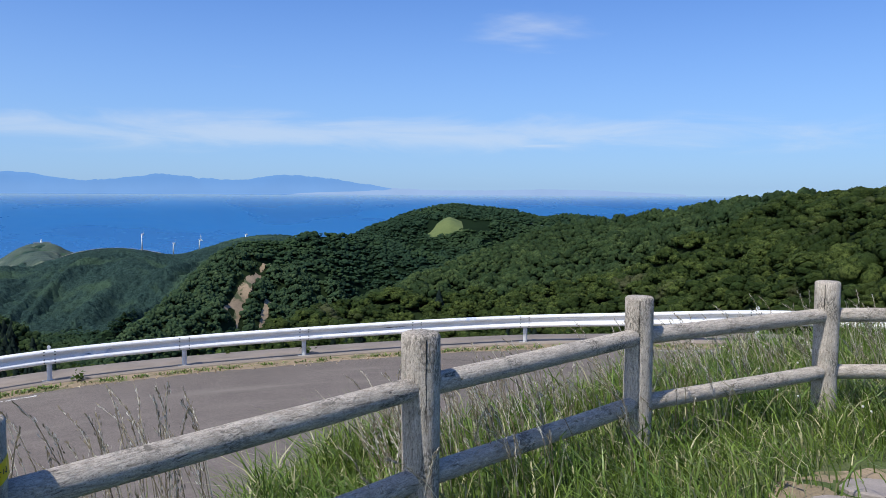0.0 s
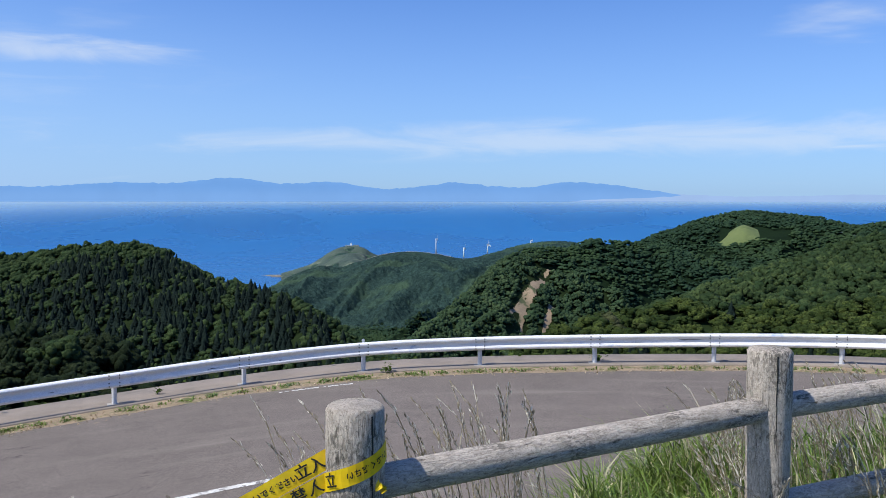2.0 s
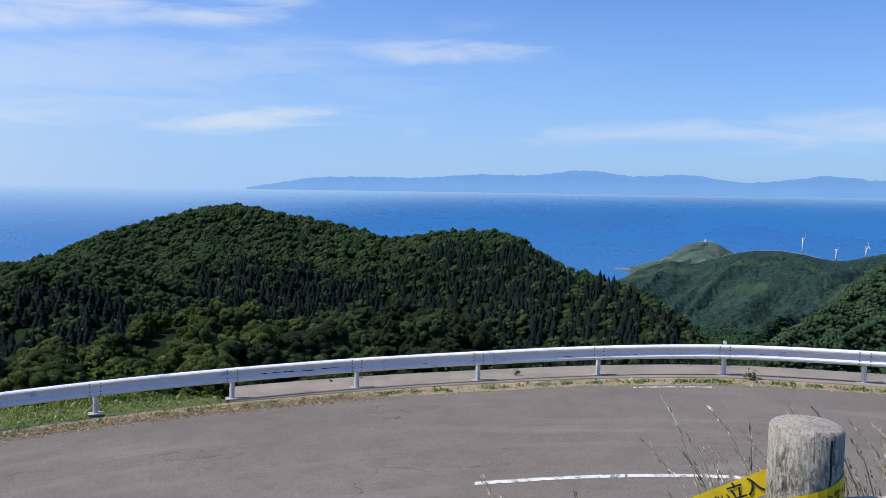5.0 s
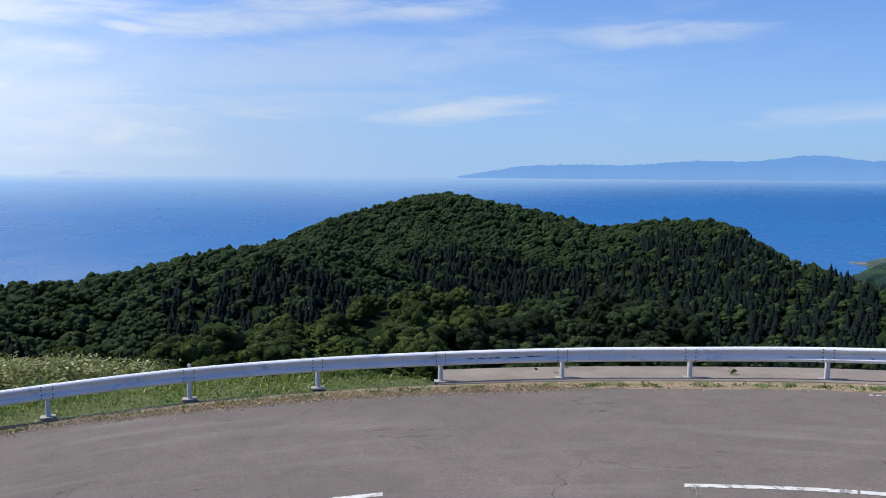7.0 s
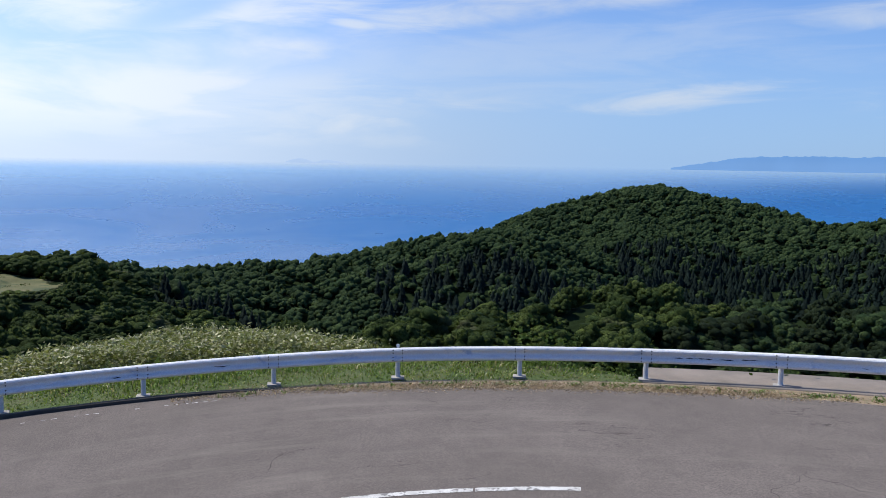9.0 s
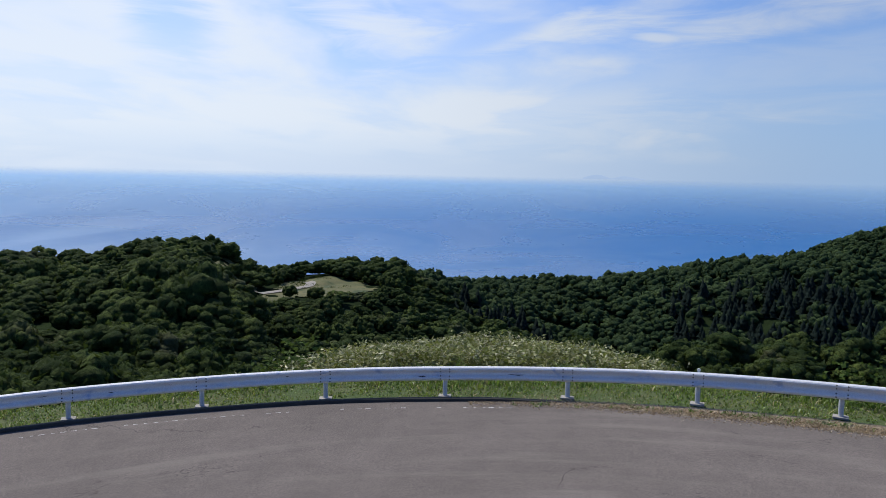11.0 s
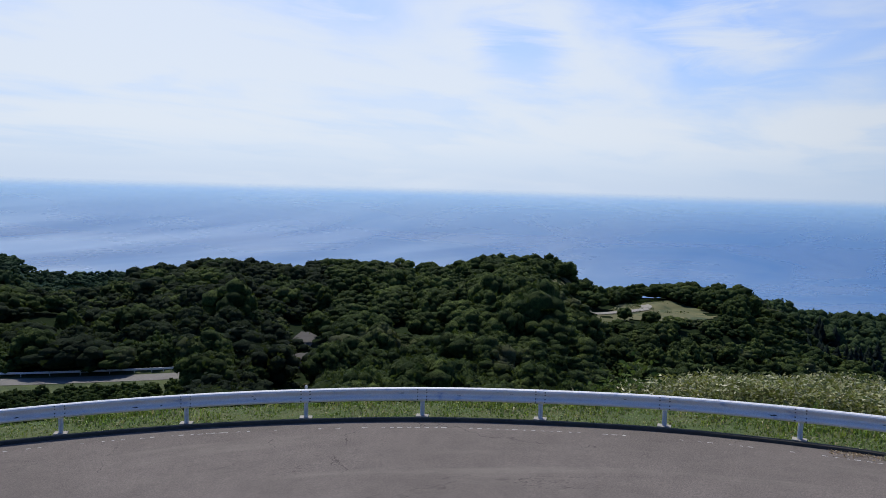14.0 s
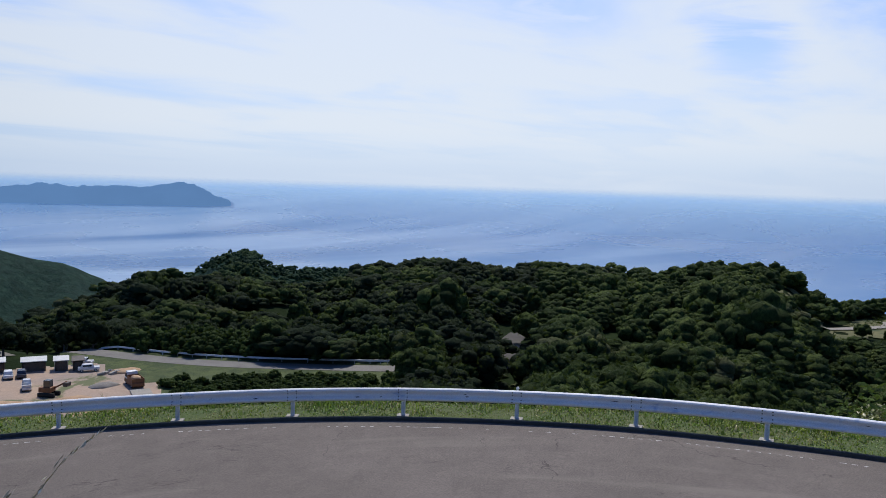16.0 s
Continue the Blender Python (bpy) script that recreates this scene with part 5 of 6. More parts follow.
def build_ridge_woods():
    """The closed canopy of the far ridge, crown by crown only a few metres of relief."""
    az, r = np.linspace(3, 38.6, 330), np.linspace(1470, 2240, 165)
    A, R = np.meshgrid(az, r, indexing="ij")
    P = on_land(A, R)
    x, y = P[..., 0], P[..., 1]
    crown = 1 - np.abs(fbm(x / 10, y / 10, 2, 0.6)) * 1.6
    P[..., 2] += (0.4 + 7.0 * crown + 5.0 * fbm(x / 70, y / 70, 3)) * (1 - 0.9 * open_crest(A, R))
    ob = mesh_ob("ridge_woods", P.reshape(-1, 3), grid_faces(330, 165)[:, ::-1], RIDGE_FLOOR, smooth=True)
    tagged(ob, "blue-green wooded slopes of the far ridge", "woods", kind="stuff")


build_ridge_woods()
drape("landslip", 10.5, 17, 640, 815, 120, 70, scar_mask, SCAR, 0.8, "bare brown landslip scar on the wooded slope", "landslip")
def build_mound():
    """A grassy hump with a long low tail; its crest rises out of the woods."""
    k = np.array([(-3.6, -2.66), (-3.0, -2.46), (-2.4, -2.3), (-1.8, -2.1), (-1.1, -1.8), (-0.6, -1.64), (-0.2, -1.74), (0.2, -2.02), (0.7, -2.39), (1.1, -2.6)])
    az = np.linspace(-3.6, 1.1, 60)
    el = curve(az, k[:, 0], k[:, 1])
    rows = []
    for f in np.linspace(0, 1.3, 14):
        rad = 1246 + 62 * f
        foot = -3.1
        e = foot + (el - foot) * min(f, 1) ** 0.6 * (1 if f <= 1 else 1 - (f - 1) * 2) + 0.03 * fbm(az * 3, az * 0 + f * 4, 3) * (f < 0.95)
        t = np.radians(az)
        rows.append(np.stack([-rad * np.sin(t), rad * np.cos(t), EYE + rad * np.tan(np.radians(e))], -1))
    ob = mesh_ob("meadow_mound", np.stack(rows, 1).reshape(-1, 3), grid_faces(60, 14)[:, ::-1], MEADOW, smooth=True)
    tagged(ob, "pale green grassy mound between the woods", "meadow", kind="structure")


build_mound()
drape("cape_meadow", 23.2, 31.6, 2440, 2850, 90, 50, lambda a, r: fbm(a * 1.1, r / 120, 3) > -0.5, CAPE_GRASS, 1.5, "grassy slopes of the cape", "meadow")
drape("bend_meadow", 99.6, 109.0, 243, 294, 70, 40, clearing, DRY_MEADOW, 0.25, "dry grass clearing beside the road bend", "meadow")
drape("bend_bank", 106.0, 113.0, 238, 300, 50, 44, lambda a, r: (fbm(a * 1.2, r / 5, 3) > -0.4) & ((r < 257) | (a > 108.4)), DRY_MEADOW, 0.2, "grassy bank below the road bend", "meadow")
for a, r, da, dr in ((23.6, 2150, 0.9, 26), (21.9, 2090, 0.7, 18), (20.0, 2120, 0.8, 16), (25.6, 1900, 0.5, 16), (-6.9, 1330, 0.9, 18), (-8.6, 1370, 0.5, 14)):
    drape("bare_track", a - da, a + da, r - dr, r + dr, 14, 8, lambda A, R, a=a, r=r, da=da, dr=dr: np.abs((R - r) / dr - 0.6 * np.sin((A - a) / da * 2)) < 0.3, CAPE_GRASS, 2.6, "pale bare track on the far ridge", "track")


def ribbon(name, pts, width, mat, lift, label, category, steps=10, zs=None):
    """A road along a plan line, laid on the land."""
    C = []
    p = [Vector((*q, 0)) for q in pts]
    for i in range(len(p) - 1):
        a, b, c, d = (p[max(0, min(len(p) - 1, j))] for j in (i - 1, i, i + 1, i + 2))
        for s in range(steps):
            f = s / steps
            C.append(0.5 * ((2 * b) + (c - a) * f + (2 * a - 5 * b + 4 * c - d) * f * f + (-a + 3 * b - 3 * c + d) * f**3))
    C.append(p[-1])
    V = []
    for i, c in enumerate(C):
        t = (C[min(i + 1, len(C) - 1)] - C[max(i - 1, 0)]).normalized()
        n = Vector((-t.y, t.x, 0))
        for w in (-0.5, -0.25, 0, 0.25, 0.5):
            q = c + n * w * width
            V.append(q)
    V = np.array([v[:] for v in V])
    az, r = np.degrees(np.arctan2(-V[:, 0], V[:, 1])), np.hypot(V[:, 0], V[:, 1])
    V[:, 2] = terrain(az, r) + lift
    mid = V[2::5, 2]
    V[:, 2] = np.maximum(np.repeat(mid, 5), V[:, 2])
    ob = mesh_ob(name, V, grid_faces(len(C), 5), mat, smooth=True)
    return tagged(ob, label, category, kind="structure"), C


FAR_ROAD = material("pale_far_asphalt", (0.165, 0.155, 0.145), 0.9, spread=(0.20, 0.19, 0.175), scale=0.3, fine=5)
DULL_ROAD = material("dull_asphalt", (0.105, 0.10, 0.095), 0.9, spread=(0.085, 0.08, 0.076), scale=0.3, fine=5, spec=0.1)
PALE_ROAD = material("pale_gravel_road", (0.33, 0.305, 0.265), 0.9, spread=(0.27, 0.25, 0.22), scale=0.3, fine=5)
lower_road, LOWER_LINE = ribbon("road_lower", LOWER_ROAD, 4.6, FAR_ROAD, 0.12, "grey asphalt road on the slope below", "road")


def polar(az, r):
    return (-r * math.sin(radians(az)), r * math.cos(radians(az)))


ribbon("road_bend", [polar(112.2, 243), polar(109.9, 249), polar(107.8, 256), polar(106.0, 264), polar(104.9, 272), polar(105.1, 279)], 3.4, PALE_ROAD, 0.5, "pale road bend on the wooded ridge", "road")
ribbon("road_upper", [polar(129.9, 164), polar(129.6, 176), polar(129.2, 188), polar(128.6, 200)], 5.0, DULL_ROAD, 0.12, "short stretch of road between trees", "road")


ribbon("road_ridge", [polar(25.6, 2168), polar(24.6, 2172), polar(23.6, 2178), polar(22.4, 2176), polar(21.3, 2160), polar(20.3, 2128), polar(19.4, 2090)], 5.0, PALE_ROAD, 3.0, "pale track along the crest of the far ridge", "road")


def build_lower_rail():
    rail = empty("guard_rail", None, "white steel guard rail along the lower road", "guardrail")
    line = [c for c in LOWER_LINE if -160 < c.y < -100 and c.x > -112][::2]
    pts = []
    for i, c in enumerate(line):
        t = (line[min(i + 1, len(line) - 1)] - line[max(i - 1, 0)]).normalized()
        n = Vector((-t.y, t.x, 0))
        q = c + (n if n.dot(c) > 0 else -n) * 3.6
        az, r = math.degrees(math.atan2(-q.x, q.y)), math.hypot(q.x, q.y)
        pts.append(Vector((q.x, q.y, float(terrain(az, r)))))
    for a, b in zip(pts, pts[1:]):
        d = b - a
        bm = bmesh.new()
        box(bm, (0.09, d.length, 0.36), Matrix.Translation((a + b) / 2 + Vector((0, 0, 0.72))) @ d.to_track_quat("Y", "Z").to_matrix().to_4x4(), 0.02)
        part("beam", bm, STEEL, rail)
    for a in pts:
        bm = bmesh.new()
        cyl(bm, 0.07, 0.07, 0.85, Matrix.Translation(a + Vector((0, 0, -0.05))), 8)
        part("post", bm, ZINC, rail)


build_lower_rail()


# ---- grass and small plants ----
def blades(base, height, width, rnd, lean=0.35, wind=(-0.25, 0.1), segs=2):
    """Bent blades of grass as narrow strips; base: N x 3 feet."""
    n = len(base)
    a = rnd.uniform(0, 2 * math.pi, n)
    side = np.stack([np.cos(a), np.sin(a), 0 * a], 1) * (width / 2)[:, None]
    b = rnd.uniform(0, 2 * math.pi, n)
    droop = rnd.uniform(0.08, 0.75, n)
    bend = np.stack([np.cos(b), np.sin(b)], 1) * (rnd.uniform(0.1, 1.0, n) * lean * height)[:, None] + np.array(wind)[None] * height[:, None] * rnd.uniform(0.3, 1.2, (n, 1))
    V, per = [], 0
    for s in range(segs + 1):
        f = s / segs
        c = base.copy()
        c[:, :2] += bend * f**2
        c[:, 2] += height * (f - droop * f**3)
        if s < segs:
            w = 1 - 0.35 * f
            V += [c - side * w, c + side * w]
        else:
            V.append(c)
    P = np.stack(V, 1)
    k = P.shape[1]
    tris = []
    for s in range(segs - 1):
        o = 2 * s
        tris += [[o, o + 1, o + 3], [o, o + 3, o + 2]]
    o = 2 * (segs - 1)
    tris.append([o, o + 1, o + 2])
    F = (np.array(tris)[None] + (np.arange(n) * k)[:, None, None]).reshape(-1, 3)
    return P.reshape(-1, 3), F


def sow(a0, a1, r0f, r1f, density, seed):
    """Random feet between two radii."""
    rnd = np.random.RandomState(seed)
    az = rnd.uniform(a0, a1, int(density * 6000))
    lo, hi = r0f(az), r1f(az)
    r = np.sqrt(lo**2 + rnd.rand(len(az)) * (hi**2 - lo**2))
    return az, r, rnd


def build_meadow():
    # terrace and bank round the fence
    rnd = np.random.RandomState(91)
    n = 122000
    az = rnd.uniform(-46, 62, n)
    r = np.sqrt(rnd.uniform(1.3**2, 12.5**2, n))
    az, r = np.concatenate([az, rnd.uniform(3, 29, 15000)]), np.concatenate([r, rnd.uniform(3.0, 6.2, 15000)])
    n = len(az)
    x, y = -r * np.sin(np.radians(az)), r * np.cos(np.radians(az))
    past = x * -math.sin(radians(FENCE_AZ)) + y * math.cos(radians(FENCE_AZ)) - FENCE_OFF
    ok = (r < inner_r(az) + 0.25) & ~((x > 1.5) & (past < -2.1) & (y < 4.75)) & ~((x > 1.9) & (y < 4.6) & (past < -1.55)) & ~((x > 1.75) & (y < 4.75) & (past < -0.5) & (rnd.rand(n) < 0.85))
    ok &= (past > -1.0) | (az < 16)
    ok &= rnd.rand(n) < np.where(r < 7.5, 1.0, 0.8)
    az, r, past = az[ok], r[ok], past[ok]
    base = on_land(az, r, -0.02)
    tuft = 0.85 + 0.75 * fbm(base[:, 0] * 1.9, base[:, 1] * 1.9, 3)
    h = rnd.uniform(0.14, 0.42, len(az)) * tuft * np.where(past > 0.1, 1.25, 1.0) * np.where(az > 36, 0.75, 1.0)
    w = rnd.uniform(0.005, 0.014, len(az))
    V, F = blades(base, h, w, rnd, 0.95, (-0.22, 0.08), 3)
    ob = mesh_ob("meadow_grass", V, F, GRASS)
    tagged(ob, "lush green uncut grass round the fence", "grass", kind="stuff")
    # short turf over the rest of the terrace
    n = 9000
    a2, r2 = rnd.uniform(-180, 180, n), np.sqrt(rnd.uniform(0.2, 42, n))
    x2, y2 = -r2 * np.sin(np.radians(a2)), r2 * np.cos(np.radians(a2))
    bare = (np.hypot((x2 - 2.67) / 1.2, (y2 - 4.02) / 0.8) < 1) | ((a2 > -46) & (a2 < 62) & (r2 > 2.2))
    base = on_land(a2[~bare], r2[~bare], -0.02)
    V, F = blades(base, rnd.uniform(0.05, 0.14, len(base)), rnd.uniform(0.014, 0.03, len(base)), rnd, 1.2, (0, 0), 2)
    tagged(mesh_ob("short_turf", V, F, GRASS), "short trodden grass on the terrace", "grass", kind="stuff")
    # flowering stalks with hanging heads
    az = np.concatenate([rnd.uniform(-34, 4, 440), rnd.normal(21, 3.2, 70), rnd.normal(31, 2.2, 18), rnd.normal(2, 2.0, 26), rnd.uniform(38, 46, 14), rnd.uniform(144, 163, 12)])
    past = np.concatenate([rnd.uniform(0.1, 1.6, 440), rnd.uniform(0.3, 0.9, 70), rnd.uniform(0.25, 0.6, 18), rnd.uniform(0.3, 1.2, 26), rnd.uniform(0.2, 0.7, 14), rnd.uniform(0, 0.2, 12)])
    r = (FENCE_OFF + past) / np.cos(np.radians(np.clip(az - FENCE_AZ, -67, 0)))
    late = az > 120
    r = np.where(late, rnd.uniform(2.5, 2.9, len(az)), r)
    base = on_land(az, r, -0.02)
    h = rnd.uniform(0.55, 0.95, len(az)) * np.where(az < 8, 0.68, 1.0)
    h = np.where((az > 36) & ~late, h * 0.72, h)
    h = np.where(late, rnd.uniform(0.60, 0.86, len(az)), h)
    V, F = [], []
    m = 0
    wind = Vector((-0.30, 0.12, 0))
    for i in range(len(az)):
        p, hh = Vector(base[i]), h[i]
        lean = wind * rnd.uniform(0.3, 1.3) + Vector((rnd.normal(0, 0.13), rnd.normal(0, 0.13), 0))
        pts = [p + Vector((0, 0, hh * f)) + lean * hh * f * f for f in (0, 0.35, 0.7, 0.88, 1.0)]
        pts[-1].z -= 0.05 * hh
        thick = 0.0019
        for q in range(len(pts) - 1):
            for side in (Vector((thick, 0, 0)), Vector((0, thick, 0))):
                V += [pts[q] - side, pts[q] + side, pts[q + 1] + side, pts[q + 1] - side]
                F.append((m, m + 1, m + 2, m + 3))
                m += 4
        stem = (pts[4] - pts[2]).normalized()
        full = rnd.uniform(0.6, 1.5)
        for g in range(40):
            f = g / 39
            c = pts[2].lerp(pts[3], f / 0.6) if f < 0.6 else pts[3].lerp(pts[4], (f - 0.6) / 0.4)
            body = 0.002 + 0.0042 * math.sin(math.pi * min(1, f * 0.85 + 0.15)) * full
            c = c + Vector((rnd.normal(0, body), rnd.normal(0, body), 0))
            d = (stem + Vector((rnd.normal(0, 0.17), rnd.normal(0, 0.17), rnd.normal(0, 0.12)))).normalized() * rnd.uniform(0.014, 0.028)
            o = d.cross(Vector((rnd.normal(0, 1), rnd.normal(0, 1), 0.3))).normalized() * rnd.uniform(0.0016, 0.0030)
            V += [c, c + d * 0.5 + o, c + d, c + d * 0.5 - o]
            F.append((m, m + 1, m + 2, m + 3))
            m += 4
    ob = mesh_ob("flowering_grass", np.array([v[:] for v in V]), np.array(F), STALK)
    tagged(ob, "tall dry flowering grass stalks leaning in the wind", "grass", kind="stuff")
    # clover heads in the lawn
    bm = bmesh.new()
    for _ in range(26):
        a, q = rnd.uniform(-31, -17), rnd.uniform(5.6, 8.0)
        c = on_land(np.array([a]), np.array([q]), rnd.uniform(0.16, 0.32))[0]
        bmesh.ops.create_icosphere(bm, subdivisions=1, radius=rnd.uniform(0.006, 0.010), matrix=Matrix.Translation(c))
    me = bpy.data.meshes.new("clover_flowers")
    bm.to_mesh(me)
    bm.free()
    me.materials.append(FLOWER)
    tagged(new("clover_flowers", me), "small white clover flowers in the grass", "flowers", kind="stuff")


build_meadow()


def build_verge():
    rnd = np.random.RandomState(17)
    n = 52000
    az = rnd.uniform(61, 168, n)
    out = rnd.rand(n) ** 0.8
    lo = np.where(az < 74, -0.75, -0.24)
    r = rail_r(az) + lo + out * 4.6
    base = on_land(az, r, -0.02)
    tuft = 0.75 + 0.6 * fbm(base[:, 0] * 0.9, base[:, 1] * 0.9, 3)
    tall = 1 + 1.1 * smoothstep(0.25, 0.5, fbm(base[:, 0] * 0.7 + 5, base[:, 1] * 0.7, 2)) * (rnd.rand(n) < 0.5)
    h = rnd.uniform(0.09, 0.25, n) * tall * tuft * (0.55 + 0.9 * np.clip((r - rail_r(az)) / 2.0, 0, 1))
    V, F = blades(base, h, rnd.uniform(0.018, 0.042, n), rnd, 1.1, (0.1, 0.1), 2)
    tagged(mesh_ob("verge_grass", V, F, VERGE), "sunlit rough grass on the roadside verge", "grass", kind="stuff")
    # weeds in the seam between asphalt and slab
    n = 9000
    az = rnd.uniform(-40, 90, n)
    clump = fbm(az * 1.3, az * 0 + 2.0, 3)
    ok = rnd.rand(n) < np.clip(0.35 + clump * 1.6, 0.04, 1)
    az = az[ok]
    r = rail_r(az) - 0.62 + rnd.normal(0, 0.10, len(az))
    a = np.radians(az)
    base = np.stack([-r * np.sin(a), r * np.cos(a), road_z(az) + 0.0], 1)
    V, F = blades(base, rnd.uniform(0.03, 0.14, len(az)), rnd.uniform(0.02, 0.05, len(az)), rnd, 1.4, (0, 0), 2)
    tagged(mesh_ob("roadside_weeds", V, F, GRASS), "low weeds in the seam beside the asphalt", "weeds", kind="stuff")
    # dead grass and litter along the asphalt edge
    n = 13000
    az = rnd.uniform(-30, 84, n)
    az = np.where((az < 48) & (rnd.rand(n) < 0.6), rnd.uniform(50, 90, n), az)
    az = np.where(rnd.rand(n) < 0.5, rnd.uniform(52, 93, n), az)
    r = rail_r(az) - 0.80 + 0.36 * smoothstep(78, 88, az) + rnd.normal(0, 0.2, n)
    a = np.radians(az)
    base = np.stack([-r * np.sin(a), r * np.cos(a), road_z(az) + 0.02], 1)
    V, F = blades(base, rnd.uniform(0.015, 0.055, n), rnd.uniform(0.014, 0.034, n), rnd, 2.6, (0, 0), 2)
    tagged(mesh_ob("dead_grass", V, F, LITTER), "dead grass and litter along the asphalt", "litter", kind="stuff")


build_verge()


def leaves_on(base, n_each, spread, size, rnd, aspect=0.3, up=0.5):
    """Broad leaves in bunches over given feet."""
    n = len(base) * n_each
    c = np.repeat(base, n_each, 0) + rnd.normal(0, 1, (n, 3)) * spread
    d = rnd.normal(0, 1, (n, 3))
    d[:, 2] = d[:, 2] * 0.5 + up * 0.4
    d /= np.linalg.norm(d, axis=1, keepdims=True)
    s = np.cross(d, rnd.normal(0, 1, (n, 3)) + [0, 0, 1.5])
    s /= np.linalg.norm(s, axis=1, keepdims=True) + 1e-9
    ln = rnd.uniform(0.6, 1.3, (n, 1)) * size
    V = np.stack([c, c + d * ln * 0.45 + s * ln * aspect * 0.5, c + d * ln, c + d * ln * 0.45 - s * ln * aspect * 0.5], 1).reshape(-1, 3)
    F = np.arange(4 * n).reshape(-1, 4)
    return V, F


def build_bushes():
    rnd = np.random.RandomState(23)
    # bamboo grass on the hump outside the bend
    n = 6800
    az = rnd.uniform(70, 114, n)
    r = rnd.uniform(25.2, 36.5, n)
    edge = 25.4 + 1.2 * fbm(az / 3, az * 0, 3)
    ok = (r > edge) & ((az - 91) ** 2 / 310 + (r - 30) ** 2 / 60 < 1)
    az, r = az[ok], r[ok]
    base = on_land(az, r)
    top = rnd.uniform(0.05, 0.52, len(az)) * (0.8 + 0.8 * fbm(base[:, 0] / 1.3, base[:, 1] / 1.3, 3))
    base[:, 2] += top
    V, F = leaves_on(base, 14, np.array([0.17, 0.17, 0.10]), 0.165, rnd, 0.42, 0.3)
    tagged(mesh_ob("bamboo_grass", V, F, SASA), "pale green dwarf bamboo thicket beyond the guard rail", "shrub", kind="stuff")
    # leafy shrubs just behind the slab and on the bank below
    n = 420
    az = np.concatenate([rnd.uniform(-28, 60, 300), rnd.uniform(14, 17, 40), rnd.uniform(8.5, 12, 30), rnd.uniform(62, 70, 50)])
    r = rail_r(az) + rnd.uniform(1.35, 3.4, n)
    base = on_land(az, r)
    base[:, 2] += rnd.uniform(0.1, 0.9, n)
    V, F = leaves_on(base, 26, np.array([0.26, 0.26, 0.2]), 0.13, rnd, 0.7, 0.9)
    tagged(mesh_ob("bank_shrubs", V, F, SHRUB), "leafy green shrubs on the bank behind the slab", "shrub", kind="stuff")
    # a dark belt of bushes on the slope below the verge
    n = 900
    az = rnd.uniform(104, 168, n)
    r = rail_r(az) + rnd.uniform(4.5, 9.5, n)
    base = on_land(az, r)
    base[:, 2] += rnd.uniform(0.1, 1.4, n) * (0.6 + 0.6 * fbm(az / 2, r / 3, 3))
    V, F = leaves_on(base, 22, np.array([0.34, 0.34, 0.26]), 0.2, rnd, 0.55, 0.8)
    tagged(mesh_ob("slope_bushes", V, F, SHRUB), "low dark green bushes below the verge", "shrub", kind="stuff")
    # bushes in front of the lower road
    bush_t = [dome_crown(q, 9, 1, 80, 0.15, (0.28, 0.48)) for q in (61, 62, 63)]
    n = 1900
    az = rnd.uniform(131, 153.6, n)
    r = rnd.uniform(90, 137, n)
    clump = fbm(az / 2.4 + 4, r / 14, 3) > -0.05 + 0.1 * smoothstep(149, 153, az) - 0.4 * (r > 116) * (az < 150)
    az, r = az[clump], r[clump]
    size = rnd.uniform(0.8, 2.0, len(az)) * np.where(r > 122, 0.66, 1.0)
    plant("roadside_bushes", bush_t, az, r, size, size * rnd.uniform(0.7, 1.2, len(az)), rnd, THICKET, 0.2, "dense green bushes beside the lower road")
    # thicket on the far side of the lower road
    feet = []
    for c in LOWER_LINE:
        for q in range(9):
            away = rnd.uniform(6.4, 14.0)
            d = Vector((c.x, c.y, 0)).normalized()
            p = c + d * away + Vector((rnd.normal(0, 1.2), rnd.normal(0, 1.2), 0))
            feet.append((math.degrees(math.atan2(-p.x, p.y)), math.hypot(p.x, p.y), away))
    feet = np.array(feet)
    feet = feet[(feet[:, 0] > 133) & (feet[:, 0] < 157)]
    size = rnd.uniform(1.0, 2.0, len(feet)) * np.clip((feet[:, 2] - 2.0) / 5.0, 0.5, 1.3)
    plant("road_thicket", bush_t, feet[:, 0], feet[:, 1], size, size * rnd.uniform(0.8, 1.4, len(feet)), rnd, THICKET, 0.2, "dark green thicket along the lower road")
    # shrubs dotted over the clearing by the road bend
    az = np.concatenate([rnd.uniform(101, 108, 30), rnd.uniform(105, 111.5, 50)])
    r = np.concatenate([rnd.uniform(262, 291, 30), rnd.uniform(233, 246, 50)])
    base = on_land(az, r)
    base[:, 2] += rnd.uniform(0.1, 0.5, 80)
    V, F = leaves_on(base, 40, np.array([0.7, 0.7, 0.3]), 0.45, rnd, 0.7, 0.8)
    tagged(mesh_ob("clearing_shrubs", V, F, THICKET), "scattered green shrubs on the clearing", "shrub", kind="stuff")
    # two small weeds that grow on the slab
    for az, off, s in ((24.6, -0.25, 0.16), (9.6, 0.3, 0.2), (40.4, 0.35, 0.12)):
        a = radians(az)
        q = float(rail_r(np.array(az))) + off
        b = np.array([[-q * math.sin(a), q * math.cos(a), float(road_z(np.array(az))) + 0.03 + s * 0.5]])
        V, F = leaves_on(b, 40, np.array([s * 0.4, s * 0.4, s * 0.35]), s * 0.6, rnd, 0.6, 0.9)
        tagged(mesh_ob("weed", V, F, SHRUB), "small leafy weed growing on the slab", "weed", "weeds on the slab", "stuff")


build_bushes()


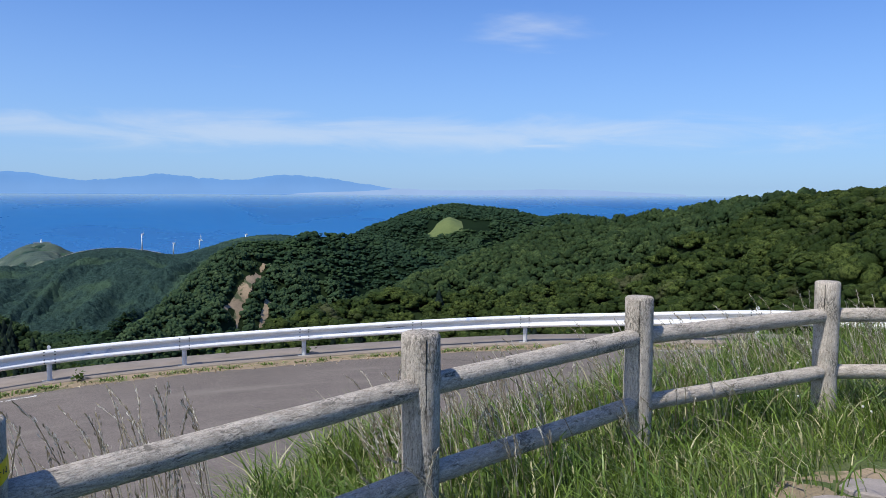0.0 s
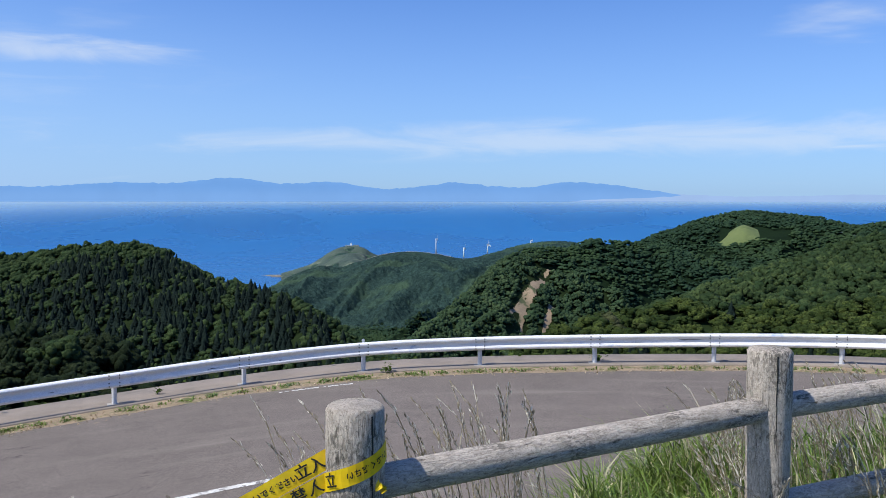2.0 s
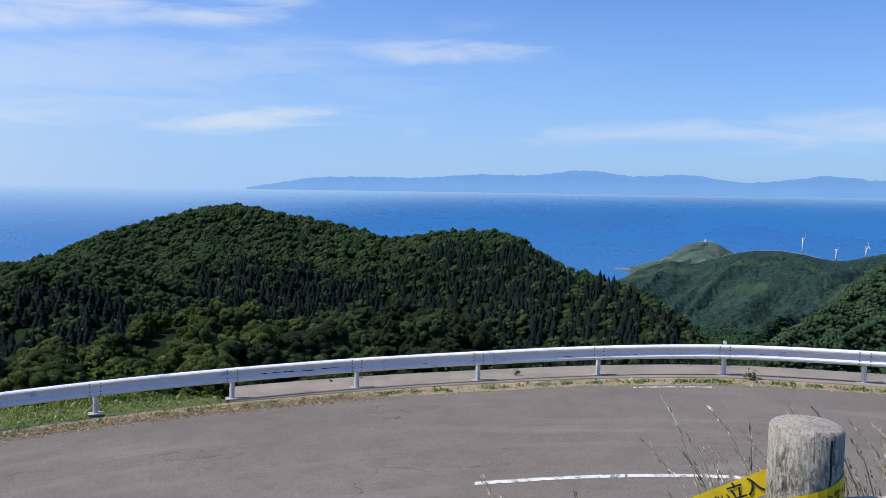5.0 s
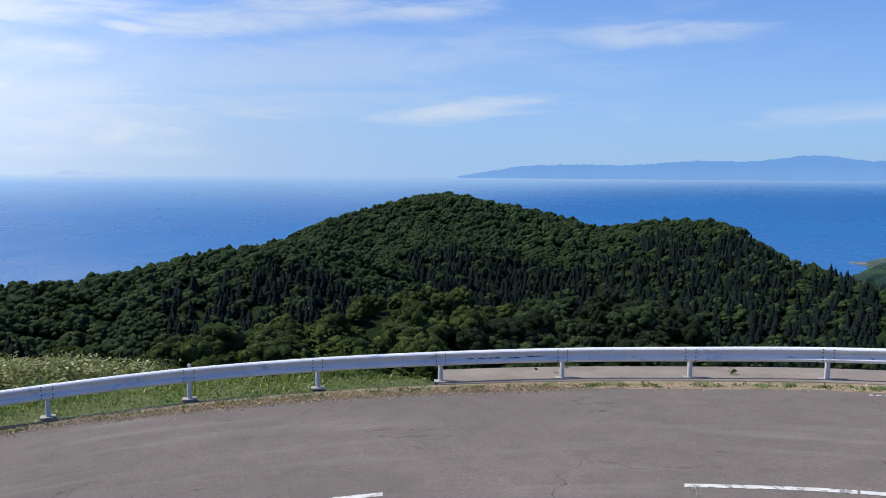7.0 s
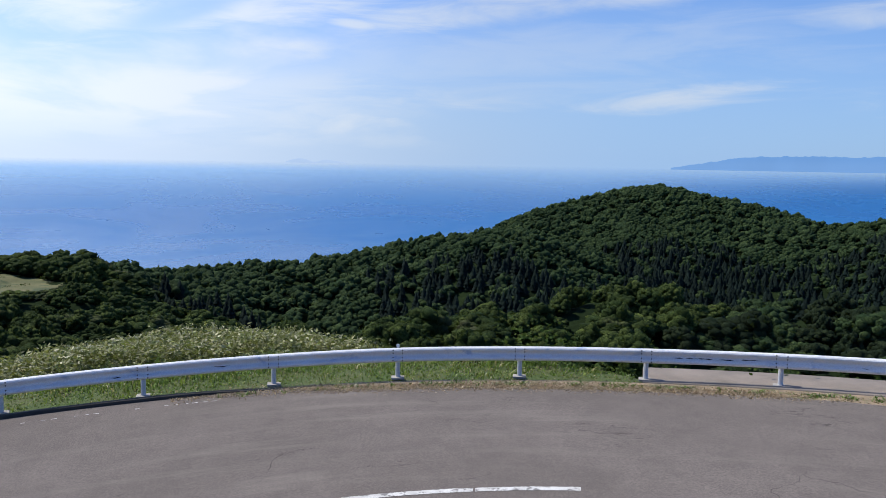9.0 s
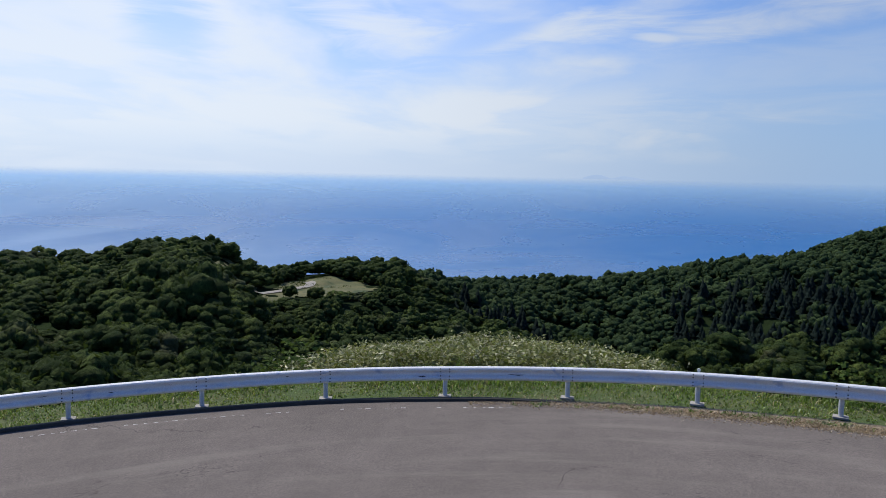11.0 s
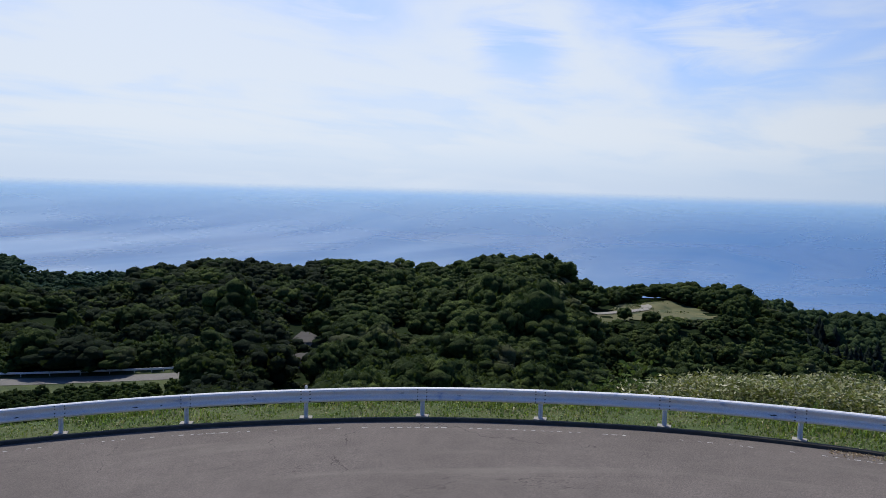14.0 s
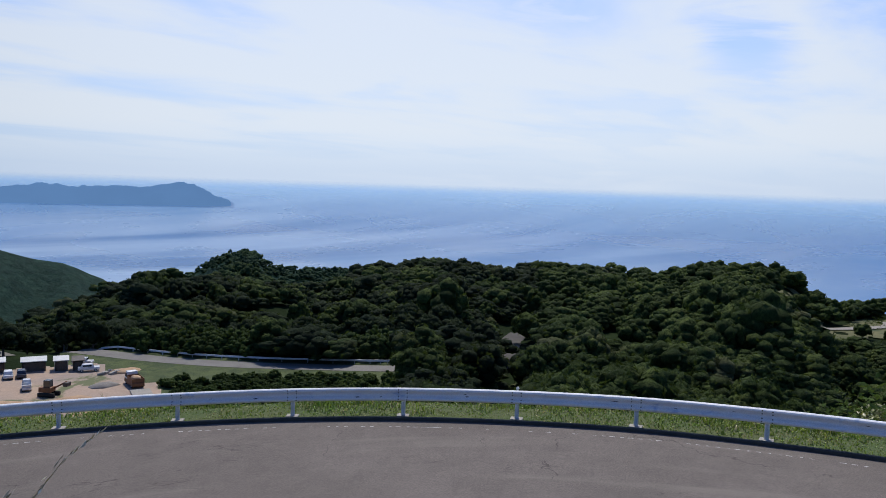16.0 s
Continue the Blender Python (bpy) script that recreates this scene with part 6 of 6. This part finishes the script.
def build_flagstones():
    rnd = random.Random(4)
    gx, gy = np.meshgrid(np.linspace(1.45, 3.9, 30), np.linspace(3.2, 4.85, 20), indexing="ij")
    gz = PLATFORM + 0.006 + 0.018 * fbm(gx * 3, gy * 3, 3) - 0.06 * smoothstep(0.75, 1.0, np.hypot((gx - 2.67) / 1.22, (gy - 4.02) / 0.82))
    bare = mesh_ob("bare_soil", np.stack([gx, gy, gz], -1).reshape(-1, 3), grid_faces(30, 20)[:, ::-1], SOIL, smooth=True)
    tagged(bare, "trodden bare soil with dry litter round the flagstones", "soil", kind="structure")
    path = empty("flagstone_path", pose(2.4, 4.1, PLATFORM), "worn flagstones sunk in the grass", "paving")
    for i, (x, y, w, d) in enumerate(((0.02, 0.17, 0.42, 0.30), (0.48, 0.28, 0.44, 0.36), (-0.34, -0.06, 0.30, 0.26), (0.25, -0.2, 0.5, 0.36), (0.8, -0.05, 0.46, 0.4), (-0.2, -0.42, 0.4, 0.3), (0.95, 0.42, 0.4, 0.3))):
        bm = bmesh.new()
        rim = [(math.cos(a) * w / 2 * rnd.uniform(0.85, 1.12), math.sin(a) * d / 2 * rnd.uniform(0.85, 1.12)) for a in [k * math.pi / 5 + 0.3 for k in range(10)]]
        rings = [[bm.verts.new((px * s, py * s, z)) for px, py in rim] for s, z in ((1.0, -0.05), (1.0, -0.01), (0.95, 0.0))]
        for lo, hi in zip(rings, rings[1:]):
            for j in range(10):
                bm.faces.new((lo[j], lo[(j + 1) % 10], hi[(j + 1) % 10], hi[j]))
        bm.faces.new(rings[-1])
        bmesh.ops.recalc_face_normals(bm, faces=bm.faces)
        st = part("flagstone", bm, FLAGSTONE, path)
        st.location = (x, y, 0.03)


build_flagstones()


# ---- warning tape tied to the end post ----
def build_tape():
    tape = empty("warning_tape", pose(-1.29, 2.15, 4.5), "yellow warning tape with black print tied round the end post", "tape")
    inv = tape.matrix_world.inverted()
    end = Vector((-2.45, 1.52, 3.90))
    wide = 0.058

    def strip_of(name, centres, up, mat):
        bm = bmesh.new()
        rows = [(bm.verts.new(c + u * wide / 2), bm.verts.new(c - u * wide / 2)) for c, u in zip(centres, up)]
        for a, b in zip(rows, rows[1:]):
            bm.faces.new((a[0], a[1], b[1], b[0]))
        bmesh.ops.recalc_face_normals(bm, faces=bm.faces)
        ob = part(name, bm, mat, tape)
        ob.matrix_parent_inverse = inv
        return ob

    def lay_text(text, at, along, normal, size, mirror, parent):
        cu = bpy.data.curves.new("lettering", "FONT")
        cu.body, cu.size, cu.extrude, cu.align_x, cu.align_y = text, size, 0.0002, "CENTER", "CENTER"
        cu.offset = 0.0006
        cu.materials.append(INK)
        ob = new("lettering", cu)
        x = along.normalized() * (-1 if mirror else 1)
        z = normal.normalized()
        y = z.cross(along.normalized()).normalized()
        m = Matrix(((x.x, y.x, z.x), (x.y, y.y, z.y), (x.z, y.z, z.z))).to_4x4()
        m.translation = at + z * 0.0015
        ob.parent = parent
        ob.matrix_parent_inverse = parent.matrix_world.inverted()
        ob.matrix_basis = m
        return ob

    eye_side = Vector((0.42, -0.90, 0.12)).normalized()
    # far run, from the back of the post down to the stake
    a = Vector((-1.335, 2.165, 4.535))
    run = end + Vector((0.0, 0.02, 0.02)) - a
    along = run.normalized()
    n1 = (eye_side - along * eye_side.dot(along)).normalized()
    u1 = n1.cross(along).normalized()
    if u1.z < 0:
        u1 = -u1
    steps = [a + run * (i / 14) + u1 * (-0.02 * math.sin(math.pi * i / 14)) for i in range(15)]
    back = strip_of("tape_run", steps, [u1] * 15, TAPE)
    fwd = -along  # reading direction, up towards the post
    for text, f, size, dy in (("立入", 0.082, 0.048, 0.0), ("入らないでください", 0.19, 0.0245, 0.0), ("立入禁止", 0.33, 0.048, 0.0), ("入らないでください", 0.47, 0.0245, 0), ("立入禁止", 0.61, 0.048, 0.0), ("入らないでください", 0.75, 0.0245, 0)):
        i = f * 14
        p = steps[int(i)].lerp(steps[int(i) + 1], i - int(i))
        lay_text(text, p + n1 * 0.001, fwd, n1, size, False, back)
    # near run: once round the front of the post, then down beside the first, its print reversed
    front, ups = [], []
    cx, cy = -1.29, 2.15
    for i in range(13):
        ang = radians(18 - i * 13.5)
        zc = 4.548 - 0.0082 * i
        front.append(Vector((cx + 0.0925 * math.cos(ang), cy + 0.0925 * math.sin(ang), zc)))
        ups.append(Vector((-0.05, 0, 1)).normalized())
    start = front[-1]
    run2 = end - start
    al2 = run2.normalized()
    n2 = (eye_side - al2 * eye_side.dot(al2)).normalized()
    u2 = n2.cross(al2).normalized()
    u2 = u2 if u2.z > 0 else -u2
    straight = [start + run2 * (i / 12) + u2 * (-0.03 * math.sin(math.pi * i / 12)) for i in range(1, 13)]
    near = strip_of("tape_loop", front + straight, ups + [ups[-1].lerp(u2, min(1, (i + 1) / 3)).normalized() for i in range(12)], TAPE)
    for text, f, size in (("入", 0.022, 0.048), ("禁", 0.062, 0.048), ("止", 0.102, 0.048), ("入らないでください", 0.24, 0.0245), ("立入禁止", 0.38, 0.048), ("入らないでください", 0.54, 0.0245)):
        i = f * 12 - 1
        p = straight[max(0, int(i))].lerp(straight[int(i) + 1], i - int(i))
        lay_text(text, p + n2 * 0.002, -al2, n2, size, True, near)
    # reversed small print on the part that lies on the post
    for j, ch in enumerate("立いさだくでい"):
        i = 9.7 if j == 0 else 7.8 - j * 1.05
        c = front[int(i)].lerp(front[int(i) + 1], i - int(i))
        out = Vector((c.x - cx, c.y - cy, 0)).normalized()
        al = (front[int(i)] - front[int(i) + 1]).normalized()
        lay_text(ch, c + out * 0.0015, al, out, 0.024 if j else 0.048, True, near)
    # the knot and the stake that holds the other end
    bm = bmesh.new()
    rnd = random.Random(9)
    for _ in range(5):
        v0 = Vector((cx + 0.10, cy - 0.02, 4.45)) + Vector([rnd.uniform(-0.018, 0.018) for _ in range(3)])
        t = Vector([rnd.uniform(-1, 1) for _ in range(3)]).normalized() * rnd.uniform(0.018, 0.034)
        o = t.orthogonal().normalized() * rnd.uniform(0.006, 0.011)
        q = [bm.verts.new(v0 - t * 0.5 - o), bm.verts.new(v0 + t * 0.5 - o), bm.verts.new(v0 + t * 0.5 + o), bm.verts.new(v0 - t * 0.5 + o)]
        bm.faces.new(q)
    knot = part("knot", bm, TAPE, tape, "crumpled yellow knot")
    knot.matrix_parent_inverse = inv
    stake = part("stake", log_mesh(0.022, 0.42, 3.3, 0.01, 10, 4), LOG, tape, "short wooden stake", True)
    stake.matrix_parent_inverse = inv
    stake.matrix_basis = pose(-2.46, 1.51, 3.55)


build_tape()


# ---- wind turbines and the cape ----
def build_turbine(az, r, tower, blade, turn, group):
    p = on_land(np.array([az]), np.array([float(r)]))[0]
    t = empty("wind_turbine", pose(p[0], p[1], p[2] - 1, 0, 0, turn), "white three-bladed wind turbine on the far ridge", "wind turbine", group)
    bm = bmesh.new()
    cyl(bm, 1.7, 1.0, tower, None, 20)
    part("tower", bm, WHITE, t, smooth=True)
    bm = bmesh.new()
    box(bm, (2.2, 6.0, 2.4), Matrix.Translation((0, -0.8, tower + 0.9)), 0.5)
    part("nacelle", bm, WHITE, t)
    bm = bmesh.new()
    cyl(bm, 1.0, 0.3, 1.8, Matrix.Translation((0, -3.6, tower + 0.9)) @ pose(0, 0, 0, 90, 0, 0), 14)
    hub = part("hub", bm, WHITE, t)
    for b in range(3):
        bm = bmesh.new()
        prev = None
        m = Matrix.Translation((0, -4.4, tower + 0.9)) @ pose(0, 0, 0, 0, 120 * b + 8, 0)
        for s in range(6):
            f = s / 5
            c, th = 0.55 + 1.2 * math.sin(min(1, f * 3.2) * math.pi / 2) * (1 - f) + 0.2, 0.34 * (1 - f) + 0.06
            ring = [bm.verts.new(m @ Vector((c * ca, th * sa, f * blade))) for ca, sa in ((1, 0), (0.2, 1), (-0.7, 0.4), (-0.7, -0.4), (0.2, -1))]
            if prev:
                for j in range(5):
                    bm.faces.new((prev[j], prev[(j + 1) % 5], ring[(j + 1) % 5], ring[j]))
            prev = ring
        bm.faces.new(prev)
        bmesh.ops.recalc_face_normals(bm, faces=bm.faces)
        part("blade", bm, WHITE, t)


for az, r, tower, blade, turn in ((20.6, 2140, 42, 15, 105), (18.6, 2075, 30, 12, 98), (16.9, 2130, 30, 12, 132), (13.8, 2130, 13, 7, 100)):
    build_turbine(az, r, tower, blade, turn, "wind turbines on the ridge")


def build_lighthouse():
    p = on_land(np.array([26.6]), np.array([2775.0]))[0]
    t = empty("lighthouse", pose(p[0], p[1], p[2] - 1, 0, 0, 26), "white lighthouse with low buildings on the cape", "lighthouse")
    bm = bmesh.new()
    cyl(bm, 3.2, 2.6, 11, Matrix.Translation((-3, 0, 0)), 18)
    tower = part("tower", bm, WHITE, t, smooth=True)
    bm = bmesh.new()
    cyl(bm, 2.2, 2.2, 2.6, Matrix.Translation((-3, 0, 11)), 14)
    cyl(bm, 2.6, 0.2, 1.6, Matrix.Translation((-3, 0, 13.6)), 14)
    part("lantern", bm, ZINC, t)
    for x, w, h in ((12, 22, 5.5), (-17, 16, 4.5)):
        bm = bmesh.new()
        box(bm, (w, 9, h), Matrix.Translation((x, 0, h / 2)), 0.2)
        wing = part("building", bm, WHITE, t)
        bm = bmesh.new()
        box(bm, (w + 1, 10, 0.8), Matrix.Translation((x, 0, h + 0.4)), 0.1)
        part("roof", bm, CONCRETE, t)
    # a single white house by the valley mouth
    p = on_land(np.array([31.3]), np.array([1560.0]))[0]
    h = empty("house", pose(p[0], p[1], p[2] - 0.5, 0, 0, 31), "small white house at the valley mouth", "house")
    bm = bmesh.new()
    box(bm, (11, 8, 6), Matrix.Translation((0, 0, 3)), 0.1)
    part("wall", bm, WHITE, h)
    bm = bmesh.new()
    vs = [bm.verts.new(v) for v in ((-6, -4.6, 6), (6, -4.6, 6), (6, 4.6, 6), (-6, 4.6, 6), (-6, 0, 8.6), (6, 0, 8.6))]
    for f in ((0, 1, 5, 4), (2, 3, 4, 5), (0, 4, 3), (1, 2, 5), (3, 2, 1, 0)):
        bm.faces.new([vs[i] for i in f])
    part("roof", bm, WHITE, h)
    # rocks in the water off the cape
    rnd = random.Random(3)
    for i, (az, r, s) in enumerate(((31.7, 2700, 16), (32.3, 2720, 12), (32.0, 2690, 9), (32.9, 2740, 7), (31.2, 2680, 14))):
        v, f = lump(2, 60 + i, 0.5, 1.4)
        q = polar(az, r)
        tagged(mesh_ob("shore_rock", v * [s * 1.8, s, s * 0.55] + [q[0], q[1], SEA_Z + 1], f, ROCK), "dark rock in the surf off the cape", "rock", "rocks off the cape")


build_lighthouse()


# ---- building ground beside the lower road ----
TIN = material("dark_tin", (0.10, 0.085, 0.075), 0.6, 0.2, scale=1, fine=12, stain=(0.2, 0.12, 0.07), stain_scale=0.9)
PALE_ROOF = material("pale_sheet_roof", (0.62, 0.62, 0.60), 0.5, spread=(0.5, 0.5, 0.48), scale=0.7, fine=9)
RUBBER = material("tyre_rubber", (0.02, 0.02, 0.02), 0.8)
CAR_WHITE = material("white_car_paint", (0.78, 0.78, 0.78), 0.25, scale=1, bump=0.0, spec=0.6)
CAR_DARK = material("dark_blue_car_paint", (0.03, 0.04, 0.07), 0.25, scale=1, bump=0.0, spec=0.6)
CAR_BROWN = material("rusty_orange_paint", (0.24, 0.10, 0.04), 0.6, scale=1, spread=(0.15, 0.07, 0.03))
CAR_GLASS = material("dark_window_glass", (0.03, 0.04, 0.05), 0.08, scale=1, bump=0.0, spec=0.8)
GRAVEL = material("grey_gravel_heap", (0.25, 0.23, 0.21), 0.95, scale=1, fine=14, bump=0.9, bump_dist=0.05)
DUG = material("orange_dug_soil", (0.46, 0.30, 0.18), 0.95, spread=(0.36, 0.25, 0.16), scale=0.6, fine=8, bump=0.9, bump_dist=0.1)
lot_mask = lambda a, r: (r < 155 - 3 * fbm(a, r * 0 + 1, 2)) & (r > 101 + 4 * fbm(a * 1.5, r * 0, 2)) & (a > 153.6 + 0.5 * fbm(r / 6, a * 0, 2)) & ~((r > 148) & (a < 157.2)) & ~((r > 138) & (a < 155.6))
drape("roadside_meadow", 133, 160, 98, 166, 100, 60, None, ROADSIDE, 0.07, "rough grass between the building ground and the lower road", "meadow")
drape("building_ground", 152, 178, 96, 160, 110, 70, lot_mask, DIRT, 0.15, "bare sandy building ground", "yard")


def spot(az, r, turn=0.0):
    """A pose on the building ground, turned relative to the line from the viewpoint."""
    p = on_land(np.array([float(az)]), np.array([float(r)]), 0.15)[0]
    return pose(p[0], p[1], p[2], 0, 0, az + turn)


def vehicle(name, m, label, paint, kind, category):
    """Front along local -y. kind: hatch, pickup or tipper."""
    v = empty(name, m @ Matrix.Scale(0.88, 4), label, category, "vehicles on the building ground")
    L, Wd = {"hatch": (3.9, 1.65), "pickup": (3.6, 1.5), "tipper": (5.6, 2.2)}[kind]
    body_h = 0.55 if kind != "tipper" else 0.7
    bm = bmesh.new()
    box(bm, (Wd, L, body_h), Matrix.Translation((0, 0, 0.35 + body_h / 2)), 0.12)
    body = part("body", bm, paint, v)
    cab_y, cab_l, cab_h = {"hatch": (0.25, 2.4, 0.62), "pickup": (-0.95, 1.3, 0.85), "tipper": (-1.8, 1.6, 1.35)}[kind]
    bm = bmesh.new()
    vs = box(bm, (Wd * 0.94, cab_l, cab_h), Matrix.Translation((0, cab_y, 0.35 + body_h + cab_h / 2 - 0.02)), 0.1)
    for q in vs:
        if q.co.z > 0.35 + body_h + cab_h * 0.5:
            q.co.x *= 0.86
            q.co.y = cab_y + (q.co.y - cab_y) * 0.78
    cab = part("cabin", bm, paint if kind != "tipper" else CAR_WHITE, v)
    bm = bmesh.new()
    zc = 0.35 + body_h + cab_h * 0.5
    box(bm, (Wd * 0.80, 0.03, cab_h * 0.5), Matrix.Translation((0, cab_y - cab_l * 0.475, zc)) @ pose(0, 0, 0, -18, 0, 0), 0.01)
    part("windscreen", bm, CAR_GLASS, cab)
    for sx in (-1, 1):
        bm = bmesh.new()
        box(bm, (0.03, cab_l * 0.66, cab_h * 0.46), Matrix.Translation((sx * Wd * 0.455, cab_y, zc)) @ pose(0, 0, 0, 0, -8 * sx, 0), 0.01)
        part("side_window", bm, CAR_GLASS, cab)
        bm = bmesh.new()
        box(bm, (0.22, 0.06, 0.14), Matrix.Translation((sx * Wd * 0.36, -L / 2, 0.72)), 0.02)
        part("headlight", bm, REFLECTOR, v)
        for sy in (-0.32, 0.32):
            bm = bmesh.new()
            wr = 0.29 if kind != "tipper" else 0.42
            cyl(bm, wr, wr, 0.2, Matrix.Translation((sx * Wd * 0.44, sy * L, wr)) @ pose(0, 0, 0, 0, 90, 0) @ Matrix.Translation((0, 0, -0.1)), 14)
            wheel = part("wheel", bm, RUBBER, v)
            bm = bmesh.new()
            cyl(bm, wr * 0.55, wr * 0.5, 0.22, Matrix.Translation((sx * Wd * 0.445, sy * L, wr)) @ pose(0, 0, 0, 0, 90, 0) @ Matrix.Translation((0, 0, -0.11)), 10)
            part("rim", bm, ZINC, wheel)
    if kind in ("pickup", "tipper"):
        by, bl = (0.75, 1.9) if kind == "pickup" else (0.95, 3.3)
        z0 = 0.35 + body_h
        wall = 0.32 if kind == "pickup" else 0.75
        for nm, sz, at in (("tailboard", (Wd, 0.06, wall), (0, by + bl / 2, z0 + wall / 2)), ("headboard", (Wd, 0.06, wall * 1.2), (0, by - bl / 2, z0 + wall * 0.6)),
                           ("side_board", (0.06, bl, wall), (Wd / 2 - 0.03, by, z0 + wall / 2)), ("side_board", (0.06, bl, wall), (-Wd / 2 + 0.03, by, z0 + wall / 2))):
            bm = bmesh.new()
            box(bm, sz, Matrix.Translation(at), 0.015)
            part(nm, bm, paint, v)
        if kind == "tipper":
            vv, ff = lump(2, 71, 0.2, 1.5)
            mesh_ob("load", vv * [Wd * 0.42, bl * 0.45, 0.5] + [0, by, z0 + wall * 0.8], ff, DUG, v, True, "heaped brown soil")
    return v


def build_lot():
    for az, r, w, h, wallm, roofm, lab in ((164.15, 152.5, 5.0, 2.7, TIN, PALE_ROOF, "dark site shed with a pale roof"), (161.75, 152, 4.6, 2.5, TIN, PALE_ROOF, "long dark site shed with a pale roof"),
                                           (160.15, 151, 2.6, 2.6, PALE_ROOF, PALE_ROOF, "pale open-fronted site shed"), (159.15, 150.5, 2.0, 2.5, TIN, TIN, "small dark brown site shed")):
        w, h = w * 0.78, h * 0.72
        s = empty("site_shed", spot(az - 0.25, r), lab, "shed", "site sheds in a row")
        for nm, sz, at in (("back_wall", (w, 0.08, h), (0, 1.1, h / 2)), ("side_wall", (0.08, 2.3, h), (-w / 2, 0, h / 2)), ("side_wall", (0.08, 2.3, h), (w / 2, 0, h / 2))):
            bm = bmesh.new()
            box(bm, sz, Matrix.Translation(at), 0.01)
            part(nm, bm, wallm, s)
        # dark sheet; on the open-fronted shed it stands in for the shade inside
        bm = bmesh.new()
        box(bm, (w * 0.92, 0.06, h * 0.8), Matrix.Translation((0, -0.9, h * 0.4)), 0.01)
        dark_sheet = part("front_panel", bm, TIN, s)
        bm = bmesh.new()
        box(bm, (w + 0.5, 3.0, 0.14), Matrix.Translation((0, 0, h + 0.12)) @ pose(0, 0, 0, 5, 0, 0), 0.03)
        part("roof", bm, roofm, s)
    vehicle("car", spot(162.95, 147.5, 180), "white small car parked by the sheds", CAR_WHITE, "hatch", "car")
    vehicle("car", spot(162.2, 147.5, 180), "dark blue small car parked by the sheds", CAR_DARK, "hatch", "car")
    vehicle("car", spot(158.25, 148.5, 90), "white car parked sideways by the rubble", CAR_WHITE, "hatch", "car")
    vehicle("car", spot(158.6, 154.0, 70), "pale blue car parked behind the white one", CAR_WHITE, "hatch", "car")
    vehicle("pickup_truck", spot(161.9, 138.5, 180), "white small pickup on the sandy ground", CAR_WHITE, "pickup", "truck")
    vehicle("tipper_truck", spot(155.4, 136.5, 195), "rusty tipper truck loaded with brown soil", CAR_BROWN, "tipper", "truck")
    # a small tracked loader
    ld = empty("tracked_loader", spot(160.6, 133.5, 60), "dark tracked loader with a raised bucket", "excavator", "vehicles on the building ground")
    for sx in (-0.8, 0.8):
        bm = bmesh.new()
        box(bm, (0.45, 2.7, 0.65), Matrix.Translation((sx, 0, 0.33)), 0.2)
        part("track", bm, RUBBER, ld)
    bm = bmesh.new()
    box(bm, (1.5, 1.9, 0.8), Matrix.Translation((0, 0.3, 1.05)), 0.12)
    part("body", bm, CAR_BROWN, ld)
    bm = bmesh.new()
    box(bm, (1.0, 1.0, 1.1), Matrix.Translation((0, 0.1, 1.95)), 0.08)
    part("cabin", bm, CAR_GLASS, ld)
    bm = bmesh.new()
    box(bm, (0.22, 2.4, 0.25), Matrix.Translation((0.3, -1.6, 1.7)) @ pose(0, 0, 0, -28, 0, 0), 0.04)
    part("boom", bm, CAR_BROWN, ld)
    bm = bmesh.new()
    box(bm, (1.2, 0.7, 0.6), Matrix.Translation((0.3, -2.7, 1.9)), 0.1)
    part("bucket", bm, TIN, ld)
    # heaps and slabs
    rnd = random.Random(12)
    for i, (az, r, s, hgt, mat, lab) in enumerate(((162.7, 126, 6.0, 1.6, DUG, "heap of dug orange soil"), (164.5, 128, 6.5, 1.5, DUG, "heap of dug orange soil"), (159.3, 129, 3.4, 1.0, DUG, "heap of dug orange soil"),
                                                   (157.3, 137.5, 2.6, 0.8, GRAVEL, "low heap of grey gravel"), (156.0, 147, 3.0, 0.7, DUG, "low heap of brown soil"), (157.0, 121, 5.5, 1.2, DUG, "heap of dug orange soil"))):
        v, f = lump(2, 80 + i, 0.3, 1.6)
        p = on_land(np.array([az]), np.array([float(r)]))[0]
        tagged(mesh_ob("soil_heap", v * [s, s * 0.7, hgt] + p, f, mat, smooth=True), lab, "heap", "heaps on the building ground")
    for i, (az, r, w, d) in enumerate(((157.2, 146, 1.3, 0.8), (156.8, 145.2, 1.0, 1.1), (156.9, 147.4, 0.8, 0.6), (156.5, 146.4, 0.9, 0.7), (157.5, 145, 1.1, 0.5))):
        bm = bmesh.new()
        box(bm, (w, d, 0.35), pose(0, 0, 0.2, rnd.uniform(-14, 14), rnd.uniform(-14, 14), 0), 0.04)
        ob = part("broken_slab", bm, CONCRETE, None)
        ob.matrix_world = spot(az, r, rnd.uniform(0, 90))
        tagged(ob, "broken pale concrete slab on the rubble", "slab", "broken slabs")
    for i, (az, r, w, d) in enumerate(((154.9, 130.5, 3.0, 5.0), (154.35, 124.5, 2.6, 5.2), (153.9, 113, 2.4, 5.0), (154.5, 112, 2.2, 4.6))):
        bm = bmesh.new()
        box(bm, (w, d, 0.3), pose(0, 0, 0.1), 0.04)
        ob = part("ramp_slab", bm, PALE_ROAD, None)
        ob.matrix_world = spot(az, r, 8)
        tagged(ob, "pale concrete slab of the site ramp", "slab", "ramp slabs")


build_lot()
